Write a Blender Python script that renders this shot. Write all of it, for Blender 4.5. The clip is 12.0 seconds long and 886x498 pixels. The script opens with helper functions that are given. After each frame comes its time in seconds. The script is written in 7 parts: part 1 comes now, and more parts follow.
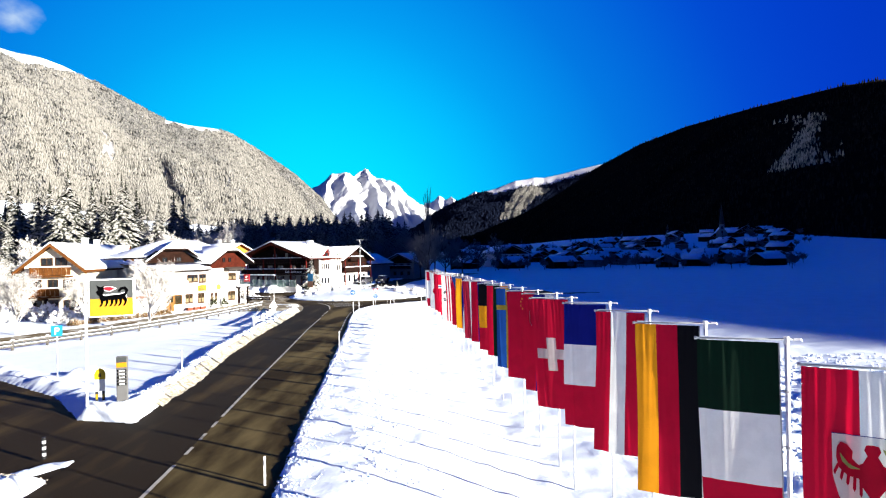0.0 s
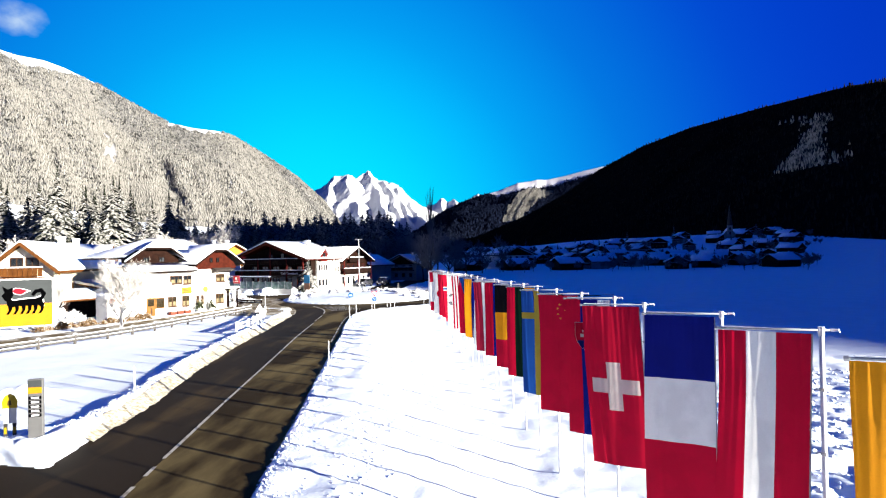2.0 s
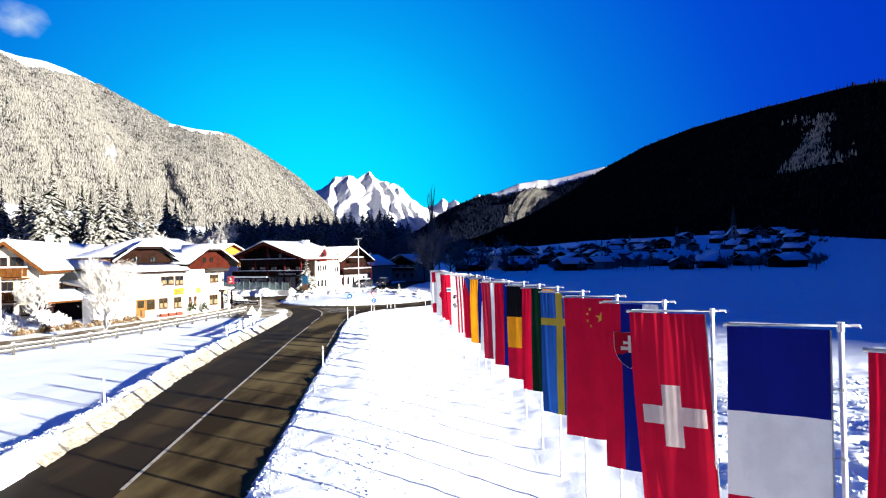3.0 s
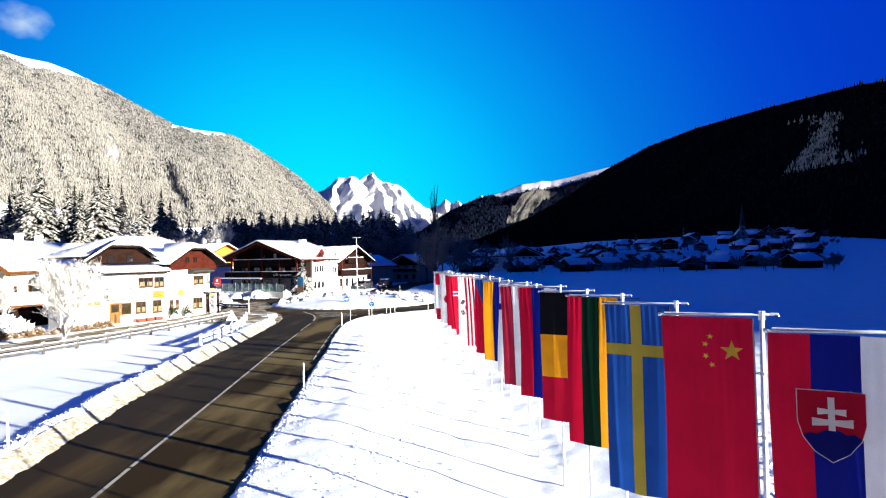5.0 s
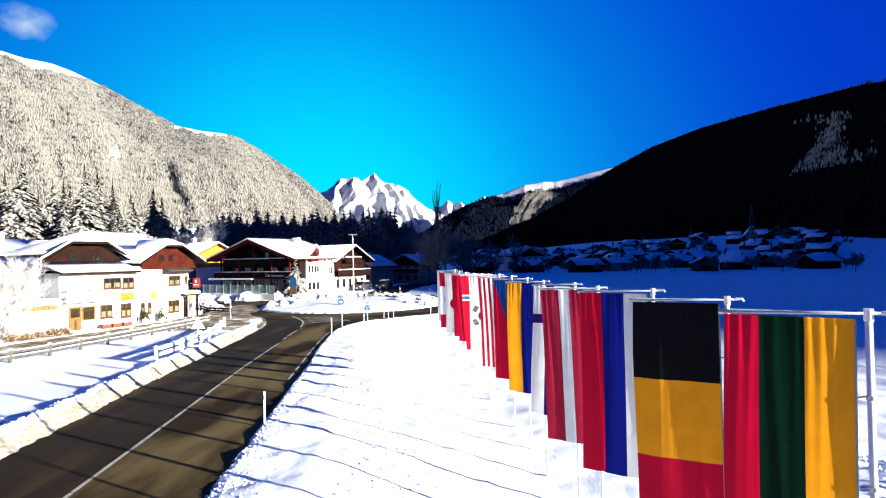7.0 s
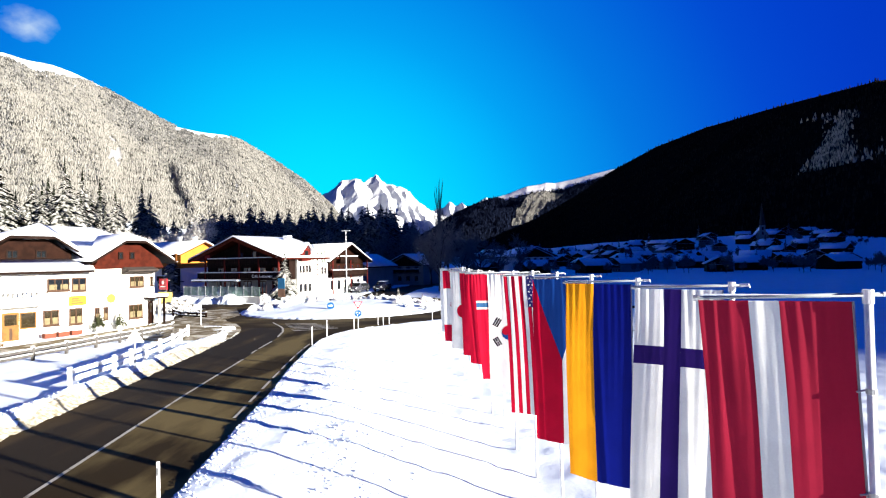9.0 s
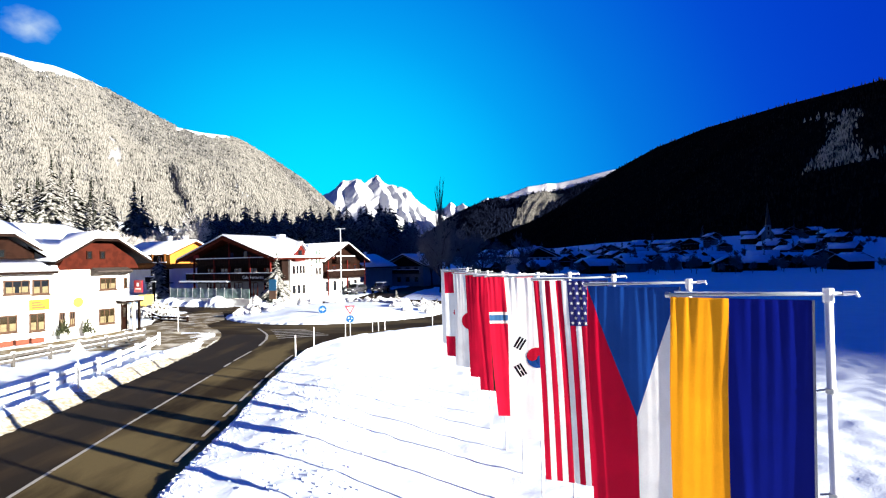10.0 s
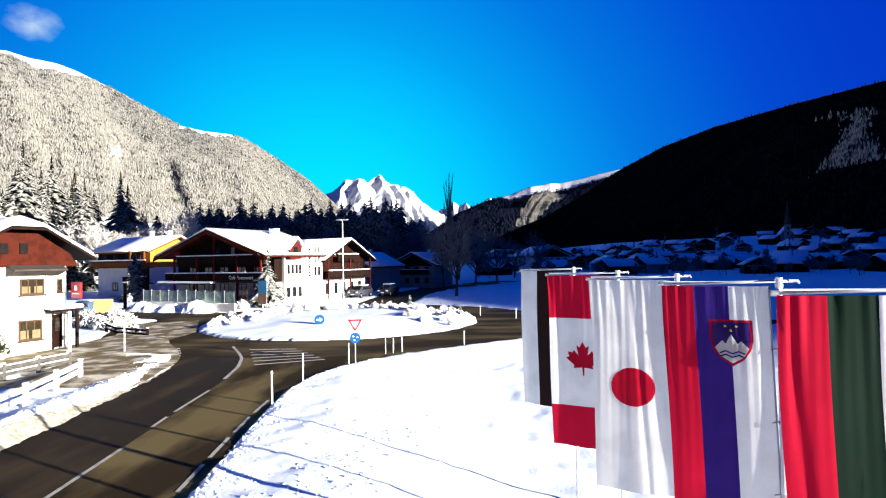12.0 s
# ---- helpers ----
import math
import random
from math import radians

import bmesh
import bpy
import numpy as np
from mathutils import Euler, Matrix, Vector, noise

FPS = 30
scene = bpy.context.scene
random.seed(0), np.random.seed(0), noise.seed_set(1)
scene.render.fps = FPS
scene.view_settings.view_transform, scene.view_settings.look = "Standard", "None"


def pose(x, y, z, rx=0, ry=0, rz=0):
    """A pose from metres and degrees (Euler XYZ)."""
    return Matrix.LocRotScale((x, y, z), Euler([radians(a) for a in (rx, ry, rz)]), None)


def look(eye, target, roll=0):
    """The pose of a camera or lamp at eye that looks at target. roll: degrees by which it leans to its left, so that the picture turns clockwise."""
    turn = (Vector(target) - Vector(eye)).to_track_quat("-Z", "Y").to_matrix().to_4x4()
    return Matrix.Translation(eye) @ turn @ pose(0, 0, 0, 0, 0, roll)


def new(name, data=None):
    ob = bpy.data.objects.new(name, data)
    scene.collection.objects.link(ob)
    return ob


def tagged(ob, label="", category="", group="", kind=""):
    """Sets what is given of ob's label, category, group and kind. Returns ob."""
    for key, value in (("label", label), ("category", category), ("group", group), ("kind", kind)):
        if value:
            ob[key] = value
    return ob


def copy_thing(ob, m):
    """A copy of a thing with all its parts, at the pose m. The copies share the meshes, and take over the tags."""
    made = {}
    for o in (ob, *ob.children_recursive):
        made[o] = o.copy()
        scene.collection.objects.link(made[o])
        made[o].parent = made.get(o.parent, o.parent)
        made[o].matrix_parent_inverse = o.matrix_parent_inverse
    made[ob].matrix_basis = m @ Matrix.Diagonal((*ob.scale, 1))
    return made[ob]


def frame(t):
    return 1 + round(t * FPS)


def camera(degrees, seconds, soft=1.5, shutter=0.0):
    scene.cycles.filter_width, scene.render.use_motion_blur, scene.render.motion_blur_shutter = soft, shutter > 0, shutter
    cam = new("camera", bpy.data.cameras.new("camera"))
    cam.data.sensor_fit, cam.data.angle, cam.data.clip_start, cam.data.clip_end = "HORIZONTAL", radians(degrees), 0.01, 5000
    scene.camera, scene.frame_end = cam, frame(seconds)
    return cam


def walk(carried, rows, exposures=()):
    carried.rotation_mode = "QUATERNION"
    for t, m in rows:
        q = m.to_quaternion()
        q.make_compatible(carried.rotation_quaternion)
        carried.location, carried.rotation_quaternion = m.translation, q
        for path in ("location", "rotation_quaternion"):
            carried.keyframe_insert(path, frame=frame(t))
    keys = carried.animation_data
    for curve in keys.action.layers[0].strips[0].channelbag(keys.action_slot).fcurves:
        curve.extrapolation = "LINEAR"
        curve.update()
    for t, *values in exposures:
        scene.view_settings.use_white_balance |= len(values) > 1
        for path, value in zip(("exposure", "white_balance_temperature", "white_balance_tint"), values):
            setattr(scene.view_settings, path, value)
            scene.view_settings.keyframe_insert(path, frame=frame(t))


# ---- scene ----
cam = camera(76.2, 12.0, soft=1.15)
METRES, EYE, TILT, LEAN, TURN = 43.5, 6.56, 0.0, 0.0, 0.0
ROWS = [
    (0.0, 0.0, 0.0, 0.0, 0.01, 0.38, 1.06),
    (0.5, -0.001, 0.0306, -0.0018, 0.09, 0.44, 1.07),
    (1.0, -0.0023, 0.0628, -0.0036, 0.15, 0.51, 1.07),
    (1.5, -0.0036, 0.0933, -0.0056, 0.2, 0.56, 1.07),
    (2.0, -0.0053, 0.1257, -0.0078, 0.26, 0.62, 1.09),
    (2.5, -0.0071, 0.1559, -0.0094, 0.32, 0.65, 1.09),
    (3.0, -0.0089, 0.1863, -0.0108, 0.37, 0.69, 1.11),
    (5.0, -0.0139, 0.3131, -0.0146, 0.64, 0.8, 1.11),
    (5.5, -0.0152, 0.3474, -0.0159, 0.7, 0.82, 1.1),
    (6.0, -0.0166, 0.3848, -0.0175, 0.75, 0.84, 1.11),
    (6.5, -0.0179, 0.4223, -0.0191, 0.81, 0.88, 1.1),
    (7.0, -0.0201, 0.4634, -0.0211, 0.88, 0.91, 1.1),
    (9.0, -0.0256, 0.6364, -0.029, 1.09, 1.06, 1.16),
    (9.5, -0.0266, 0.6834, -0.0296, 1.13, 1.09, 1.17),
    (10.0, -0.0283, 0.7363, -0.0304, 1.17, 1.11, 1.18),
    (10.5, -0.0313, 0.7911, -0.0311, 1.22, 1.11, 1.19),
    (11.0, -0.0376, 0.855, -0.0319, 1.26, 1.12, 1.17),
    (11.5, -0.0521, 0.9213, -0.0327, 1.33, 1.11, 1.12),
    (12.0, -0.0793, 0.9917, -0.0335, 1.41, 1.11, 0.94),
]
walk(cam, [(t, pose(0, 0, EYE, TILT, LEAN, TURN) @ pose(METRES * x, METRES * y, METRES * z, 90 + pitch, roll, yaw)) for t, x, y, z, yaw, pitch, roll in ROWS], exposures=[(0.0, 2.2), (12.0, 2.2)])

# ---- light ----
SUN_AZ, SUN_EL = 118.5, 10.8          # degrees clockwise from ahead, above the horizon
SUN_DIR = Vector((math.sin(radians(SUN_AZ)) * math.cos(radians(SUN_EL)), math.cos(radians(SUN_AZ)) * math.cos(radians(SUN_EL)), math.sin(radians(SUN_EL))))
sun = new("sun", bpy.data.lights.new("sun", "SUN"))
sun.data.energy, sun.data.angle, sun.data.color = 4.6, radians(0.5), (1.0, 0.95, 0.86)
sun.matrix_world = look((0, 0, 60), Vector((0, 0, 60)) - SUN_DIR)

world = bpy.data.worlds.new("world")
scene.world = world
world.use_nodes = True
wt = world.node_tree
wt.nodes.clear()


def wn(kind, **kw):
    n = wt.nodes.new(kind)
    for k, v in kw.items():
        if k == "operation":
            n.operation = v
        elif k == "blend_type":
            n.blend_type = v
        elif k == "data_type":
            n.data_type = v
    return n


w_out, w_bg, w_co = wn("ShaderNodeOutputWorld"), wn("ShaderNodeBackground"), wn("ShaderNodeTexCoord")
sky = wn("ShaderNodeTexSky")
sky.sky_type, sky.sun_disc = "NISHITA", False
sky.sun_elevation, sky.sun_rotation = radians(SUN_EL), radians(SUN_AZ)
# one smooth gradient over the whole sky: bright cyan low ahead, deep blue away from it
w_dot = wn("ShaderNodeVectorMath", operation="DOT_PRODUCT")
BRIGHT_AZ, BRIGHT_EL = -13.0, -2.0
w_dot.inputs[1].default_value = (math.sin(radians(BRIGHT_AZ)) * math.cos(radians(BRIGHT_EL)), math.cos(radians(BRIGHT_AZ)) * math.cos(radians(BRIGHT_EL)), math.sin(radians(BRIGHT_EL)))
w_ramp = wn("ShaderNodeValToRGB")
cr = w_ramp.color_ramp
cr.interpolation = "B_SPLINE"
stops = [(0.0, (0.0, 0.005, 0.045)), (0.35, (0.0, 0.010, 0.090)), (0.55, (0.0, 0.008, 0.115)), (0.72, (0.0, 0.011, 0.142)), (0.84, (0.0, 0.040, 0.165)), (0.91, (0.0, 0.075, 0.20)), (0.96, (0.0, 0.135, 0.23)), (1.0, (0.0, 0.20, 0.24))]
while len(cr.elements) < len(stops):
    cr.elements.new(0.5)
for el, (p, c) in zip(cr.elements, stops):
    el.position, el.color = p, (*c, 1)
w_mix = wn("ShaderNodeMixRGB", blend_type="ADD")
w_mix.inputs[0].default_value = 0.0001
wt.links.new(w_co.outputs["Generated"], w_dot.inputs[0])
wt.links.new(w_dot.outputs["Value"], w_ramp.inputs[0])
wt.links.new(w_ramp.outputs[0], w_mix.inputs[1])
wt.links.new(sky.outputs[0], w_mix.inputs[2])
wt.links.new(w_mix.outputs[0], w_bg.inputs[0])
w_bg.inputs[1].default_value = 1.0
wt.links.new(w_bg.outputs[0], w_out.inputs[0])


# ---- materials ----
def mat(name, color, rough=0.7, metal=0.0, vary=0.25, scale=3.0, fine=40.0, bump=0.15, second=None, mix=(0.45, 0.6), spread=0.0, dist=0.02, island=False, spec=0.3, stretch=None):
    """Two-scale noise over a base colour, with fine relief; second: another colour in patches; spread: change from object to object."""
    m = bpy.data.materials.new(name)
    m.use_nodes = True
    t = m.node_tree
    n, l = t.nodes, t.links
    b = n["Principled BSDF"]
    b.inputs["Roughness"].default_value, b.inputs["Metallic"].default_value = rough, metal
    b.inputs["Specular IOR Level"].default_value = spec
    co = n.new("ShaderNodeTexCoord")
    big, small = n.new("ShaderNodeTexNoise"), n.new("ShaderNodeTexNoise")
    big.inputs["Scale"].default_value, big.inputs["Detail"].default_value = scale, 5
    small.inputs["Scale"].default_value, small.inputs["Detail"].default_value = fine, 3
    for k in (big, small):
        l.new(co.outputs["Object"], k.inputs["Vector"])
    if stretch:
        mp = n.new("ShaderNodeMapping")
        mp.inputs["Scale"].default_value, mp.inputs["Rotation"].default_value = stretch, (0, 0, radians(-6))
        l.new(co.outputs["Object"], mp.inputs[0])
        l.new(mp.outputs[0], big.inputs["Vector"])
    col = n.new("ShaderNodeMixRGB")
    col.inputs[1].default_value = (*color, 1)
    col.inputs[2].default_value = (*(second or [c * (1 - vary) for c in color]), 1)
    ramp = n.new("ShaderNodeMapRange")
    ramp.inputs["From Min"].default_value, ramp.inputs["From Max"].default_value = mix
    l.new(big.outputs[0], ramp.inputs[0])
    l.new(ramp.outputs[0], col.inputs[0])
    grain = n.new("ShaderNodeMapRange")
    grain.inputs["To Min"].default_value, grain.inputs["To Max"].default_value = 1 - vary * 0.7, 1 + vary * 0.7
    l.new(small.outputs[0], grain.inputs[0])
    mul = n.new("ShaderNodeMixRGB")
    mul.blend_type, mul.inputs[0].default_value = "MULTIPLY", 1
    l.new(col.outputs[0], mul.inputs[1])
    l.new(grain.outputs[0], mul.inputs[2])
    last = mul
    if spread or island:
        if island:
            inf = n.new("ShaderNodeNewGeometry")
            sock = inf.outputs["Random Per Island"]
        else:
            inf = n.new("ShaderNodeObjectInfo")
            sock = inf.outputs["Random"]
        sp = n.new("ShaderNodeMapRange")
        sp.inputs["To Min"].default_value, sp.inputs["To Max"].default_value = 1 - spread, 1 + spread
        l.new(sock, sp.inputs[0])
        m2 = n.new("ShaderNodeMixRGB")
        m2.blend_type, m2.inputs[0].default_value = "MULTIPLY", 1
        l.new(last.outputs[0], m2.inputs[1])
        l.new(sp.outputs[0], m2.inputs[2])
        last = m2
    l.new(last.outputs[0], b.inputs["Base Color"])
    if bump:
        bp = n.new("ShaderNodeBump")
        bp.inputs["Strength"].default_value, bp.inputs["Distance"].default_value = bump, dist
        l.new(small.outputs[0], bp.inputs["Height"])
        l.new(bp.outputs[0], b.inputs["Normal"])
    return m


def cloth(name, color):
    """Thin woven flag cloth that lets the low sun shine through."""
    m = mat(name, color, rough=0.75, vary=0.10, scale=2.0, fine=60, bump=0.05, spec=0.15)
    t = m.node_tree
    n, l = t.nodes, t.links
    b = n["Principled BSDF"]
    tr, mx = n.new("ShaderNodeBsdfTranslucent"), n.new("ShaderNodeMixShader")
    l.new(b.inputs["Base Color"].links[0].from_socket, tr.inputs["Color"])
    mx.inputs[0].default_value = 0.50
    out = n["Material Output"]
    l.new(b.outputs[0], mx.inputs[1])
    l.new(tr.outputs[0], mx.inputs[2])
    l.new(mx.outputs[0], out.inputs[0])
    return m


def frosted(name, dark, white, amount=0.5, island=True, scale=0.6, up=0.35):
    """Needles or rock with snow lying on what faces up and in noise patches."""
    m = bpy.data.materials.new(name)
    m.use_nodes = True
    t = m.node_tree
    n, l = t.nodes, t.links
    b = n["Principled BSDF"]
    b.inputs["Roughness"].default_value, b.inputs["Specular IOR Level"].default_value = 0.9, 0.0
    co, g = n.new("ShaderNodeTexCoord"), n.new("ShaderNodeNewGeometry")
    nz, sep = n.new("ShaderNodeTexNoise"), n.new("ShaderNodeSeparateXYZ")
    nz.inputs["Scale"].default_value, nz.inputs["Detail"].default_value = scale, 6
    l.new(co.outputs["Object"], nz.inputs["Vector"])
    l.new(g.outputs["Normal"], sep.inputs[0])
    a1 = n.new("ShaderNodeMath")
    a1.operation = "MULTIPLY_ADD"
    a1.inputs[1].default_value = up
    l.new(sep.outputs[2], a1.inputs[0])
    l.new(nz.outputs[0], a1.inputs[2])
    sock = a1.outputs[0]
    if island:
        a2 = n.new("ShaderNodeMath")
        a2.operation = "MULTIPLY_ADD"
        a2.inputs[1].default_value = 0.30
        l.new(g.outputs["Random Per Island"], a2.inputs[0])
        l.new(sock, a2.inputs[2])
        sock = a2.outputs[0]
    r = n.new("ShaderNodeMapRange")
    r.inputs["From Min"].default_value, r.inputs["From Max"].default_value = 1.0 - amount - 0.1, 1.0 - amount + 0.15
    l.new(sock, r.inputs[0])
    mx = n.new("ShaderNodeMixRGB")
    mx.inputs[1].default_value, mx.inputs[2].default_value = (*dark, 1), (*white, 1)
    l.new(r.outputs[0], mx.inputs[0])
    l.new(mx.outputs[0], b.inputs["Base Color"])
    return m


def glass_pane(name, color=(0.010, 0.012, 0.014)):
    m = mat(name, color, rough=0.08, vary=0.3, scale=1.5, fine=5, bump=0.0, spec=0.6)
    return m


def plain(name, color, rough=0.5, metal=0.0):
    return mat(name, color, rough, metal, vary=0.10, scale=2.5, fine=30, bump=0.04, dist=0.005)


SNOW = mat("snow", (0.76, 0.83, 0.88), 0.75, vary=0.04, scale=0.5, fine=9, bump=0.25, dist=0.04, spec=0.2)
SNOW_ROOF = mat("roof_snow", (0.77, 0.81, 0.86), 0.7, vary=0.04, scale=0.8, fine=7, bump=0.3, dist=0.04, spec=0.2)
SNOW_DIRTY = mat("dirty_snow", (0.27, 0.23, 0.145), 0.85, vary=0.5, scale=6.0, fine=22, bump=0.9, dist=0.05, second=(0.58, 0.54, 0.44), mix=(0.36, 0.64))
SLUSH = mat("slushy_asphalt", (0.13, 0.095, 0.042), 0.7, vary=0.5, scale=0.8, fine=9, bump=0.7, second=(0.50, 0.47, 0.38), mix=(0.46, 0.66), spec=0.1)
ASPHALT = mat("wet_asphalt", (0.019, 0.0125, 0.006), 0.75, vary=0.45, scale=0.55, fine=22, bump=0.3, second=(0.078, 0.052, 0.019), mix=(0.50, 0.76), dist=0.01, spec=0.06, stretch=(1.1, 0.22, 1))
ASPHALT_DRY = mat("dry_sanded_asphalt", (0.024, 0.016, 0.007), 0.85, vary=0.35, scale=0.36, fine=22, bump=0.35, second=(0.125, 0.094, 0.040), mix=(0.42, 0.58), dist=0.01, spec=0.04, stretch=(1.2, 0.35, 1))
ASPHALT_RING = mat("worn_asphalt", (0.024, 0.016, 0.007), 0.8, vary=0.4, scale=0.4, fine=22, bump=0.3, second=(0.10, 0.074, 0.032), mix=(0.44, 0.64), dist=0.01, spec=0.04, stretch=(0.3, 0.9, 1))
LINE = mat("road_paint", (0.36, 0.34, 0.29), 0.7, vary=0.45, scale=2.2, fine=30, second=(0.16, 0.14, 0.11), mix=(0.55, 0.72), bump=0.1)
WHITE_METAL = plain("white_painted_metal", (0.78, 0.78, 0.78), 0.4)
GALV = plain("galvanised_steel", (0.42, 0.43, 0.44), 0.45, 0.8)
PLASTER = mat("white_plaster", (0.80, 0.78, 0.72), 0.9, vary=0.08, scale=1.0, fine=25, bump=0.25)
PLASTER_OR = mat("orange_plaster", (0.42, 0.16, 0.02), 0.9, vary=0.12, scale=1.0, fine=25, bump=0.25)
# grey darkened further so that it carries the shade on these walls
PLASTER_SHADE = mat("shaded_grey_plaster", (0.24, 0.24, 0.23), 0.9, vary=0.12, scale=1.0, fine=25, bump=0.25)
WOOD_POST = mat("red_stained_wood", (0.085, 0.010, 0.008), 0.7, vary=0.3, scale=2.0, fine=30, bump=0.2, spec=0.05)
WOOD_RED = mat("red_brown_wood", (0.050, 0.0085, 0.004), 0.7, vary=0.35, scale=2.0, fine=30, bump=0.3, spec=0.05)
WOOD_BROWN = mat("brown_black_wood", (0.016, 0.006, 0.0035), 0.75, vary=0.4, scale=2.0, fine=30, bump=0.3, spec=0.05)
WOOD_DARK = mat("dark_brown_wood", (0.014, 0.007, 0.005), 0.7, vary=0.4, scale=2.0, fine=30, bump=0.3, spec=0.05)
WOOD_ORANGE = mat("orange_wood", (0.11, 0.040, 0.010), 0.65, vary=0.3, scale=2.0, fine=30, bump=0.3, spec=0.05)
WOOD_FENCE = mat("weathered_fence_wood", (0.085, 0.078, 0.07), 0.85, vary=0.4, scale=3.0, fine=30, bump=0.4)
ROOF_TILE = mat("dark_roof_tile", (0.05, 0.038, 0.032), 0.8, vary=0.3)
GLASS = glass_pane("window_glass")
GLASS_WARM = glass_pane("curtained_glass", (0.026, 0.019, 0.009))
GLASS_GREEN = mat("frosted_terrace_glass", (0.17, 0.25, 0.21), 0.25, vary=0.5, scale=1.2, fine=9, bump=0.1, second=(0.42, 0.48, 0.46), mix=(0.5, 0.7), spec=0.5)
FAR_SNOW = mat("mountain_snow", (0.62, 0.62, 0.64), 0.85, vary=0.08, scale=0.004, fine=0.03, bump=0.4, dist=4.0)
FOREST_FLOOR = frosted("forest_floor", (0.05, 0.048, 0.045), (0.26, 0.26, 0.26), 0.85, island=False, scale=0.02, up=0.3)
# near-black so that the colour carries the mountain's shade
DARK_FLOOR = mat("shade_darkened_floor", (0.006, 0.006, 0.005), 0.95, vary=0.4, scale=0.01, fine=0.2, bump=0.4, spec=0.0)
# dark blue base colours paint shade onto the far ridge
FAR_WOOD = frosted("shade_blue_far_trees", (0.004, 0.006, 0.014), (0.010, 0.014, 0.030), 0.25, True, 0.10, 0.25)
FAR_FLOOR = mat("shade_blue_far_floor", (0.004, 0.005, 0.011), 0.95, vary=0.4, scale=0.01, fine=0.2, bump=0.4, spec=0.0)
FROST_TREES = frosted("frosted_mountain_trees", (0.034, 0.032, 0.027), (0.20, 0.192, 0.172), 0.47, True, 0.05, 0.26)
GULLY_TREES = frosted("thin_frost_gully_shade_trees", (0.020, 0.021, 0.020), (0.15, 0.147, 0.142), 0.33, True, 0.05, 0.26)
# the slope's shade is put into these tree colours as well
DARK_TREES = frosted("shade_darkened_mountain_trees", (0.008, 0.008, 0.007), (0.022, 0.020, 0.018), 0.25, True, 0.10, 0.25)
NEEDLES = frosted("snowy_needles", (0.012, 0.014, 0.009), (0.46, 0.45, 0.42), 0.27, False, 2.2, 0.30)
# darker copy of the snowy needles, with shade put into both colours
NEEDLES_DARK = frosted("shade_darkened_needles", (0.007, 0.009, 0.010), (0.30, 0.31, 0.33), 0.27, False, 1.6, 0.34)
BARK = mat("bark", (0.06, 0.045, 0.035), 0.95, vary=0.4, scale=4, fine=25, bump=0.5)
HOAR = mat("hoarfrost_twigs", (0.56, 0.54, 0.51), 0.9, vary=0.3, scale=2.0, fine=20, bump=0.2, second=(0.34, 0.32, 0.29))
ROCK = frosted("snowy_rock", (0.13, 0.13, 0.14), (0.50, 0.51, 0.53), 0.72, False, 0.011, 0.45)


# ---- builders ----
def mesh_ob(name, bm, material, parent=None, smooth=False):
    me = bpy.data.meshes.new(name)
    bm.to_mesh(me)
    bm.free()
    for m in material if isinstance(material, (list, tuple)) else [material]:
        me.materials.append(m)
    if smooth:
        me.polygons.foreach_set("use_smooth", [True] * len(me.polygons))
    ob = new(name, me)
    if parent:
        ob.parent = parent
    return ob


def part(name, bm, material, parent, label="", smooth=False):
    return tagged(mesh_ob(name, bm, material, parent, smooth), label)


def thing(name, m, label, category, group="", kind=""):
    ob = new(name)
    ob.empty_display_size = 0.2
    ob.matrix_world = m
    return tagged(ob, label, category, group, kind)


def box(bm, x0, x1, y0, y1, z0, z1, bevel=0.0):
    vs = [bm.verts.new((x, y, z)) for x in (x0, x1) for y in (y0, y1) for z in (z0, z1)]
    fs = [(0, 1, 3, 2), (4, 6, 7, 5), (0, 4, 5, 1), (2, 3, 7, 6), (0, 2, 6, 4), (1, 5, 7, 3)]
    faces = [bm.faces.new([vs[i] for i in f]) for f in fs]
    if bevel:
        bmesh.ops.bevel(bm, geom=list({e for f in faces for e in f.edges}), offset=bevel, segments=1, affect="EDGES")
    return bm


def bx(*a, bevel=0.0):
    return box(bmesh.new(), *a, bevel=bevel)


def prism(bm, poly, y0, y1, axis="y"):
    """A solid from a polygon (x, z) drawn out along y (or (y, z) along x)."""
    def at(p, q):
        return (p[0], q, p[1]) if axis == "y" else (q, p[0], p[1])
    a = [bm.verts.new(at(p, y0)) for p in poly]
    b = [bm.verts.new(at(p, y1)) for p in poly]
    n = len(poly)
    bm.faces.new(a)
    bm.faces.new(b[::-1])
    for i in range(n):
        bm.faces.new((a[i], b[i], b[(i + 1) % n], a[(i + 1) % n]))
    bmesh.ops.recalc_face_normals(bm, faces=bm.faces)
    return bm


def tube(bm, p, q, r0, r1=None, n=8, caps=True):
    p, q = Vector(p), Vector(q)
    r1 = r0 if r1 is None else r1
    d = (q - p).normalized()
    u = d.orthogonal().normalized()
    w = d.cross(u)
    rings = []
    for c, r in ((p, r0), (q, r1)):
        rings.append([bm.verts.new(c + (u * math.cos(a) + w * math.sin(a)) * r) for a in (2 * math.pi * i / n for i in range(n))])
    for i in range(n):
        bm.faces.new((rings[0][i], rings[0][(i + 1) % n], rings[1][(i + 1) % n], rings[1][i]))
    if caps:
        bm.faces.new(rings[0][::-1])
        bm.faces.new(rings[1])
    return bm


def tb(*a, **k):
    return tube(bmesh.new(), *a, **k)


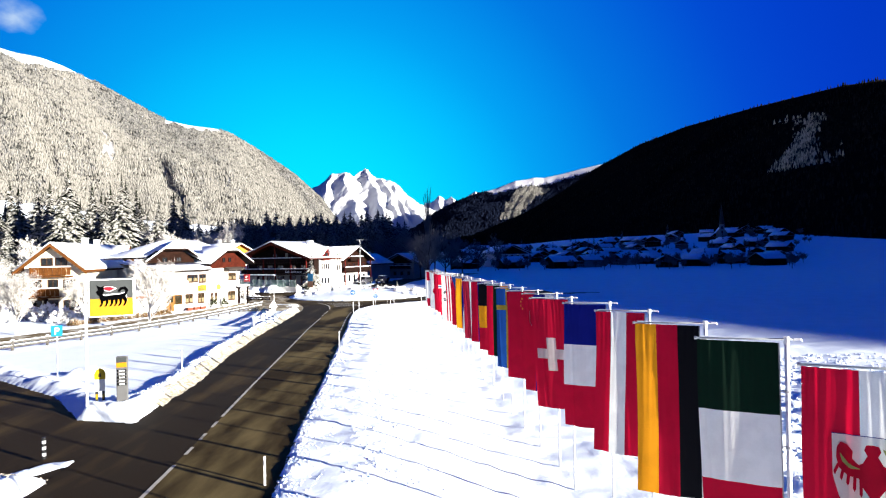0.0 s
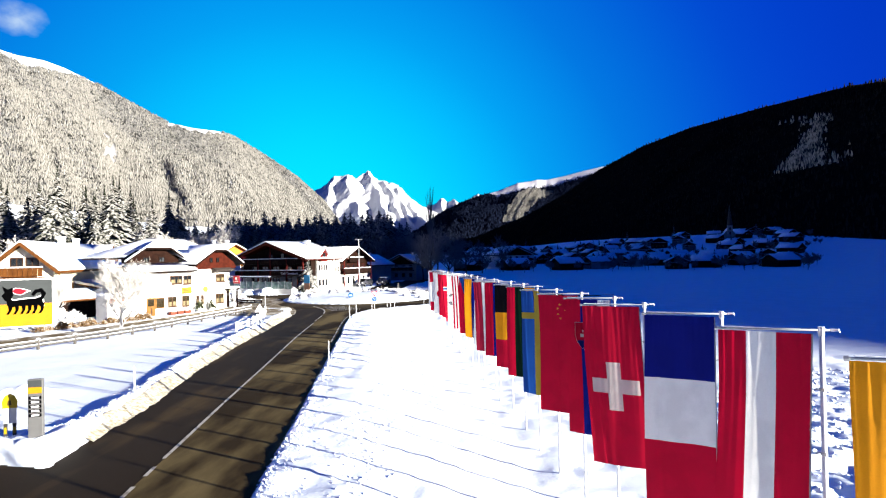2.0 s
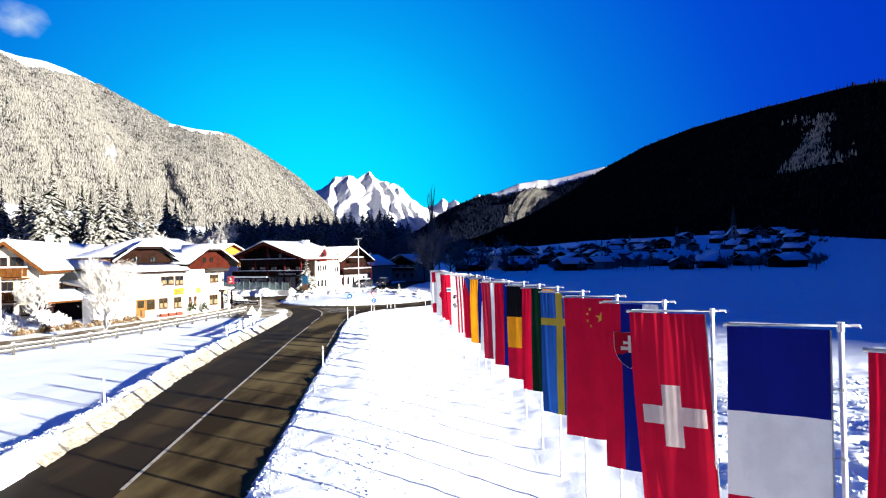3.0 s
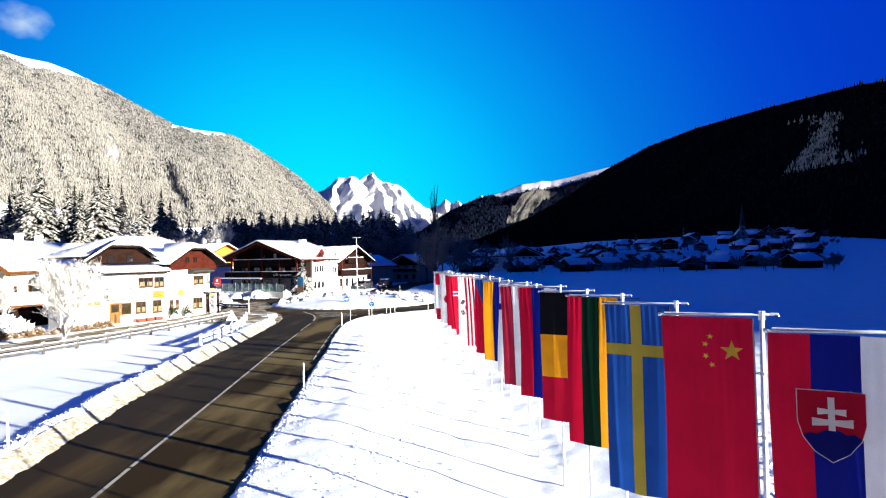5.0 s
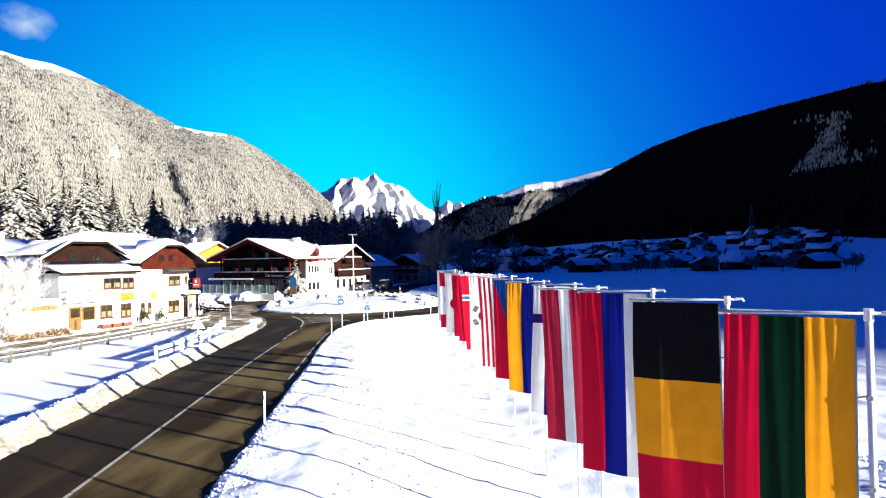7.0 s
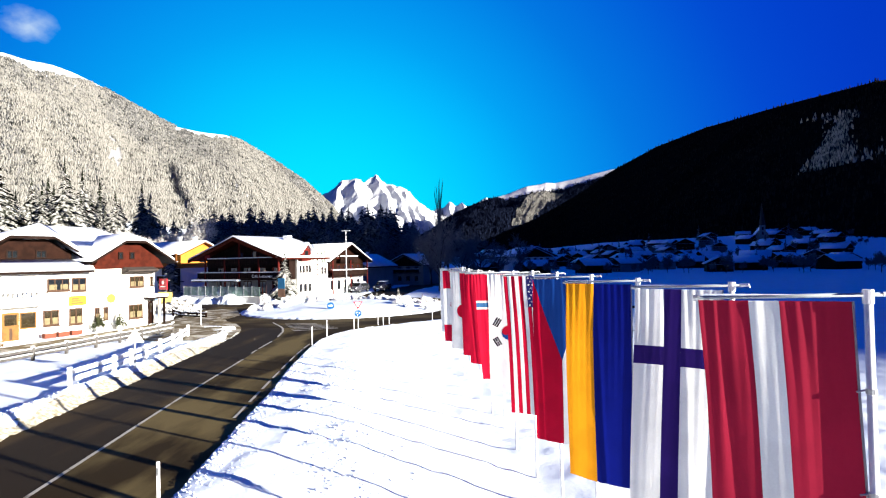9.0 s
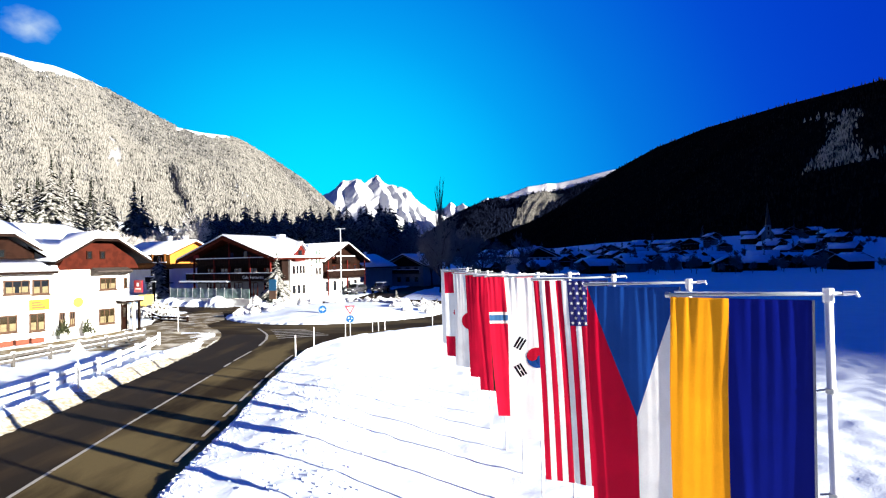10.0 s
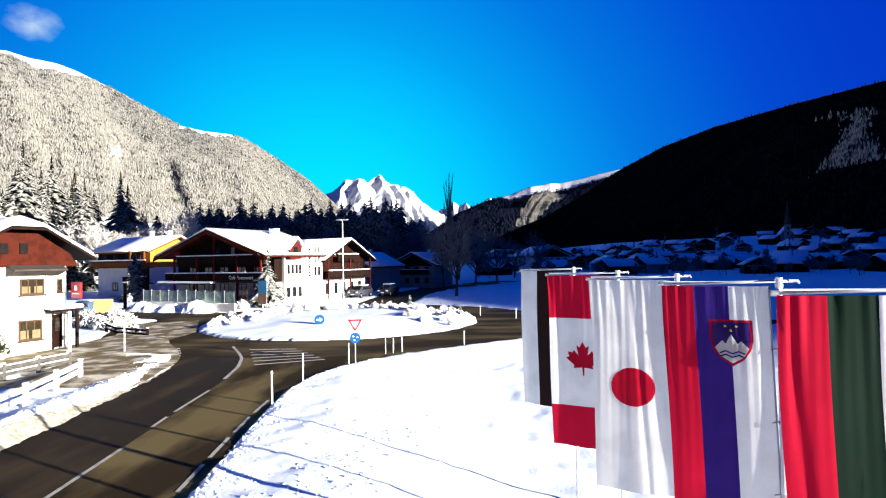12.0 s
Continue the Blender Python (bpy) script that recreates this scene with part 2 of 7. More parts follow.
def sheet(name, xs, ys, zs, material, smooth=True, parent=None):
    """A grid mesh from 2-D arrays of x, y, z."""
    r, c = zs.shape
    v = np.stack([xs, ys, zs], -1).reshape(-1, 3)
    i = np.arange(r * c).reshape(r, c)
    f = np.stack([i[:-1, :-1], i[:-1, 1:], i[1:, 1:], i[1:, :-1]], -1).reshape(-1, 4)
    return raw(name, v, f, material, smooth, parent)


def raw(name, v, f, material, smooth=False, parent=None):
    me = bpy.data.meshes.new(name)
    me.vertices.add(len(v))
    me.vertices.foreach_set("co", np.asarray(v, np.float32).ravel())
    k = f.shape[1]
    me.loops.add(f.size)
    me.loops.foreach_set("vertex_index", np.asarray(f, np.int32).ravel())
    me.polygons.add(len(f))
    me.polygons.foreach_set("loop_start", np.arange(0, f.size, k, dtype=np.int32))
    me.update(calc_edges=True)
    for m in material if isinstance(material, (list, tuple)) else [material]:
        me.materials.append(m)
    me.polygons.foreach_set("use_smooth", [smooth] * len(f))
    ob = new(name, me)
    if parent:
        ob.parent = parent
    return ob


rng = np.random.default_rng(7)


def lattice(seed, n=64):
    return np.random.default_rng(seed).random((n, n)) * 2 - 1


LAT = [lattice(s) for s in range(6)]


def wob(x, y, size, seed=0):
    """Smooth value noise, -1 to 1, with features about size metres wide."""
    g = LAT[seed % 6]
    n = g.shape[0]
    u, v = np.asarray(x, float) / size + seed * 7.3, np.asarray(y, float) / size + seed * 3.1
    i, j = np.floor(u).astype(int), np.floor(v).astype(int)
    a, b = u - i, v - j
    a, b = a * a * (3 - 2 * a), b * b * (3 - 2 * b)
    i0, i1, j0, j1 = i % n, (i + 1) % n, j % n, (j + 1) % n
    return (g[i0, j0] * (1 - a) + g[i1, j0] * a) * (1 - b) + (g[i0, j1] * (1 - a) + g[i1, j1] * a) * b


def fbm(x, y, size, seed=0, octaves=4):
    return sum(wob(x, y, size / 2**k, seed + k) / 2**k for k in range(octaves))


def smooth01(x, a, b):
    t = np.clip((np.asarray(x, float) - a) / (b - a), 0, 1)
    return t * t * (3 - 2 * t)


# ---- plan of the roads ----
ROAD_C = [(-4.7, -40), (-6.7, 0), (-8.9, 20), (-10.05, 31), (-11.0, 40), (-12.1, 50), (-12.9, 58), (-13.6, 65), (-14.2, 71)]
ROAD_HALF = 3.65
RING_C, RING_IN, RING_OUT = (-13.1, 91.0), 11.3, 17.6
EXIT_W = [(-27.5, 97.0), (-36, 101.5), (-46, 107), (-62, 116), (-90, 130)]
EXIT_N = [(-12.5, 106), (-12.0, 116), (-11, 130), (-6, 150), (8, 175)]
EXIT_E = [(2, 90), (10, 90.2), (17, 90.8)]
STREET = [(-47, 10), (-40.5, 35), (-34.8, 47), (-31.0, 55), (-29.0, 62), (-27.4, 67), (-26.4, 72), (-25.4, 77), (-25.5, 84), (-29, 92)]
STREET_HALF = 2.7
APRON = [(-60, 52), (-26, 28.8), (-20.5, 25.0), (-16.5, 20.7), (-9, 19.0)]


def dist_line(x, y, pts):
    best = np.full(np.shape(x), 1e9)
    for (ax, ay), (bx_, by) in zip(pts, pts[1:]):
        dx, dy = bx_ - ax, by - ay
        t = np.clip(((x - ax) * dx + (y - ay) * dy) / (dx * dx + dy * dy), 0, 1)
        best = np.minimum(best, np.hypot(x - ax - t * dx, y - ay - t * dy))
    return best


# snow edge on the meadow side, and the asphalt's edge on the lane side
RIGHT = [(-0.6, -40), (-3.3, 0), (-4.8, 15.3), (-5.6, 21.4), (-6.05, 26), (-6.4, 29.3), (-7.0, 34.3), (-7.4, 38.2), (-8.15, 44.8), (-8.8, 51), (-9.45, 55.4), (-9.85, 59.5), (-10.2, 63.3), (-10.28, 65.8), (-10.1, 67.8), (-9.1, 70.3), (-7.1, 73.3), (-4.9, 75.1), (-2.5, 76.9), (-0.3, 78.6), (3.5, 80.8), (10, 83.0), (24, 86.0)]
LEFT = [(-8.2, -40), (-10.0, 0), (-11.9, 18), (-12.4, 23), (-12.8, 26), (-13.3, 30.4), (-14.15, 35.6), (-14.6, 38.6), (-15.2, 43.5), (-15.65, 49.4), (-16.05, 54.5), (-16.5, 60), (-16.85, 64.6), (-17.05, 67.6), (-17.55, 70.5), (-18.5, 73.4), (-19.9, 76), (-21.7, 78.6), (-23.7, 82), (-27.3, 86.3), (-29.7, 90.2), (-37, 98.4)]


def left_edge(y):
    return np.interp(y, [p[1] for p in LEFT], [p[0] for p in LEFT])


def right_side(y):
    return np.interp(y, [p[1] for p in RIGHT], [p[0] for p in RIGHT])


def road_gap(x, y):
    """Metres from the nearest road edge; negative on the road."""
    r = np.hypot(x - RING_C[0], y - RING_C[1])
    edge = np.minimum(dist_line(x, y, RIGHT), dist_line(x, y, LEFT))
    inside = (x > left_edge(y)) & (x < right_side(y)) & (y < RING_C[1])
    d = np.where(inside, -edge, edge)
    d = np.where(r < RING_IN, RING_IN - r, d)
    d = np.minimum(d, np.maximum(r - RING_OUT, RING_IN - r))
    for line, half in ((EXIT_W, 3.6), (EXIT_N, 3.4), (EXIT_E, 3.4), (APRON, 2.7)):
        d = np.minimum(d, np.where(r < RING_IN, 1e9, dist_line(x, y, line) - half))
    # the meadow's corner between the road and the east exit stays snow
    corner = (x > right_side(y)) & (x > -10.3) & (y < 86)
    return np.where(corner, np.maximum(d, dist_line(x, y, RIGHT)), d)


def centre_x(y):
    return np.interp(y, [p[1] for p in ROAD_C], [p[0] for p in ROAD_C])


def ground_z(x, y):
    x, y = np.asarray(x, float), np.asarray(y, float)
    d = road_gap(x, y)
    r = np.hypot(x - RING_C[0], y - RING_C[1])
    right = x > centre_x(y)
    # the flag meadow falls gently away from the road
    fall = -0.85 * smooth01(x - centre_x(y) - ROAD_HALF, 1.0, 9.5) * (1 - 0.75 * smooth01(y, 62, 84))
    bank_r = 0.105 * smooth01(d, 0.0, 0.22) * (1 + 0.45 * wob(x, y, 1.3, 1) + 0.35 * wob(x, y, 0.45, 3))
    bank_l = (0.36 + 0.05 * wob(x, y, 2.5, 2) + 0.11 * fbm(x, y, 0.9, 4, 3)) * np.exp(-((d - 0.72) / np.where(d < 0.72, 0.48, 0.75)) ** 2) * smooth01(d, 0, 0.25) * (1 - 0.72 * smooth01(y, 63, 70))
    z = np.where(right, fall * smooth01(d, 0, 3) + bank_r, 0.10 * smooth01(d, 0, 2) + bank_l)
    # far meadow and the village rise
    z = z + 12 * smooth01(x * 0.75 + y * 0.35, 150, 330) * smooth01(x, 60, 150) + 7 * smooth01(y, 230, 420)
    island = (r < RING_IN)
    z = np.where(island, 0.16 + 0.5 * smooth01(RING_IN - r, 0, 7) + 0.05 * wob(x, y, 1.5, 3), z)
    st = dist_line(x, y, STREET) - STREET_HALF
    z = np.where((st < 1.2) & ~right & ~island & (d > 0.8), np.minimum(z, 0.12 + 0.18 * smooth01(st, 0, 1.2)), z)
    z = z + 0.013 * fbm(x, y, 2.2, 2, 3) * smooth01(d, 0.2, 2) + 0.03 * wob(x, y, 9, 4) * smooth01(d, 1, 8)
    # rough, once ploughed field behind the flags
    field = smooth01(x, 6.6, 8.2) * (1 - smooth01(x, 26, 40)) * (1 - smooth01(y, 26, 40))
    z = z + field * (0.16 * np.abs(wob(x * 0.6 + y, y * 0.25 - x * 0.8, 1.3, 3)) + 0.13 * wob(x, y, 0.75, 2) + 0.09 * wob(x, y, 0.42, 4))
    # trampled and churned strip along the flag meadow
    churn = smooth01(d, 0.4, 1.2) * (1 - smooth01(d, 3.0, 5.0)) * right * (y < 80)
    z = z + 0.035 * churn * np.abs(wob(x, y, 0.55, 5)) * wob(x, y, 0.32, 1)
    z = z + 0.32 * np.exp(-(((x + 14.3) / 1.9) ** 2 + ((y - 24.2) / 1.8) ** 2)) * smooth01(d, 0.0, 0.4) * (1 + 0.45 * fbm(x, y, 0.6, 2, 3))
    z = z + 0.55 * np.exp(-(((x + 19.6) / 1.3) ** 2 + ((y - 31.2) / 1.0) ** 2)) * (1 + 0.4 * wob(x, y, 0.5, 2))
    z = np.where(d < 0, -0.16, z)
    z = np.where((st < 0) & (d > 0) & ~right & (r > RING_OUT), -0.02, z)
    return z


def grid_axis(lo, fine0, fine1, hi, step, grow=1.13):
    mid = list(np.arange(fine0, fine1 + step / 2, step))
    up, s, p = [], step, fine1
    while p < hi:
        s *= grow
        p += s
        up.append(p)
    dn, s, p = [], step, fine0
    while p > lo:
        s *= grow
        p -= s
        dn.append(p)
    return np.array(dn[::-1] + mid + up)


gx = grid_axis(-4500, -34, 24, 4500, 0.2)
gy = grid_axis(-4500, 8, 84, 4800, 0.24)
GX, GY = np.meshgrid(gx, gy)
ground = tagged(sheet("ground", GX, GY, ground_z(GX, GY), SNOW), "wide valley floor under fresh snow", "ground", kind="structure")


def ribbon(name, pts, half, z, material, label, step=1.0):
    """A road surface that follows a line, laid a little above the last one."""
    P = [Vector((x, y, 0)) for x, y in pts]
    fine = []
    for a, b in zip(P, P[1:]):
        k = max(1, int((b - a).length / step))
        fine += [a.lerp(b, i / k) for i in range(k)]
    fine.append(P[-1])
    rows = []
    for i, p in enumerate(fine):
        d = (fine[min(i + 1, len(fine) - 1)] - fine[max(i - 1, 0)]).normalized()
        n = Vector((-d.y, d.x, 0))
        rows.append([(p + n * half * s)[:2] for s in (1, 0.5, 0, -0.5, -1)])
    A = np.array(rows)
    return tagged(sheet(name, A[..., 0], A[..., 1], np.full(A.shape[:2], z), material), label, "road", kind="structure")


ry = np.concatenate([np.arange(-40, 10, 2.0), np.arange(10, 88.1, 0.5)])
across = np.concatenate([np.linspace(0, 1, 6)[:-1], np.linspace(1, 2, 6)])
lx_, rx_, mx_ = left_edge(ry) - 0.12, right_side(ry) + 0.12, np.interp(ry, [-40, 0, 12, 23.2, 30, 40, 50, 58.6, 65.5, 67.9, 70.8, 73.4, 78.2, 88], [-4.6, -6.9, -8.05, -9.18, -9.95, -11.0, -12.1, -12.86, -13.5, -13.75, -14.3, -15.1, -17.6, -22])
RX = np.where(across[None] <= 1, lx_[:, None] + (mx_ - lx_)[:, None] * across[None], mx_[:, None] + (rx_ - mx_)[:, None] * (across[None] - 1))
road = tagged(sheet("road", RX, np.repeat(ry[:, None], RX.shape[1], 1), np.zeros(RX.shape), ASPHALT), "dark wet asphalt main road with snow banks", "road", kind="structure")
road.data.materials.append(ASPHALT_DRY)
road.data.polygons.foreach_set("material_index", [1 if i % 10 >= 5 else 0 for i in range(len(road.data.polygons))])
ribbon("road_west", EXIT_W, 3.7, -0.004, ASPHALT, "asphalt side road past the hotel")
ribbon("road_north", EXIT_N, 3.5, -0.008, ASPHALT, "asphalt road into the shaded village")
ribbon("road_east", EXIT_E, 3.5, -0.012, ASPHALT_RING, "asphalt road along the shaded meadow")
ribbon("road_apron", APRON, 2.8, -0.016, ASPHALT, "asphalt entry of the petrol station")
street = ribbon("street", STREET, STREET_HALF, 0.06, SLUSH, "slushy lane in front of the houses")
ang = np.linspace(0, 2 * math.pi, 97)
RR, AA = np.meshgrid(np.linspace(RING_IN - 0.1, RING_OUT + 0.1, 5), ang)
tagged(sheet("roundabout", RING_C[0] + RR * np.cos(AA), RING_C[1] + RR * np.sin(AA), np.full(RR.shape, 0.004), ASPHALT_RING), "asphalt ring of the roundabout", "road", kind="structure")

# ---- mountains ----
def cones(name, base, height, radius, material, label, sides=5):
    """Many small two-tier conifers joined into one mesh."""
    n = len(base)
    a0 = rng.random(n)[:, None] * 6.28 + np.arange(sides)[None] * 2 * math.pi / sides
    jag = 0.75 + 0.5 * rng.random((n, sides))
    V, F = [], []
    for lo, hi, w in ((0.02, 0.62, 1.0), (0.40, 1.0, 0.62)):
        ring = np.stack([base[:, None, 0] + np.cos(a0) * jag * radius[:, None] * w, base[:, None, 1] + np.sin(a0) * jag * radius[:, None] * w, base[:, None, 2] + height[:, None] * lo * (0.8 + 0.4 * rng.random((n, sides)))], -1)
        tip = base + np.stack([rng.normal(0, 0.05, n) * radius, rng.normal(0, 0.05, n) * radius, height * hi], -1)
        v = np.concatenate([ring, tip[:, None]], 1)
        k = np.arange(n)[:, None] * (sides + 1) + sum(len(x) for x in V)
        i = np.arange(sides)
        F.append(np.stack([np.broadcast_to(k + i, (n, sides)), np.broadcast_to(k + (i + 1) % sides, (n, sides)), np.broadcast_to(k + sides, (n, sides))], -1).reshape(-1, 3))
        V.append(v.reshape(-1, 3))
    return tagged(raw(name, np.concatenate(V), np.concatenate(F), material), label, "forest", kind="stuff")


def polar(az, r, z):
    return r * np.sin(np.radians(az)), r * np.cos(np.radians(az)), z


L_AZ = [-75, -60, -45, -38.5, -37, -35.2, -33.8, -32.35, -30.7, -28.95, -27.3, -25.9, -24.1, -21.8, -20.4, -19.1, -16.9, -14.4, -12.9, -11.8, -11, -9.6, -8]
L_EL = [3.5, 9.0, 16.0, 16.8, 16.5, 16.35, 16.0, 15.4, 14.65, 13.85, 13.1, 12.45, 12.2, 12.05, 11.6, 10.9, 9.5, 7.8, 6.35, 5.1, 3.85, 2.0, 0.0]
M_EL = np.interp(L_AZ, [-75, -60, -38, -34, -30, -26, -21, -13, -9, -8], [1.5, 3.5, 5.5, 5.2, 4.6, 4.0, 3.2, 1.2, 0.2, -0.3])
MEADOW_R, FOOT_R = 620.0, 230.0


def left_hill(az, v):
    """Surface of the sunny side: v 0 foot, 0.2 top of the meadow, 1 crest, beyond 1 the back."""
    top = np.interp(az, [-75, -40, -8], [2000, 2300, 3000])
    r = np.where(v < 0.2, FOOT_R + (MEADOW_R - FOOT_R) * v / 0.2, MEADOW_R + (top - MEADOW_R) * (v - 0.2) / 0.8)
    z1 = 6.5 + MEADOW_R * np.tan(np.radians(np.interp(az, L_AZ, M_EL)))
    z2 = 6.5 + top * np.tan(np.radians(np.interp(az, L_AZ, L_EL)))
    w = np.clip((v - 0.2) / 0.8, 0, 1)
    z = np.where(v < 0.2, z1 * (v / 0.2) ** 1.5, z1 + (z2 - z1) * (w * 0.85 + 0.15 * w * w))
    z = np.where(v > 1, z2 - (v - 1) * 900, z)
    x, y, z = polar(az, r, z)
    amp = np.clip((v - 0.15) * 4, 0, 1) * np.clip((1.02 - v) * 5, 0.05, 1)
    z = z + amp * (30 * fbm(x, y, 420, 1, 4) + 7 * wob((az + 10 * v) * 10, az * 1.2, 48, 5) + 8 * np.abs(wob((az + 9 * v) * 10, az * 1.5, 23, 3)) + 7 * wob((az + 8 * v) * 10, az * 4, 9, 1) - 18)
    return x, y, z


AZ, VV = np.meshgrid(np.linspace(-75, -8, 260), np.linspace(0, 1.25, 120))
hill_l = tagged(sheet("mountain_sunny", *left_hill(AZ, VV), FOREST_FLOOR), "sunlit mountainside with frosted forest and snowy top", "mountain", kind="structure")


hill_l.data.materials.append(SNOW)
rowv = np.repeat(VV[:-1, 0], AZ.shape[1] - 1)
hill_l.data.polygons.foreach_set("material_index", ((rowv < 0.19) | (rowv > 0.90)).astype(int).tolist())


def thin_out(az, v):
    """Open snow: the meadow at the foot, the bare tops and one clearing."""
    rim = 0.02 * wob(az * 20, v * 10, 8, 1)
    bare = ((az < -31.6) & (v > 0.972 - 0.045 * smooth01(-az, 32.5, 35) + 0.035 * smooth01(-az, 36.5, 38) + 0.6 * rim)) | ((az > -26.0) & (az < -21.4) & (v > 0.97 + rim))
    wv = v + 0.05 * wob(az * 10, v * 100, 4, 2)
    clearing = ((az + 30.6) / 0.55) ** 2 + ((wv - 0.50) / 0.028) ** 2 < 1
    return ~(bare | clearing)


n_t = 165000
t_az, t_v = rng.uniform(-42, -9.3, n_t), 0.19 + 0.81 * rng.random(n_t) ** 0.85
ok = thin_out(t_az, t_v) & (fbm(t_az * 30, t_v * 300, 25, 2, 3) > -1.35)
t_az, t_v = t_az[ok], t_v[ok]
# bands slantwise down the slope: thinner frost higher up, gully shade as colour
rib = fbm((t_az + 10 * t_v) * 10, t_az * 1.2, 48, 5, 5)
dimmed = 0.62 * (t_v - 0.52) + 0.55 * rib + rng.normal(0, 0.24, len(t_v)) > 0.10
bx_, by_, bz_ = left_hill(t_az, t_v)
hh = rng.uniform(4.5, 10, len(bx_)) * np.interp(t_v, [0.19, 0.4, 1.0], [0.56, 0.86, 1.2])
wide = hh * rng.uniform(0.26, 0.42, len(bx_))
for pick, material, words in ((~dimmed, FROST_TREES, "frosted conifer forest on the sunny mountainside"), (dimmed, GULLY_TREES, "conifers with little frost, in dark bands that also paint gully shade")):
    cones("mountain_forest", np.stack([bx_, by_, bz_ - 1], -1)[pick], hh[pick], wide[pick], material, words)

# shaded ridge to the right: crest, then foot
# unseen part behind the view is made up to cast the valley's shade edge
R_CREST = [(500, -900, 0), (500, -400, 8), (500, -260, 52), (500, -218.5, 86), (500, -215.5, 103), (500, -178, 108.5), (500, -156, 113), (500, -155, 114), (500, -152, 154), (500, -97, 158), (500, 300, 170), (500, 470, 178), (500, 632, 192), (500, 700, 206), (500, 906, 231), (500, 1150, 256), (500, 1428, 272), (490, 1780, 268), (415, 1900, 212), (300, 2000, 148), (180, 2100, 98), (60, 2200, 48), (-80, 2300, 8), (-300, 2400, 0)]
R_FOOT = [(330, -807.7), (330, -307.7), (330, -167.7), (320, -120.8), (320, -117.8), (310, -74.9), (300, -47.5), (300, -46.5), (300, -43.5), (290, 17.0), (200, 300), (170, 400), (160, 500), (160, 560), (150, 700), (140, 900), (130, 1100), (110, 1350), (80, 1500), (40, 1650), (0, 1800), (-60, 1950), (-160, 2150), (-320, 2350)]
R_T = np.arange(len(R_CREST))


def right_hill(u, v):
    c = [np.interp(u, R_T, [p[k] for p in R_CREST]) for k in range(3)]
    f = [np.interp(u, R_T, [p[k] for p in R_FOOT]) for k in range(2)]
    w = np.clip(v, 0, 1)
    x, y = f[0] + (c[0] - f[0]) * v, f[1] + (c[1] - f[1]) * v
    z = 4 + (c[2] - 4) * (0.72 * w + 0.28 * w * w)
    z = np.where(v > 1, c[2] - (v - 1) * 260, z)
    amp = np.sin(np.pi * np.clip(v, 0, 1)) * smooth01(y, 250, 600)
    z = z + amp * (22 * fbm(x, y, 260, 2, 4) - 14 * np.abs(wob(y, v * 60, 110, 4)))
    return x, y, z


UU, VV = np.meshgrid(np.linspace(0, len(R_CREST) - 1, 331), np.linspace(0, 1.6, 60))
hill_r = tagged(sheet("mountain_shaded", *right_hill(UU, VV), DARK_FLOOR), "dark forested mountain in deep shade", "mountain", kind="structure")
n_t = 32000
t_u, t_v = rng.uniform(9.45, 21.6, n_t), 0.05 + 0.95 * rng.random(n_t)
bx_, by_, bz_ = right_hill(t_u, t_v)
hh = rng.uniform(3, 6.5, len(bx_))
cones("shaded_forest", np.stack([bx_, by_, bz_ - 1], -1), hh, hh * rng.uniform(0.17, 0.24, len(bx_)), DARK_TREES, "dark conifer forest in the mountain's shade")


# pale warm trees paint a patch of sunlight on the shaded slope
SUN_PATCH = frosted("sun_patch_trees", (0.012, 0.012, 0.010), (0.60, 0.54, 0.36), 0.34, True, 0.08, 0.3)
n_t = 1300
q_v = 0.43 + 0.43 * rng.random(n_t) ** 1.2
q_u = 12.15 + rng.normal(0, 0.14, n_t) + (q_v - 0.62) * 3.6
bx_, by_, bz_ = right_hill(q_u, q_v)
hh = rng.uniform(4, 8, n_t)
cones("sunlit_patch", np.stack([bx_, by_, bz_ - 0.5], -1), hh, hh * rng.uniform(0.2, 0.28, n_t), SUN_PATCH, "trees coloured pale and warm as a patch of sunlight on the dark mountain")


def massif(name, ridges, az, r, n, seed, rough, material, label):
    """Mountains from ridge lines (azimuth, distance, elevation) whose flanks fall away on both sides."""
    A, R = np.meshgrid(np.linspace(*az, n[0]), np.linspace(*r, n[1]))
    x, y, _ = polar(A, R, R)
    wx, wy = x + 26 * fbm(x, y, 260, seed, 4), y + 26 * fbm(x, y, 260, seed + 1, 4)
    z = np.full(x.shape, -30.0)
    for slope, pts in ridges:
        P = [(*polar(np.array(a), q, 0)[:2], 6.5 + q * math.tan(radians(e))) for a, q, e in pts]
        for (ax, ay, az_), (cx, cy, cz) in zip(P, P[1:]):
            dx, dy = cx - ax, cy - ay
            t = np.clip(((wx - ax) * dx + (wy - ay) * dy) / (dx * dx + dy * dy), 0, 1)
            d = np.hypot(wx - ax - t * dx, wy - ay - t * dy)
            z = np.maximum(z, az_ + (cz - az_) * t - slope * d * (1 - 0.00025 * d))
    z = z + rough * (fbm(x, y, 170, seed + 2, 5) * 0.5 - 0.55 * np.abs(fbm(x, y, 120, seed + 3, 4))) * smooth01(z, -20, 80)
    return tagged(sheet(name, x, y, z, material, smooth=True), label, "mountain", kind="structure")


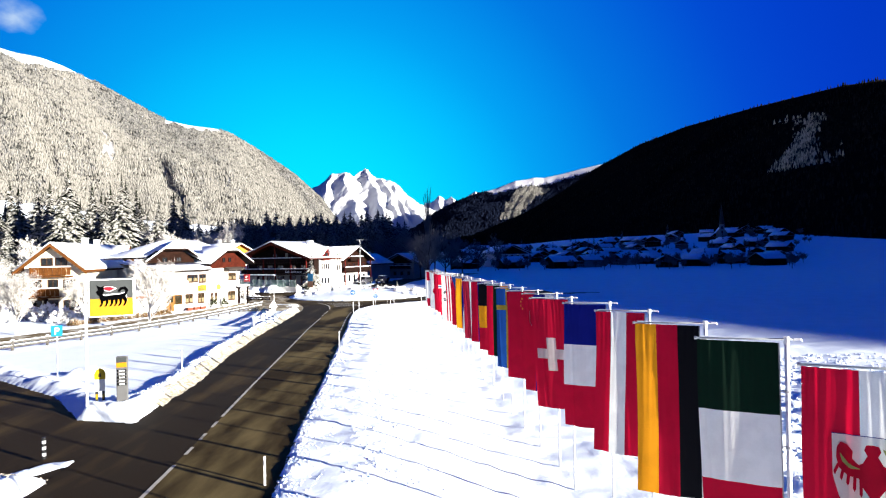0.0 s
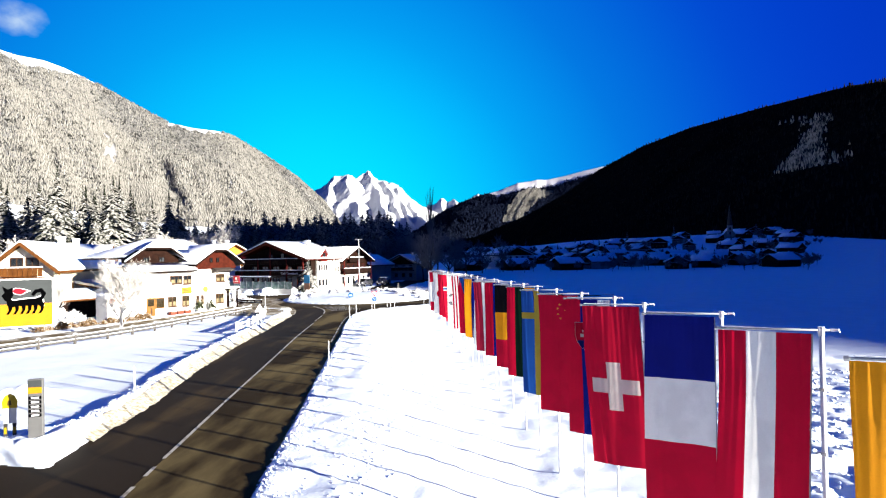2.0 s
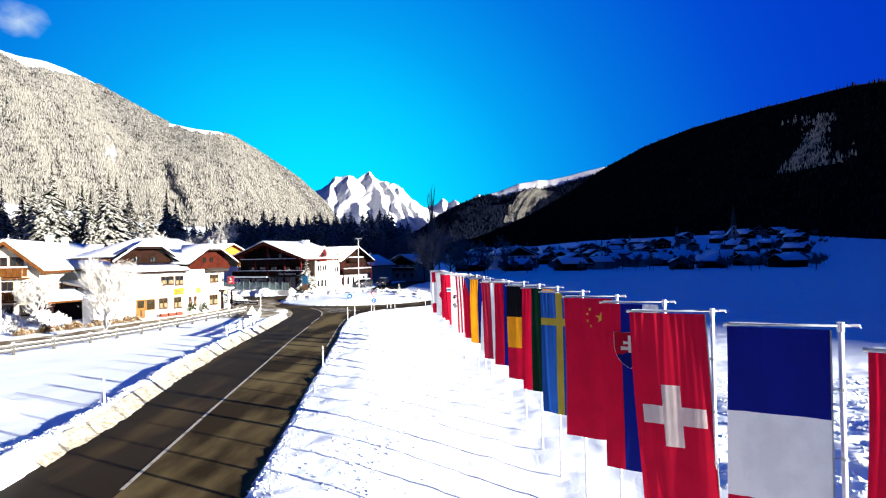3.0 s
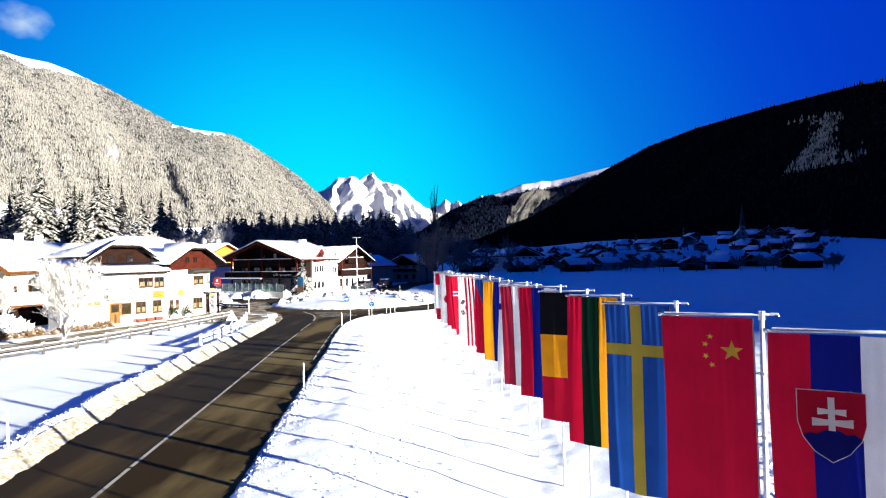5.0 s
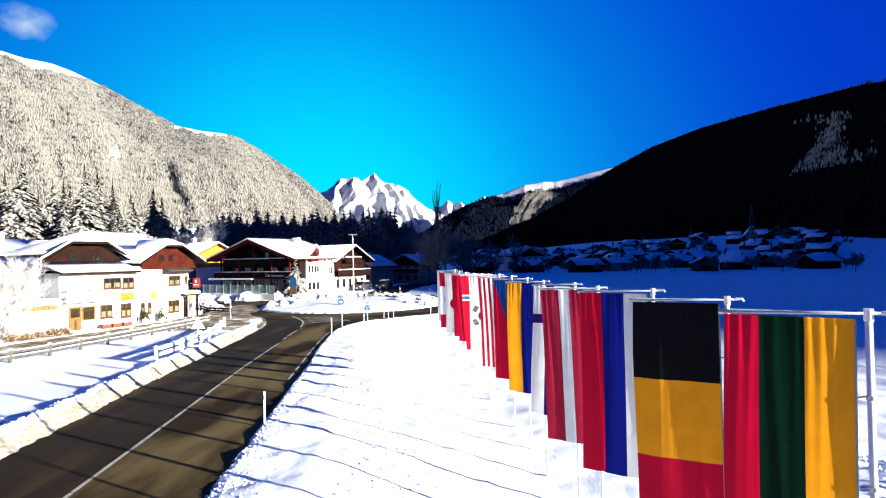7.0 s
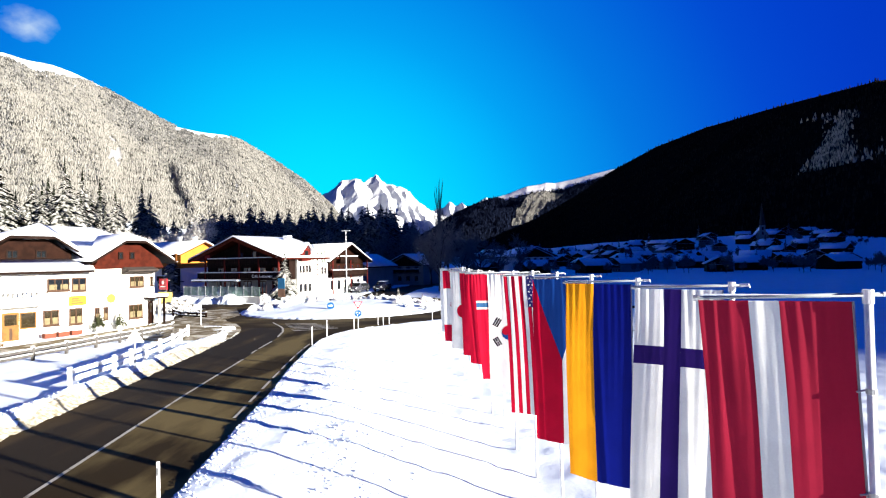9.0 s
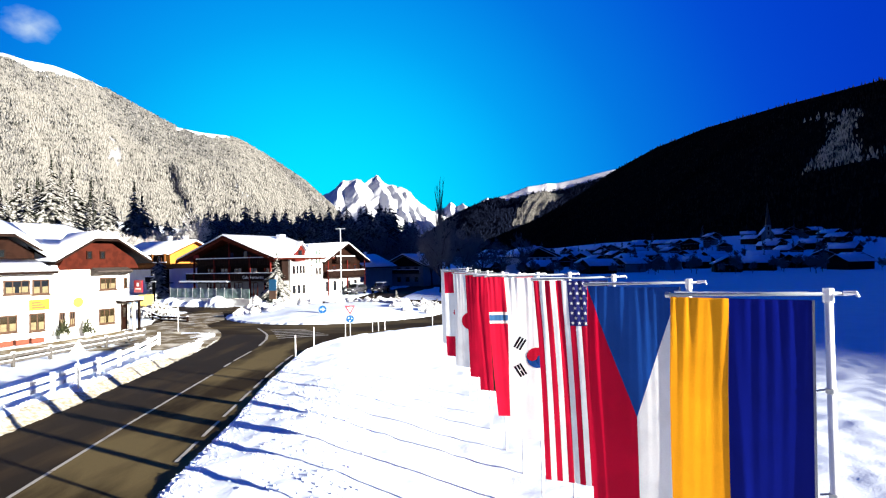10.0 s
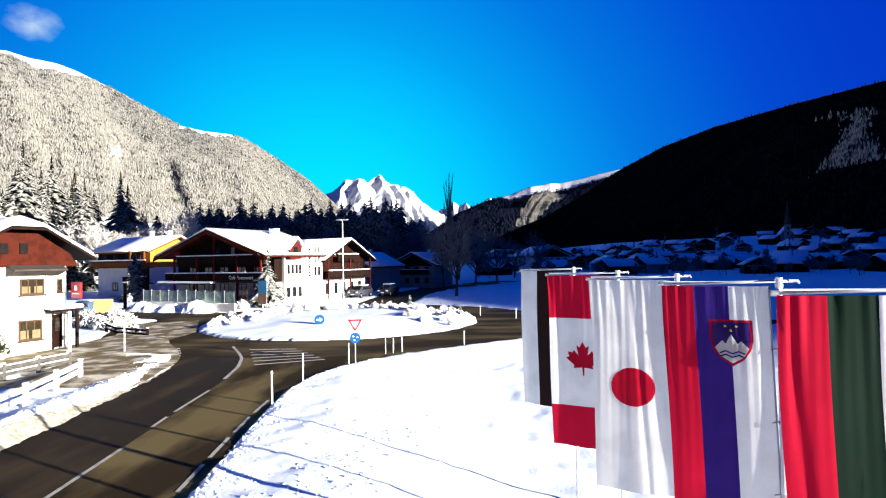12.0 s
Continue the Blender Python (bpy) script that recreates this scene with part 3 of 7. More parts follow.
PEAKS = [
    (0.95, [(-16, 4300, 5.6), (-13.3, 4200, 6.6), (-12.2, 4150, 7.3), (-11.05, 4100, 8.1), (-9.5, 4100, 8.2), (-8.9, 4200, 7.75), (-7.55, 4250, 8.6), (-6.35, 4200, 7.8), (-5.0, 4100, 7.1), (-3.4, 4000, 6.0), (-1.9, 3950, 5.25), (0.5, 3900, 4.3)]),
    (0.85, [(-9.7, 4100, 8.15), (-9.3, 3800, 6.4), (-8.4, 3450, 4.4), (-7.6, 3150, 2.6)]),
    (0.9, [(-11.05, 4100, 8.05), (-11.6, 3850, 6.3), (-12.0, 3500, 3.8)]),
    (1.0, [(-7.55, 4250, 8.55), (-6.9, 3950, 6.9), (-6.0, 3650, 5.2), (-5.2, 3350, 3.3)]),
    (1.05, [(-6.3, 4200, 7.7), (-5.6, 4000, 6.6), (-4.9, 3800, 5.4), (-4.2, 3600, 4.2)]),
    (1.05, [(-5.0, 4100, 7.0), (-4.4, 3950, 6.0), (-3.7, 3750, 4.7), (-3.1, 3550, 3.4)]),
    (1.05, [(-3.4, 4000, 5.9), (-3.0, 3850, 5.0), (-2.4, 3650, 3.8)]),
]
massif("peaks", PEAKS, (-17, 1.5), (2950, 4650), (420, 190), 1, 34, ROCK, "snowy rocky peaks at the valley's head")
FAR_PEAKS = [
    (1.0, [(-3, 4600, 4.6), (-1.9, 4600, 5.2), (-1.0, 4600, 5.6), (-0.6, 4600, 5.95), (0.1, 4600, 5.5), (0.75, 4600, 5.85), (1.3, 4600, 5.35), (2.4, 4600, 5.8), (3.4, 4600, 6.15), (3.7, 4600, 5.9), (5.2, 4600, 5.2), (7, 4600, 4.5)]),
    (1.0, [(-0.6, 4600, 5.9), (-0.2, 4350, 4.6), (0.3, 4150, 3.2)]),
    (1.0, [(0.75, 4600, 5.8), (1.2, 4350, 4.5), (1.7, 4150, 3.2)]),
    (1.0, [(3.4, 4600, 6.1), (3.2, 4350, 4.9), (3.4, 4150, 3.6)]),
]
massif("far_peaks", FAR_PEAKS, (-3.5, 8), (4050, 4850), (240, 70), 3, 26, ROCK, "small snowy peaks far behind the valley")

# far ridge that faces up the valley: wood coloured as shaded, one patch coloured as sunlit, open snow on top
S_AZ = [-6, -2.5, -0.9, 0.3, 2.0, 3.75, 5.3, 7.4, 8.6, 9.3, 10.2, 12.0, 13.8, 15.5, 17.5, 22]
S_EL = [1.0, 2.8, 4.0, 4.7, 5.45, 6.0, 6.35, 7.1, 7.22, 7.36, 7.3, 7.6, 8.0, 8.3, 8.5, 8.0]


def far_ridge(az, v):
    r = 2450 + 850 * v
    top = 6.5 + 3300 * np.tan(np.radians(np.interp(az, S_AZ, S_EL)))
    w = np.clip(v, 0, 1)
    z = np.where(v > 1, top - (v - 1) * 700, -4 + (top + 4) * w)
    x, y, z = polar(az, r, z)
    z = z + np.sin(np.pi * np.clip(v, 0, 1)) * (26 * fbm(x, y, 300, 4, 4) + 8 * np.abs(wob((az - 4 * v) * 20, v * 6, 12, 2)))
    return x, y, z


def in_sun(az, v):
    """The slanting patch of wood coloured as if sunlit."""
    e = 0.35 * wob(az * 20, v * 30, 4, 3)
    return (v > 0.38) & (v < 0.875) & (az > 6.0 + (v - 0.45) * 3.9 + e) & (az < 7.5 + (v - 0.37) * 8.2 + e) & (v < 0.90 - 0.05 * np.abs(az - 8.8))


AZ, VV = np.meshgrid(np.linspace(-6, 22, 260), np.linspace(0, 1.2, 80))
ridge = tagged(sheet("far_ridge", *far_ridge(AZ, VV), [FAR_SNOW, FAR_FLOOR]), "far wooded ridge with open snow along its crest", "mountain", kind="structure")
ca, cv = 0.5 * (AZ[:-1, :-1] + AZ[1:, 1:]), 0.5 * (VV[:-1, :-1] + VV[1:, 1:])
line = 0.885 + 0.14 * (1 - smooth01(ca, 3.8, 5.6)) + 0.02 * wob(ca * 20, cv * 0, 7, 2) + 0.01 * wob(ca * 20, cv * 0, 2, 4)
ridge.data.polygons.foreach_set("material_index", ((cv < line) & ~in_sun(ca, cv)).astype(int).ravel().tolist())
n_t = 15000
q_az, q_v = rng.uniform(-5, 18, n_t), rng.uniform(0.05, 0.995, n_t)
keep = ~in_sun(q_az, q_v) & (q_v < 0.875 + 0.12 * (1 - smooth01(q_az, 3.8, 5.6)) + 0.03 * rng.random(n_t) + 0.02 * wob(q_az * 20, q_v * 0, 7, 2)) & (wob(q_az * 25, q_v * 40, 9, 1) < 0.86)
bx_, by_, bz_ = far_ridge(q_az[keep], q_v[keep])
hh = rng.uniform(7, 14, len(bx_))
cones("far_forest", np.stack([bx_, by_, bz_ - 1], -1), hh, hh * rng.uniform(0.28, 0.4, len(bx_)), FAR_WOOD, "wood on the far ridge in dark blue that paints its shade")
# pale trees against the darkened wood paint the second sunlit patch
q_az, q_v = rng.uniform(5.5, 11.5, 14000), rng.uniform(0.36, 0.9, 14000)
keep = in_sun(q_az, q_v)
bx_, by_, bz_ = far_ridge(q_az[keep], q_v[keep])
hh = rng.uniform(6, 12, len(bx_))
cones("sunlit_patch", np.stack([bx_, by_, bz_ - 0.5], -1), hh, hh * rng.uniform(0.22, 0.32, len(bx_)), FROST_TREES, "frosted trees kept pale to paint a sunlit patch on the far slope")

# ---- flag poles and flags ----
POLE_TOP = 5.05


# each pole: place, height of its arm, the arm's turn, its length, how far the cloth's foot leans along the arm, the cloth's length
POLES = [
    (5.47, 6.34, 5.13, 58.0, 1.27, 0.03, 3.30), (5.14, 8.51, 5.16, 64.0, 1.24, 0.03, 3.30), (4.85, 10.52, 5.16, 63.5, 1.26, 0.00, 3.22), (4.69, 12.93, 5.14, 58.5, 1.24, -0.11, 3.33),
    (4.41, 15.05, 5.14, 61.0, 1.26, -0.02, 3.33), (3.90, 17.31, 5.11, 65.3, 1.30, 0.175, 3.35), (3.80, 19.06, 5.115, 61.1, 1.22, 0.02, 3.30), (3.52, 21.17, 5.08, 62.1, 1.265, 0.035, 3.27),
    (3.23, 23.27, 5.06, 54.5, 1.255, 0.045, 3.30), (2.99, 25.48, 5.05, 54.1, 1.24, -0.04, 3.21), (2.82, 27.83, 5.01, 62.0, 1.24, 0.015, 3.26), (2.565, 29.92, 5.01, 57.5, 1.305, -0.015, 3.21),
    (2.25, 32.35, 4.94, 66.9, 1.275, 0.12, 3.30), (2.24, 34.59, 4.91, 52.7, 1.19, -0.13, 3.36), (1.78, 36.66, 4.90, 52.7, 1.25, -0.05, 3.26), (1.62, 38.99, 4.90, 56.5, 1.30, 0.015, 3.34),
    (1.35, 41.28, 4.905, 72.2, 1.325, 0.15, 3.33), (1.06, 43.40, 4.90, 76.1, 1.29, 0.05, 3.28), (0.73, 45.45, 4.86, 88.0, 1.225, 0.21, 3.27), (0.57, 47.88, 4.80, 78.1, 1.28, 0.08, 3.21),
    (0.26, 49.76, 4.79, 66.3, 1.28, 0.095, 3.25), (-0.08, 51.90, 4.79, 65.9, 1.35, 0.09, 3.295), (-0.43, 53.85, 4.81, 64.7, 1.37, 0.075, 3.30), (-0.68, 56.67, 4.84, 60.5, 1.355, 0.01, 3.25),
]
FLAG_W, FLAG_H = 1.16, 3.42


ARM_METAL = plain("pale_grey_metal", (0.36, 0.39, 0.40), 0.45, 0.3)


def flag_pole(arm):
    ob = thing("flag_pole", Matrix.Identity(4), "white metal flag pole with a swivel arm, standing in snow", "flag pole", "row of flag poles")
    part("pole", tb((0, 0, -POLE_TOP - 1.2), (0, 0, 0.02), 0.040, 0.032, 12), WHITE_METAL, ob, smooth=True)
    part("arm", tb((-arm, 0, -0.035), (0.10, 0, 0.005), 0.0165, 0.0165, 8), ARM_METAL, ob, smooth=True)
    part("swivel_head", tb((0, 0, -0.07), (0, 0, 0.045), 0.041, 0.041, 12), WHITE_METAL, ob)
    part("end_cap", tb((0.10, 0, 0.006), (0.19, 0, 0.012), 0.020, 0.014, 8), WHITE_METAL, ob)
    part("end_hook", tb((0.18, 0, 0.022), (0.20, 0, -0.022), 0.012, 0.010, 6), WHITE_METAL, ob)
    part("arm_tip", tb((-arm - 0.03, 0, -0.036), (-arm + 0.01, 0, -0.034), 0.027, 0.027, 8), GALV, ob)
    part("arm_snow", bx(-arm + 0.05, -0.10, -0.010, 0.010, -0.016, 0.002, bevel=0.005), SNOW_ROOF, ob)
    for k, z in enumerate((-0.78, -1.62, -2.45, -3.2)):
        part("clip", tb((-0.10, 0, z - 0.012), (-0.02, 0, z + 0.012), 0.009, 0.009, 5), GALV, ob)
        ring = bmesh.new()
        tube(ring, (0, 0, z - 0.02), (0, 0, z + 0.02), 0.041, n=10)
        part("clip_ring", ring, GALV, ob)
    return ob


def cloth_point(u, v, lift, ph, hang):
    """A place on the hanging cloth: u across from the free end to the pole, v metres down; hang: arm length, lean of the foot, true length."""
    arm, lean, drop = hang
    s = min(1.0, v / 0.8)
    d = 0.010 * s * math.sin(u * 11 + ph + 0.35 * v) + 0.017 * s * math.sin(u * 5 + ph * 2.1 - 0.4 * v) + 0.008 * math.exp(-2.2 * v) * math.sin(u * 52 + ph + 2 * math.sin(u * 9)) + 0.005 * math.exp(-0.8 * v) * math.sin(u * 67 + 1.1 * v + ph)
    d += 0.016 * math.exp(-((u - 0.35 - 0.3 * math.sin(ph * 3.3) - 0.03 * v) / 0.035) ** 2) * s
    d += 0.05 * (v / FLAG_H) ** 2 * math.sin(ph * 1.7)
    x = 0.012 - arm + (arm - 0.115) * u + lean * v / FLAG_H - 0.02 * math.sin(v * 1.1 + ph) * s * (1 - u)
    sag = 0.012 * math.sin(math.pi * u) ** 2 - 0.022 * math.exp(-u / 0.05) * (v < 0.01)
    return (x, d - lift, -0.055 - v * drop / FLAG_H - sag * (v > FLAG_H - 0.01) * 2)


COLOURS = {
    "red": (0.52, 0.003, 0.030), "white": (0.80, 0.80, 0.76), "green": (0.001, 0.015, 0.007), "gold": (0.85, 0.33, 0.01), "black": (0.004, 0.004, 0.006),
    "blue": (0.003, 0.008, 0.17), "sky": (0.010, 0.060, 0.27), "yellow": (0.72, 0.52, 0.06), "carmine": (0.36, 0.012, 0.04), "violet": (0.035, 0.014, 0.17), "navy": (0.03, 0.035, 0.20),
    "pale_blue": (0.045, 0.15, 0.33), "grey": (0.30, 0.30, 0.32), "olive": (0.35, 0.36, 0.12), "grey_tape": (0.45, 0.46, 0.47), "umber": (0.020, 0.009, 0.008),
}
CLOTH = {k: cloth("cloth_" + k, c) for k, c in COLOURS.items()}


def shape(flag, name, colour, polys, lift, ph, hang, label=""):
    """A piece of cloth cut to polygons (u, metres down) and hung in the flag's folds."""
    bm = bmesh.new()
    for poly in polys:
        f = bm.faces.new([bm.verts.new((u, v, 0)) for u, v in poly])
        f.normal_update()
        bmesh.ops.triangulate(bm, faces=[f])
    for i in range(1, 44):
        bmesh.ops.bisect_plane(bm, geom=bm.verts[:] + bm.edges[:] + bm.faces[:], plane_co=(i / 44, 0, 0), plane_no=(1, 0, 0))
    for i in range(1, 20):
        bmesh.ops.bisect_plane(bm, geom=bm.verts[:] + bm.edges[:] + bm.faces[:], plane_co=(0, i * FLAG_H / 20, 0), plane_no=(0, 1, 0))
    for v in bm.verts:
        v.co = cloth_point(v.co.x, v.co.y, lift, ph, hang)
    for f in bm.faces:
        if f.normal.y > 0:
            f.normal_flip()
    return part(name, bm, CLOTH[colour], flag, label, smooth=True)


def rect(u0, u1, v0, v1):
    return [(u0, v0), (u1, v0), (u1, v1), (u0, v1)]


def star(u, v, r, turn=0.0, n=5, inner=0.4):
    return [(u + r / FLAG_W * k * math.sin(a), v - r * k * math.cos(a)) for a, k in ((turn + math.pi * i / n, 1 if i % 2 == 0 else inner) for i in range(2 * n))]


def disc(u, v, r, a0=0.0, a1=2 * math.pi, n=28):
    return [(u + r / FLAG_W * math.sin(a0 + (a1 - a0) * i / n), v - r * math.cos(a0 + (a1 - a0) * i / n)) for i in range(n if a1 - a0 > 6.2 else n + 1)]


def shield(u, v0, w, h, grow=0.0):
    w, h, v0 = w + 2 * grow, h + 2 * grow, v0 - grow
    right = [(u + w / 2 / FLAG_W, v0), (u + w / 2 / FLAG_W, v0 + 0.45 * h), (u + 0.43 * w / FLAG_W, v0 + 0.66 * h), (u + 0.26 * w / FLAG_W, v0 + 0.86 * h), (u, v0 + h)]
    return right + [(2 * u - a, b) for a, b in right[-2::-1]]


H3 = FLAG_H / 3
T1, T2 = 1 / 3, 2 / 3


def upright(*cols):
    n = len(cols)
    return [("stripe", c, [rect(i / n, (i + 1) / n, 0, FLAG_H)], 0) for i, c in enumerate(cols)]


def banded(*row):
    """Upright stripes with their own widths: colour, edge, colour, edge, colour."""
    edges = [0.0, *row[1::2], 1.0]
    return [("stripe", c, [rect(a, b, 0, FLAG_H)], 0) for c, a, b in zip(row[::2], edges, edges[1:])]


def level(*cols):
    n = len(cols)
    return [("stripe", c, [rect(0, 1, i * FLAG_H / n, (i + 1) * FLAG_H / n)], 0) for i, c in enumerate(cols)]


def crossed(field, edge, cross, u0, u1, v0, v1, e):
    out = [("field", field, [rect(0, 1, 0, FLAG_H)], 0)]
    if edge:
        out.append(("cross_edge", edge, [rect(u0 - e / FLAG_W, u1 + e / FLAG_W, 0, FLAG_H), rect(0, u0 - e / FLAG_W, v0 - e, v1 + e), rect(u1 + e / FLAG_W, 1, v0 - e, v1 + e)], 1))
    out.append(("cross", cross, [rect(u0, u1, 0, FLAG_H), rect(0, u0, v0, v1), rect(u1, 1, v0, v1)], 2 if edge else 1))
    return out


def trigram(u, v, turn, gaps):
    c, s = math.cos(turn), math.sin(turn)
    out = []
    for k in (-1, 0, 1):
        pieces = [(-0.13, 0.13)] if not gaps[k + 1] else [(-0.13, -0.012), (0.012, 0.13)]
        for a, b in pieces:
            out.append([(u + (p * c - q * s) / FLAG_W, v + p * s + q * c) for p, q in ((a, k * 0.06 - 0.02), (b, k * 0.06 - 0.02), (b, k * 0.06 + 0.02), (a, k * 0.06 + 0.02))])
    return out


def mirror(u, half):
    return [(u + a / FLAG_W, b) for a, b in half] + [(u - a / FLAG_W, b) for a, b in half[::-1] if a > 0]


LEAF = [(0.0, 1.22), (0.05, 1.32), (0.10, 1.29), (0.075, 1.45), (0.15, 1.37), (0.165, 1.415), (0.25, 1.40), (0.225, 1.48), (0.28, 1.51), (0.145, 1.63), (0.16, 1.68), (0.018, 1.66), (0.012, 1.80)]
BODY = [(0.0, 0.90), (0.06, 0.91), (0.08, 0.97), (0.05, 1.04), (0.10, 1.14), (0.14, 1.26), (0.11, 1.42), (0.045, 1.54), (0.03, 1.70), (0.10, 1.84), (0.0, 1.86)]
WING = [(0.08, 1.12), (0.16, 1.16), (0.23, 1.09), (0.22, 1.00), (0.28, 0.93), (0.35, 0.90), (0.40, 0.97), (0.41, 1.10), (0.38, 1.22), (0.29, 1.31), (0.10, 1.34)]
BAND = [(0.14, 1.21), (0.27, 1.16), (0.37, 1.03), (0.345, 1.14), (0.26, 1.22)]


def both(u, half):
    return [[(u + 0.86 * a / FLAG_W, b) for a, b in half], [(u - 0.86 * a / FLAG_W, b) for a, b in half]]


def feather(k):
    a = 0.12 + 0.062 * k
    return [(a, 1.26 - 0.02 * k), (a + 0.034, 1.25 - 0.02 * k), (a + 0.04 + 0.01 * k, 1.52 - 0.06 * k), (a + 0.02 + 0.01 * k, 1.56 - 0.06 * k), (a + 0.004 + 0.01 * k, 1.52 - 0.06 * k)]

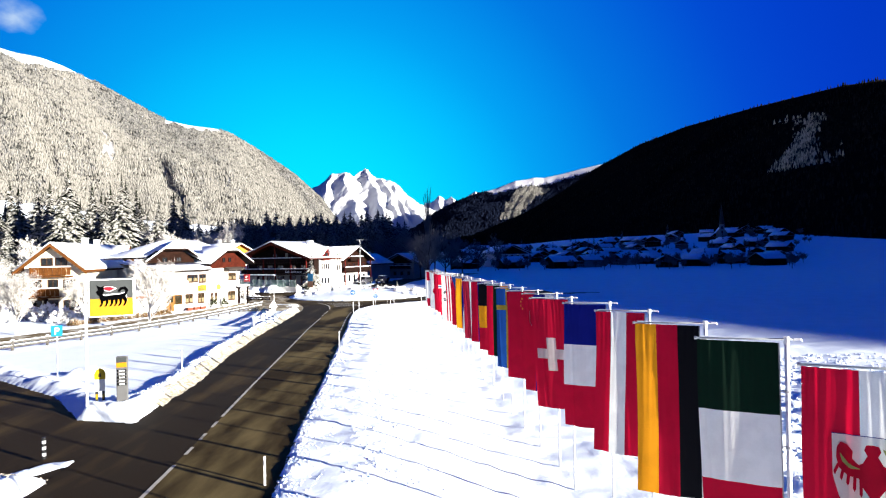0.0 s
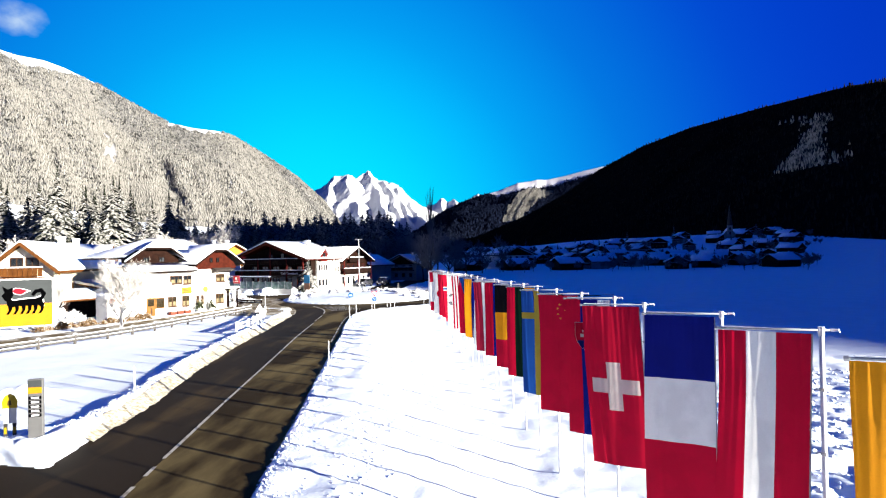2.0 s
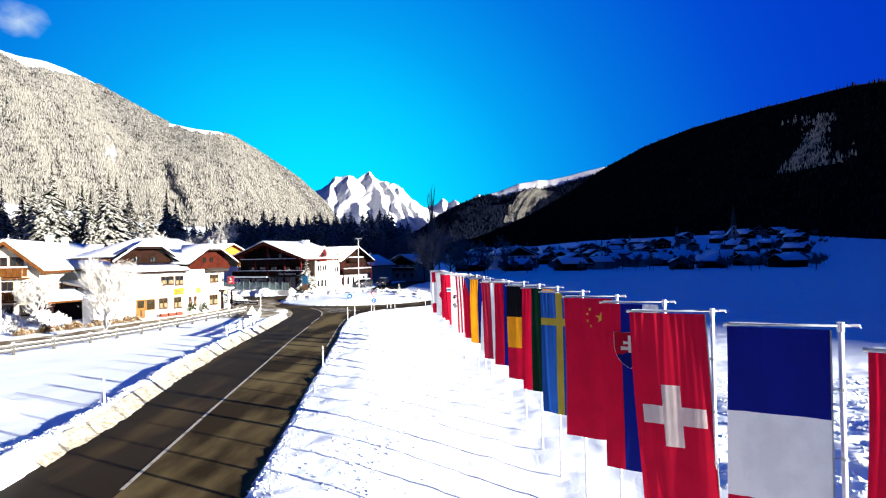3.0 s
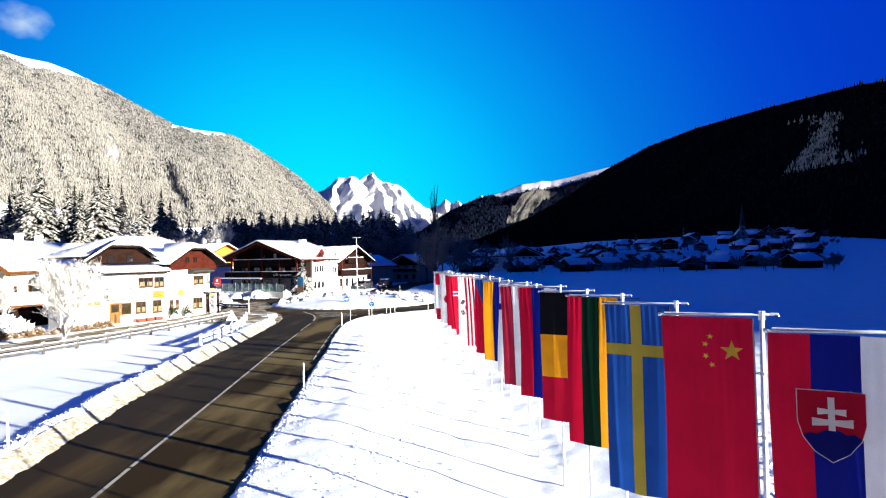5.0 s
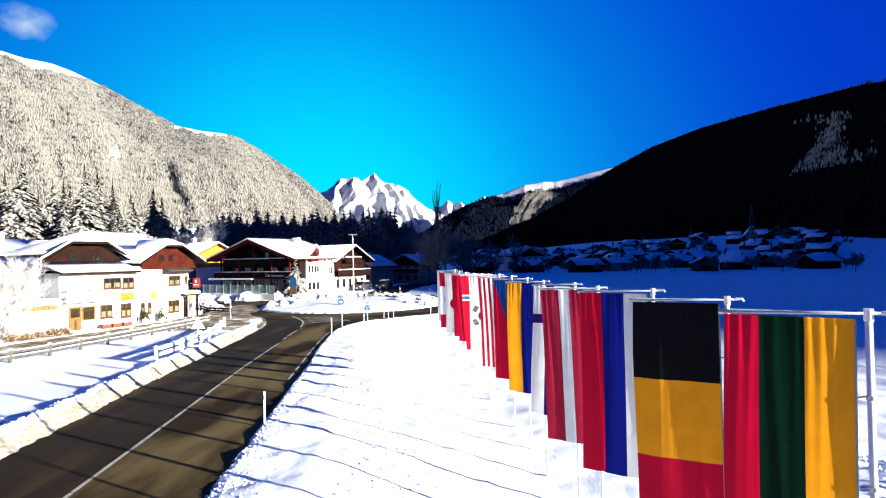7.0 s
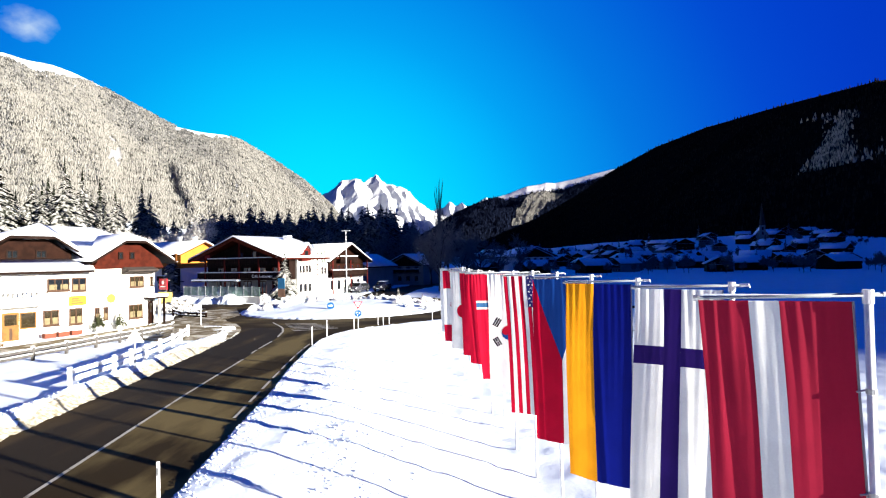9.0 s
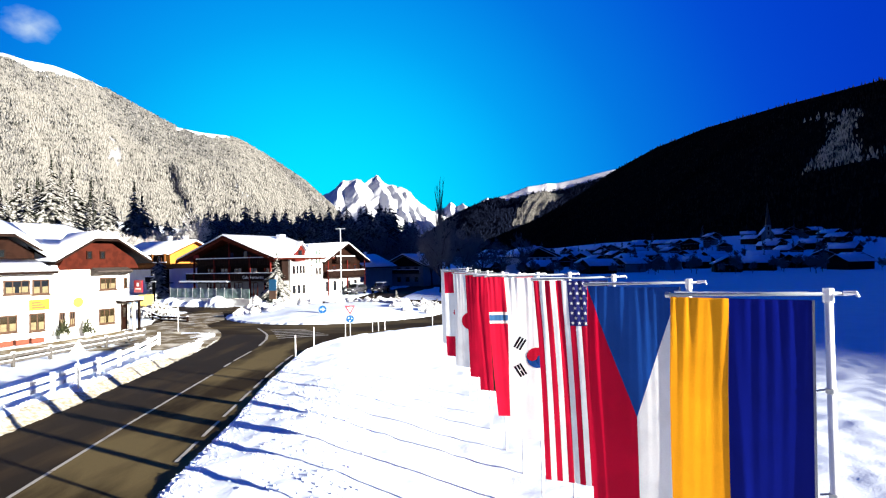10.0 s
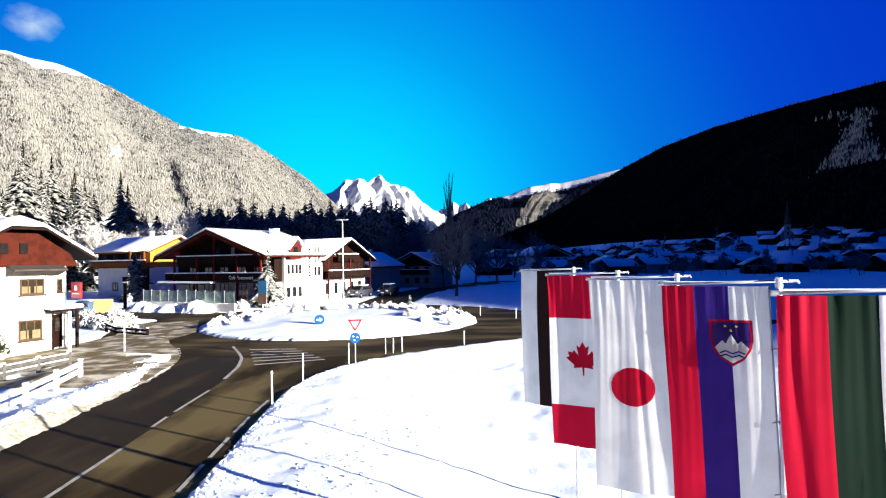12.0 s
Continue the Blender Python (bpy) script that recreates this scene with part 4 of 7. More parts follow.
FLAGS = [
    ("red and white flag with a white shield", upright("red", "white") + [("shield", "white", [shield(0.60, 0.80, 0.78, 1.18)], 1), ("crest_body", "red", [mirror(0.60, BODY)], 2), ("crest_wing", "red", both(0.60, WING), 2)] + [("feather", "red", both(0.60, feather(k)), 3) for k in range(5)] + [("wing_band", "olive", both(0.60, BAND), 3), ("sprig", "olive", [star(0.60 + k * 0.11 / FLAG_W, 1.62, 0.07, 0.3) for k in (-1, 1)], 3), ("beak", "olive", [[(0.68, 0.93), (0.72, 0.95), (0.70, 1.0)]], 3), ("shield_line", "navy", [rect(0.26, 0.94, 0.795, 0.805)], 3)]),
    ("green, white and red flag", level("green", "white", "red")),
    ("gold, red and black flag", upright("gold", "red", "black")),
    ("red, white and red flag", banded("red", 0.31, "white", 0.635, "red")),
    ("blue, white and red flag", level("blue", "white", "red")),
    ("red flag with a white cross", [("field", "red", [rect(0, 1, 0, FLAG_H)], 0), ("cross", "white", [rect(0.365, 0.61, 1.22, 2.26), rect(0.10, 0.365, 1.58, 1.89), rect(0.61, 0.92, 1.58, 1.89)], 1)]),
    ("red, blue and white flag with a shield", banded("red", 0.34, "blue", 0.72, "white") + [("shield_edge", "white", [shield(0.485, 0.59, 0.60, 0.74, 0.010)], 1), ("shield", "red", [shield(0.485, 0.59, 0.60, 0.74)], 2), ("hill", "blue", [[(0.262, 1.06), (0.31, 1.03), (0.37, 1.045), (0.43, 1.0), (0.49, 0.985), (0.55, 1.0), (0.60, 1.035), (0.66, 1.02), (0.708, 1.06), (0.703, 1.078), (0.6194, 1.226), (0.485, 1.325), (0.3506, 1.226), (0.267, 1.078)]], 3), ("double_cross", "white", [rect(0.462, 0.514, 0.65, 1.0), [(0.38, 0.765), (0.462, 0.777), (0.462, 0.825), (0.38, 0.837)], [(0.514, 0.777), (0.60, 0.765), (0.60, 0.837), (0.514, 0.825)], [(0.335, 0.87), (0.462, 0.885), (0.462, 0.945), (0.335, 0.957)], [(0.514, 0.885), (0.65, 0.87), (0.65, 0.957), (0.514, 0.945)]], 4)]),
    ("red flag with five yellow stars", [("field", "red", [rect(0, 1, 0, FLAG_H)], 0), ("large_star", "yellow", [star(0.77, 0.47, 0.15)], 1)] + [("small_star", "yellow", [star(u, v, 0.045, 0.3 * i)], 1) for i, (u, v) in enumerate(((0.54, 0.28), (0.485, 0.39), (0.485, 0.56), (0.55, 0.68)))]),
    ("blue flag with a yellow cross", crossed("sky", None, "yellow", 0.395, 0.565, 0.72, 0.93, 0)),
    ("red, green and yellow flag", banded("red", 0.29, "green", 0.64, "gold")),
    ("black, yellow and red flag", level("black", "gold", "red")),
    ("red, blue and white flag", upright("red", "blue", "white")),
    ("dark red flag with a white stripe", [("stripe", "carmine", [rect(0, 0.345, 0, FLAG_H)], 0), ("stripe", "white", [rect(0.345, 0.545, 0, FLAG_H)], 0), ("stripe", "carmine", [rect(0.545, 1, 0, FLAG_H)], 0)]),
    ("white flag with a violet-blue cross", crossed("white", None, "violet", 0.355, 0.555, 0.76, 1.005, 0)),
    ("yellow and blue flag", [("stripe", "gold", [rect(0, 0.445, 0, FLAG_H)], 0), ("stripe", "blue", [rect(0.445, 1, 0, FLAG_H)], 0)]),
    ("red and white flag with a blue wedge", [("wedge", "sky", [[(0, 0), (1, 0), (0.51, 1.72)]], 0), ("stripe", "red", [[(0, 0), (0.51, 1.72), (0.51, FLAG_H), (0, FLAG_H)]], 0), ("stripe", "white", [[(1, 0), (1, FLAG_H), (0.51, FLAG_H), (0.51, 1.72)]], 0)]),
    ("striped flag with a starred blue corner", [("stripe", "red" if i % 2 == 0 else "white", [rect(i / 13, (i + 1) / 13, 0, FLAG_H)], 0) for i in range(13)] + [("canton", "navy", [rect(6 / 13, 1, 0, 0.77)], 1), ("star", "white", [star(0.505 + 0.0445 * (2 * k + r % 2), 0.050 + 0.084 * r, 0.034) for r in range(9) for k in range(6 - r % 2)], 2)]),
    ("white flag with a two-coloured disc", [("field", "white", [rect(0, 1, 0, FLAG_H)], 0), ("blue_half", "sky", [disc(0.49, 1.70, 0.215, math.pi * 0.62, math.pi * 1.62)[::-1]], 1), ("red_half", "red", [disc(0.49, 1.70, 0.215, -math.pi * 0.38, math.pi * 0.62)], 1), ("red_curl", "red", [disc(0.49 + 0.107 / FLAG_W * math.sin(math.pi * 1.62), 1.70 - 0.107 * math.cos(math.pi * 1.62), 0.106)], 2), ("blue_curl", "sky", [disc(0.49 + 0.107 / FLAG_W * math.sin(math.pi * 0.62), 1.70 - 0.107 * math.cos(math.pi * 0.62), 0.106)], 2)] + [("trigram_bar", "black", trigram(u, v, t, g), 1) for u, v, t, g in ((0.20, 1.40, 2.1, (0, 0, 0)), (0.20, 1.97, 1.05, (0, 1, 0)), (0.78, 1.40, 1.05, (1, 0, 1)), (0.78, 1.97, 2.1, (1, 1, 1)))]),
    ("red flag with a white-edged blue cross", crossed("red", "white", "pale_blue", 0.44, 0.555, 0.94, 1.08, 0.072)),
    ("red, green and white flag", upright("red", "green", "white")),
    ("red, blue and white flag with a shield", banded("red", 0.31, "violet", 0.635, "white") + [("shield_edge", "red", [shield(0.64, 0.45, 0.40, 0.52, 0.028)], 1), ("shield", "violet", [shield(0.64, 0.45, 0.40, 0.52)], 2), ("mountain", "white", [[(0.485, 0.77), (0.555, 0.68), (0.585, 0.72), (0.64, 0.60), (0.695, 0.72), (0.725, 0.68), (0.795, 0.77), (0.745, 0.88), (0.64, 0.96), (0.535, 0.88)]], 3), ("small_star", "yellow", [star(0.59, 0.50, 0.02), star(0.69, 0.50, 0.02), star(0.64, 0.555, 0.02)], 3)] + [("wave", "navy", [[(0.52, 0.83 + q), (0.58, 0.80 + q), (0.64, 0.83 + q), (0.70, 0.80 + q), (0.76, 0.83 + q), (0.75, 0.848 + q), (0.70, 0.818 + q), (0.64, 0.848 + q), (0.58, 0.818 + q), (0.53, 0.848 + q)]], 4) for q in (0.0, 0.045)]),
    ("white flag with a red disc", [("field", "white", [rect(0, 1, 0, FLAG_H)], 0), ("disc", "red", [disc(0.49, 1.75, 0.315)], 1)]),
    ("red and white flag with a red leaf", [("stripe", "red", [rect(0, 1, 0, 0.86)], 0), ("stripe", "white", [rect(0, 1, 0.86, 2.62)], 0), ("stripe", "red", [rect(0, 1, 2.62, FLAG_H)], 0), ("leaf", "red", [mirror(0.51, [(1.1 * a, 1.32 + 1.18 * (b - 1.22)) for a, b in LEAF])], 1)]),
    ("white, black and blue flag", banded("white", 0.34, "umber", 0.67, "navy")),
]
for i, (look_of, pieces) in enumerate(FLAGS):
    x, y, z, turn, arm, lean, drop = POLES[i]
    m = pose(x, y, z, 0, 0, turn - 90)
    flag_pole(arm).matrix_basis = m
    ob = thing("flag", m, look_of + " on a pole", "flag", "row of flags")
    for nm, colour, polys, layer in pieces:
        lots = [[p] for p in polys] if nm in ("feather", "sprig", "wing_band", "crest_wing", "trigram_bar", "star") else [polys]
        for lot in lots:
            shape(ob, nm, colour, lot, 0.006 * layer, i * 1.37, (arm, lean, drop))
    hem = bmesh.new()
    for k in range(20):
        a, b = (cloth_point(1.0, FLAG_H * q / 20, 0, i * 1.37, (arm, lean, drop)) for q in (k, k + 1))
        tube(hem, a, b, 0.011, n=5, caps=False)
    part("hem_tape", hem, CLOTH["grey_tape"], ob, "pale grey hem tape")

# ---- buildings ----
YAW = -26.0
AX, BX = Vector((math.sin(radians(26)), math.cos(radians(26)), 0)), Vector((math.cos(radians(26)), -math.sin(radians(26)), 0))


def spot(a, b, z=0.0):
    """A place from distances along the two directions of the village's walls."""
    p = AX * a + BX * b
    return pose(p.x, p.y, z, 0, 0, YAW)


def gable_walls(bm, x0, x1, y0, y1, z0, ze, zr, ridge="y"):
    if ridge == "y":
        prism(bm, [(x0, z0), (x1, z0), (x1, ze), ((x0 + x1) / 2, zr), (x0, ze)], y0, y1, "y")
    else:
        prism(bm, [(y0, z0), (y1, z0), (y1, ze), ((y0 + y1) / 2, zr), (y0, ze)], x0, x1, "x")
    return bm


def gable_roof(bm, x0, x1, y0, y1, ze, zr, over, thick, ridge="y", lift=0.0):
    """Two slabs with an overhang on every side."""
    a0, a1, l0, l1 = (x0, x1, y0, y1) if ridge == "y" else (y0, y1, x0, x1)
    c = (a0 + a1) / 2
    slope = (zr - ze) / (c - a0)
    eo = ze - slope * over + lift
    zr += lift
    poly = [(a0 - over, eo), (c, zr), (a1 + over, eo), (a1 + over, eo + thick), (c, zr + thick), (a0 - over, eo + thick)]
    return prism(bm, poly, l0 - over, l1 + over, ridge)


WINDOW_WOOD = mat("brown_window_wood", (0.055, 0.022, 0.007), 0.6, vary=0.3)


def window(parent, x, y, z, w, h, face, frame=WINDOW_WOOD, pane=GLASS, cols=2, label=""):
    """A framed window set into a wall that faces the given way (-y, +x, ...)."""
    m = {"-y": pose(x, y, z), "+x": pose(x, y, z, 0, 0, 90), "-x": pose(x, y, z, 0, 0, -90)}[face]
    t = 0.09
    bm = bmesh.new()
    rings = [[bm.verts.new((sx * (w / 2 - k), q, h / 2 + sz * (h / 2 - k))) for sx, sz in ((-1, -1), (1, -1), (1, 1), (-1, 1))] for k, q in ((0, 0.06), (0, -0.05), (t, -0.05), (t, 0.06))]
    for r0, r1 in zip(rings, rings[1:] + rings[:1]):
        for i in range(4):
            bm.faces.new((r0[i], r0[(i + 1) % 4], r1[(i + 1) % 4], r1[i]))
    bmesh.ops.recalc_face_normals(bm, faces=bm.faces)
    ob = part("window", bm, frame, parent, label)
    ob.matrix_local = m
    for i in range(1, cols):
        c = -w / 2 + w * i / cols
        part("mullion", bx(c - 0.035, c + 0.035, -0.04, 0.05, t, h - t), frame, ob)
    for i in range(cols):
        part("pane", bx(-w / 2 + w * i / cols + 0.04, -w / 2 + w * (i + 1) / cols - 0.04, -0.012, 0.03, t, h - t), pane, ob)
    return ob


def balcony(parent, x0, x1, y, z, depth, wood, face="-y", h=0.95):
    """A timber balcony: floor, rail and boards, with snow on the rail."""
    m = {"-y": pose(0, y, z), "+x": pose(y, 0, z, 0, 0, 90)}[face]
    bm = bmesh.new()
    box(bm, x0, x1, -depth, 0, -0.15, 0)
    ob = part("balcony", bm, wood, parent)
    ob.matrix_local = m
    n = max(3, int((x1 - x0) / 0.45))
    for i in range(n):
        a = x0 + (x1 - x0) * i / n
        part("board", bx(a + 0.02, a + (x1 - x0) / n - 0.02, -depth - 0.02, -depth + 0.02, 0.08, h - 0.08), wood, ob)
    part("handrail", bx(x0, x1, -depth - 0.06, -depth + 0.06, h - 0.08, h), wood, ob)
    part("rail_snow", bx(x0, x1, -depth - 0.08, -depth + 0.08, h + 0.003, h + 0.14, bevel=0.04), SNOW_ROOF, ob)
    return ob


def chimney(parent, x, y, z0, z1, w=0.6):
    c = part("chimney", bx(x - w / 2, x + w / 2, y - w / 2, y + w / 2, z0, z1), PLASTER, parent)
    part("chimney_snow", bx(x - w / 2 - 0.08, x + w / 2 + 0.08, y - w / 2 - 0.08, y + w / 2 + 0.08, z1 + 0.003, z1 + 0.25, bevel=0.06), SNOW_ROOF, c)


def roof(parent, x0, x1, y0, y1, ze, zr, over, ridge, wood=WOOD_DARK, snow=0.28):
    r = part("roof", gable_roof(bmesh.new(), x0, x1, y0, y1, ze, zr, over, 0.18, ridge), wood, parent)
    bm = gable_roof(bmesh.new(), x0, x1, y0, y1, ze, zr, over - 0.03, snow, ridge, 0.184)
    bmesh.ops.bevel(bm, geom=bm.edges[:], offset=0.08, segments=2, affect="EDGES")
    part("roof_snow", bm, SNOW_ROOF, r, smooth=True)
    return r


def ngon_yz(cy, cz, r, n=14):
    return [(cy + r * math.cos(2 * math.pi * i / n), cz + r * math.sin(2 * math.pi * i / n)) for i in range(n)]


def half_hip(bm, xb, xf, y0, y1, ze, zr, zh, hip, over, shear, thick, lift=0.0):
    """A roof with its ridge along x whose front gable is cut off by a small hip."""
    yc = (y0 + y1) / 2
    k = (zr - ze) / (yc - y0)
    eo = ze - k * over + lift
    zr, zh = zr + lift, zh + lift
    ya, yb = yc - (zr - zh) / k, yc + (zr - zh) / k
    P = [(xb, y0 - over, eo), (xf, y0 - over, eo), (xf, ya, zh), (xf - hip, yc, zr), (xb, yc, zr), (xf, yb, zh), (xf, y1 + over, eo), (xb, y1 + over, eo)]
    P = [(x, y + shear * (xf - x), z) for x, y, z in P]
    F = [(0, 1, 2, 3, 4), (4, 3, 5, 6, 7), (2, 5, 3)]
    lo = [bm.verts.new(p) for p in P]
    hi = [bm.verts.new((p[0], p[1], p[2] + thick)) for p in P]
    for f in F:
        bm.faces.new([hi[i] for i in f])
        bm.faces.new([lo[i] for i in f[::-1]])
    rim = [0, 1, 2, 5, 6, 7, 4]
    for a, b in zip(rim, rim[1:] + rim[:1]):
        bm.faces.new((lo[a], lo[b], hi[b], hi[a]))
    bmesh.ops.recalc_face_normals(bm, faces=bm.faces)
    return bm


def hip_roof(parent, *a):
    r = part("roof", half_hip(bmesh.new(), *a, 0.16), WOOD_DARK, parent)
    bm = half_hip(bmesh.new(), a[0], a[1] - 0.05, *a[2:8], a[8] - 0.04, a[9], 0.22, 0.165)
    bmesh.ops.bevel(bm, geom=bm.edges[:], offset=0.06, segments=2, affect="EDGES")
    part("roof_snow", bm, SNOW_ROOF, r, smooth=True)


LINEN = mat("cream_curtain", (0.16, 0.13, 0.07), 0.9, vary=0.2)

# cafe house with two brown gables on its long front
cafe = thing("cafe_house", spot(50, -58.6, 0.1), "white rendered house with red-brown wooden gables and snowy roof", "house")
def footprint(bm, pts, z0, z1):
    a = [bm.verts.new((x, y, z0)) for x, y in pts]
    b = [bm.verts.new((x, y, z1)) for x, y in pts]
    bm.faces.new(a[::-1])
    bm.faces.new(b)
    for i in range(len(pts)):
        k = (i + 1) % len(pts)
        bm.faces.new((a[i], a[k], b[k], b[i]))
    bmesh.ops.recalc_face_normals(bm, faces=bm.faces)
    return bm


part("wall", footprint(bmesh.new(), [(0, 1.6), (0, 6.35), (-1.1, 8.05), (-9, 9.0), (-9, 4.0)], 0, 5.3), PLASTER, cafe)
part("wall", footprint(bmesh.new(), [(-0.02, -5.2), (-0.02, 1.597), (-6, 4.0), (-6, -0.6), (-2.2, -5.2)], 0, 4.85), PLASTER, cafe)
part("gable", prism(bmesh.new(), [(1.7, 5.0), (8.0, 5.0), (7.6, 5.75), (5.7, 7.0), (4.1, 7.0), (2.2, 5.75)], -0.5, 0.2, "x"), WOOD_RED, cafe)
part("gable", prism(bmesh.new(), [(-4.9, 4.9), (1.6, 4.9), (1.7, 6.3), (-0.1, 7.35), (-3.2, 7.35), (-5.0, 6.3)], -3.4, -2.6, "x"), WOOD_BROWN, cafe)
hip_roof(cafe, -9.5, 1.05, 2.1, 7.7, 5.95, 7.65, 7.1, 1.3, 0.95, 0.15)
hip_roof(cafe, -8.5, -1.6, -4.95, 1.65, 6.35, 8.4, 7.4, 1.8, 0.95, 0.72)


def hipped(bm, x0, x1, y0, y1, z0, xr, yr0, yr1, zr, thick):
    """A hipped roof: a slab over a rectangle with a short ridge along y."""
    P = [(x0, y0, z0), (x1, y0, z0), (x1, y1, z0), (x0, y1, z0), (xr, yr0, zr), (xr, yr1, zr)]
    lo, hi = ([bm.verts.new((x, y, z + t)) for x, y, z in P] for t in (0, thick))
    for f in ((0, 1, 4), (1, 2, 5, 4), (2, 3, 5), (3, 0, 4, 5)):
        bm.faces.new([hi[k] for k in f])
        bm.faces.new([lo[k] for k in f[::-1]])
    for a in range(4):
        b = (a + 1) % 4
        bm.faces.new((lo[a], lo[b], hi[b], hi[a]))
    bmesh.ops.recalc_face_normals(bm, faces=bm.faces)
    return bm


main = part("main_roof", hipped(bmesh.new(), -12.8, -3.5, -3.6, 9.8, 6.35, -7.6, 1.2, 6.6, 8.45, 0.16), WOOD_DARK, cafe)
bm = hipped(bmesh.new(), -12.82, -3.48, -3.62, 9.82, 6.514, -7.6, 1.2, 6.6, 8.62, 0.24)
bmesh.ops.bevel(bm, geom=bm.edges[:], offset=0.06, segments=2, affect="EDGES")
part("roof_snow", bm, SNOW_ROOF, main, smooth=True)
valley = part("valley_roof", prism(bmesh.new(), [(-1.0, 5.95), (-4.6, 7.2), (-4.6, 7.05), (-1.0, 5.8)], 1.7, 7.6, "y"), WOOD_DARK, cafe)
bm = prism(bmesh.new(), [(-0.95, 5.954), (-4.6, 7.204), (-4.6, 7.45), (-0.95, 6.18)], 1.65, 7.65, "y")
bmesh.ops.bevel(bm, geom=bm.edges[:], offset=0.06, segments=2, affect="EDGES")
part("roof_snow", bm, SNOW_ROOF, valley, smooth=True)
lean = part("lean_to_roof", prism(bmesh.new(), [(-2.7, 5.45), (0.75, 4.75), (0.75, 4.90), (-2.7, 5.6)], -5.4, 1.55, "y"), WOOD_DARK, cafe)
bm = prism(bmesh.new(), [(-2.7, 5.604), (0.8, 4.904), (0.8, 5.15), (-2.7, 5.9)], -5.45, 1.57, "y")
bmesh.ops.bevel(bm, geom=bm.edges[:], offset=0.07, segments=2, affect="EDGES")
part("roof_snow", bm, SNOW_ROOF, lean, smooth=True)
for y, z, w, h, g in ((-1.3, 0.85, 1.1, 1.15, GLASS_WARM), (0.5, 0.75, 1.0, 1.25, GLASS_WARM), (-0.75, 3.4, 1.6, 0.95, GLASS), (0.75, 3.3, 1.1, 1.05, GLASS), (2.15, 0.85, 0.4, 1.05, GLASS), (2.85, 0.85, 0.4, 1.05, GLASS), (5.45, 0.72, 1.25, 1.18, GLASS_WARM), (5.55, 3.36, 1.3, 0.95, GLASS_WARM)):
    window(cafe, 0.0, y, z, w, h, "+x", pane=g, cols=3 if w > 1.1 else 2)
    part("sill", bx(0.0, 0.16, y - w / 2 - 0.08, y + w / 2 + 0.08, z - 0.07, z), WINDOW_WOOD, cafe)
    for k in (-0.25, 0.25):
        part("curtain", bx(0.033, 0.040, y + k * w - w * 0.17, y + k * w + w * 0.17, z + 0.1, z + 0.1 + 0.42 * h), LINEN, cafe)
for y in (4.0, 5.0):
    window(cafe, 0.25, y, 5.75, 0.4, 0.6, "+x", WOOD_DARK, GLASS, cols=1)
for y in (-2.6, -0.6):
    window(cafe, -2.6, y, 5.9, 0.8, 0.65, "+x", WOOD_DARK, GLASS)
GOLDEN = mat("golden_wood", (0.17, 0.075, 0.010), 0.6, vary=0.3)
front_door = part("door", bx(-0.05, 0.05, -4.5, -3.45, 0.05, 2.05), GOLDEN, cafe, "golden wooden door")
for k in range(5):
    part("door_board", bx(0.053, 0.068, -4.46 + 0.2 * k, -4.29 + 0.2 * k, 0.12, 0.95), WINDOW_WOOD if k == 2 else GOLDEN, front_door)
part("door_pane", bx(0.053, 0.06, -4.36, -3.6, 1.15, 1.9), GLASS_WARM, front_door)
window(cafe, 0.0, -2.85, 0.8, 1.1, 1.2, "+x", GOLDEN, GLASS_WARM, cols=1)
part("signboard", bx(-0.02, 0.06, 0.0, 1.3, 2.2, 2.95), plain("yellow_sign", (0.30, 0.17, 0.008)), cafe, "yellow signboard")
for i in range(3):
    part("sign_bar", bx(0.062, 0.068, 0.15, 1.0 - 0.15 * i, 2.35 + 0.17 * i, 2.43 + 0.17 * i), plain("sign_red_brown", (0.30, 0.06, 0.02)), cafe)
part("wall_badge", prism(bmesh.new(), ngon_yz(3.3, 2.55, 0.38), 0.003, 0.03, "x"), plain("yellow_badge", (0.45, 0.30, 0.03)), cafe)
part("downpipe", tb((0.06, 1.65, 0.1), (0.06, 1.65, 5.0), 0.05, n=8), GALV, cafe)
part("canopy", footprint(bmesh.new(), [(0.003, 6.2), (0.75, 6.2), (0.55, 8.15), (-1.0, 8.2)], 2.28, 2.42), WOOD_DARK, cafe)
bm = footprint(bmesh.new(), [(0.003, 6.15), (0.80, 6.15), (0.60, 8.2), (-1.0, 8.25)], 2.423, 2.66)
bmesh.ops.bevel(bm, geom=bm.edges[:], offset=0.07, segments=2, affect="EDGES")
part("canopy_snow", bm, SNOW_ROOF, cafe)


def slanted(a0, a1, o0, o1, z0, z1):
    """A board on the slanting wall at the house corner."""
    return footprint(bmesh.new(), [(-0.543 * a + 0.84 * o, 6.35 + 0.84 * a + 0.543 * o) for a, o in ((a0, o0), (a0, o1), (a1, o1), (a1, o0))], z0, z1)


entry = part("entry_door", slanted(0.55, 1.35, 0.003, 0.06, 0.05, 2.05), WOOD_BROWN, cafe, "brown wooden entrance door")
part("door_pane", slanted(0.72, 1.18, 0.063, 0.075, 1.05, 1.85), GLASS_WARM, entry)
for a in (0.48, 1.38):
    part("door_frame", slanted(a, a + 0.07, 0.003, 0.09, 0.0, 2.12), WOOD_DARK, entry)
corner_window = part("window", slanted(1.02, 1.55, 0.003, 0.05, 3.42, 4.22), WINDOW_WOOD, cafe)
part("window_pane", slanted(1.10, 1.47, 0.053, 0.062, 3.5, 4.14), GLASS_WARM, corner_window)
part("sill", slanted(0.96, 1.61, 0.003, 0.14, 3.34, 3.417), WINDOW_WOOD, cafe)
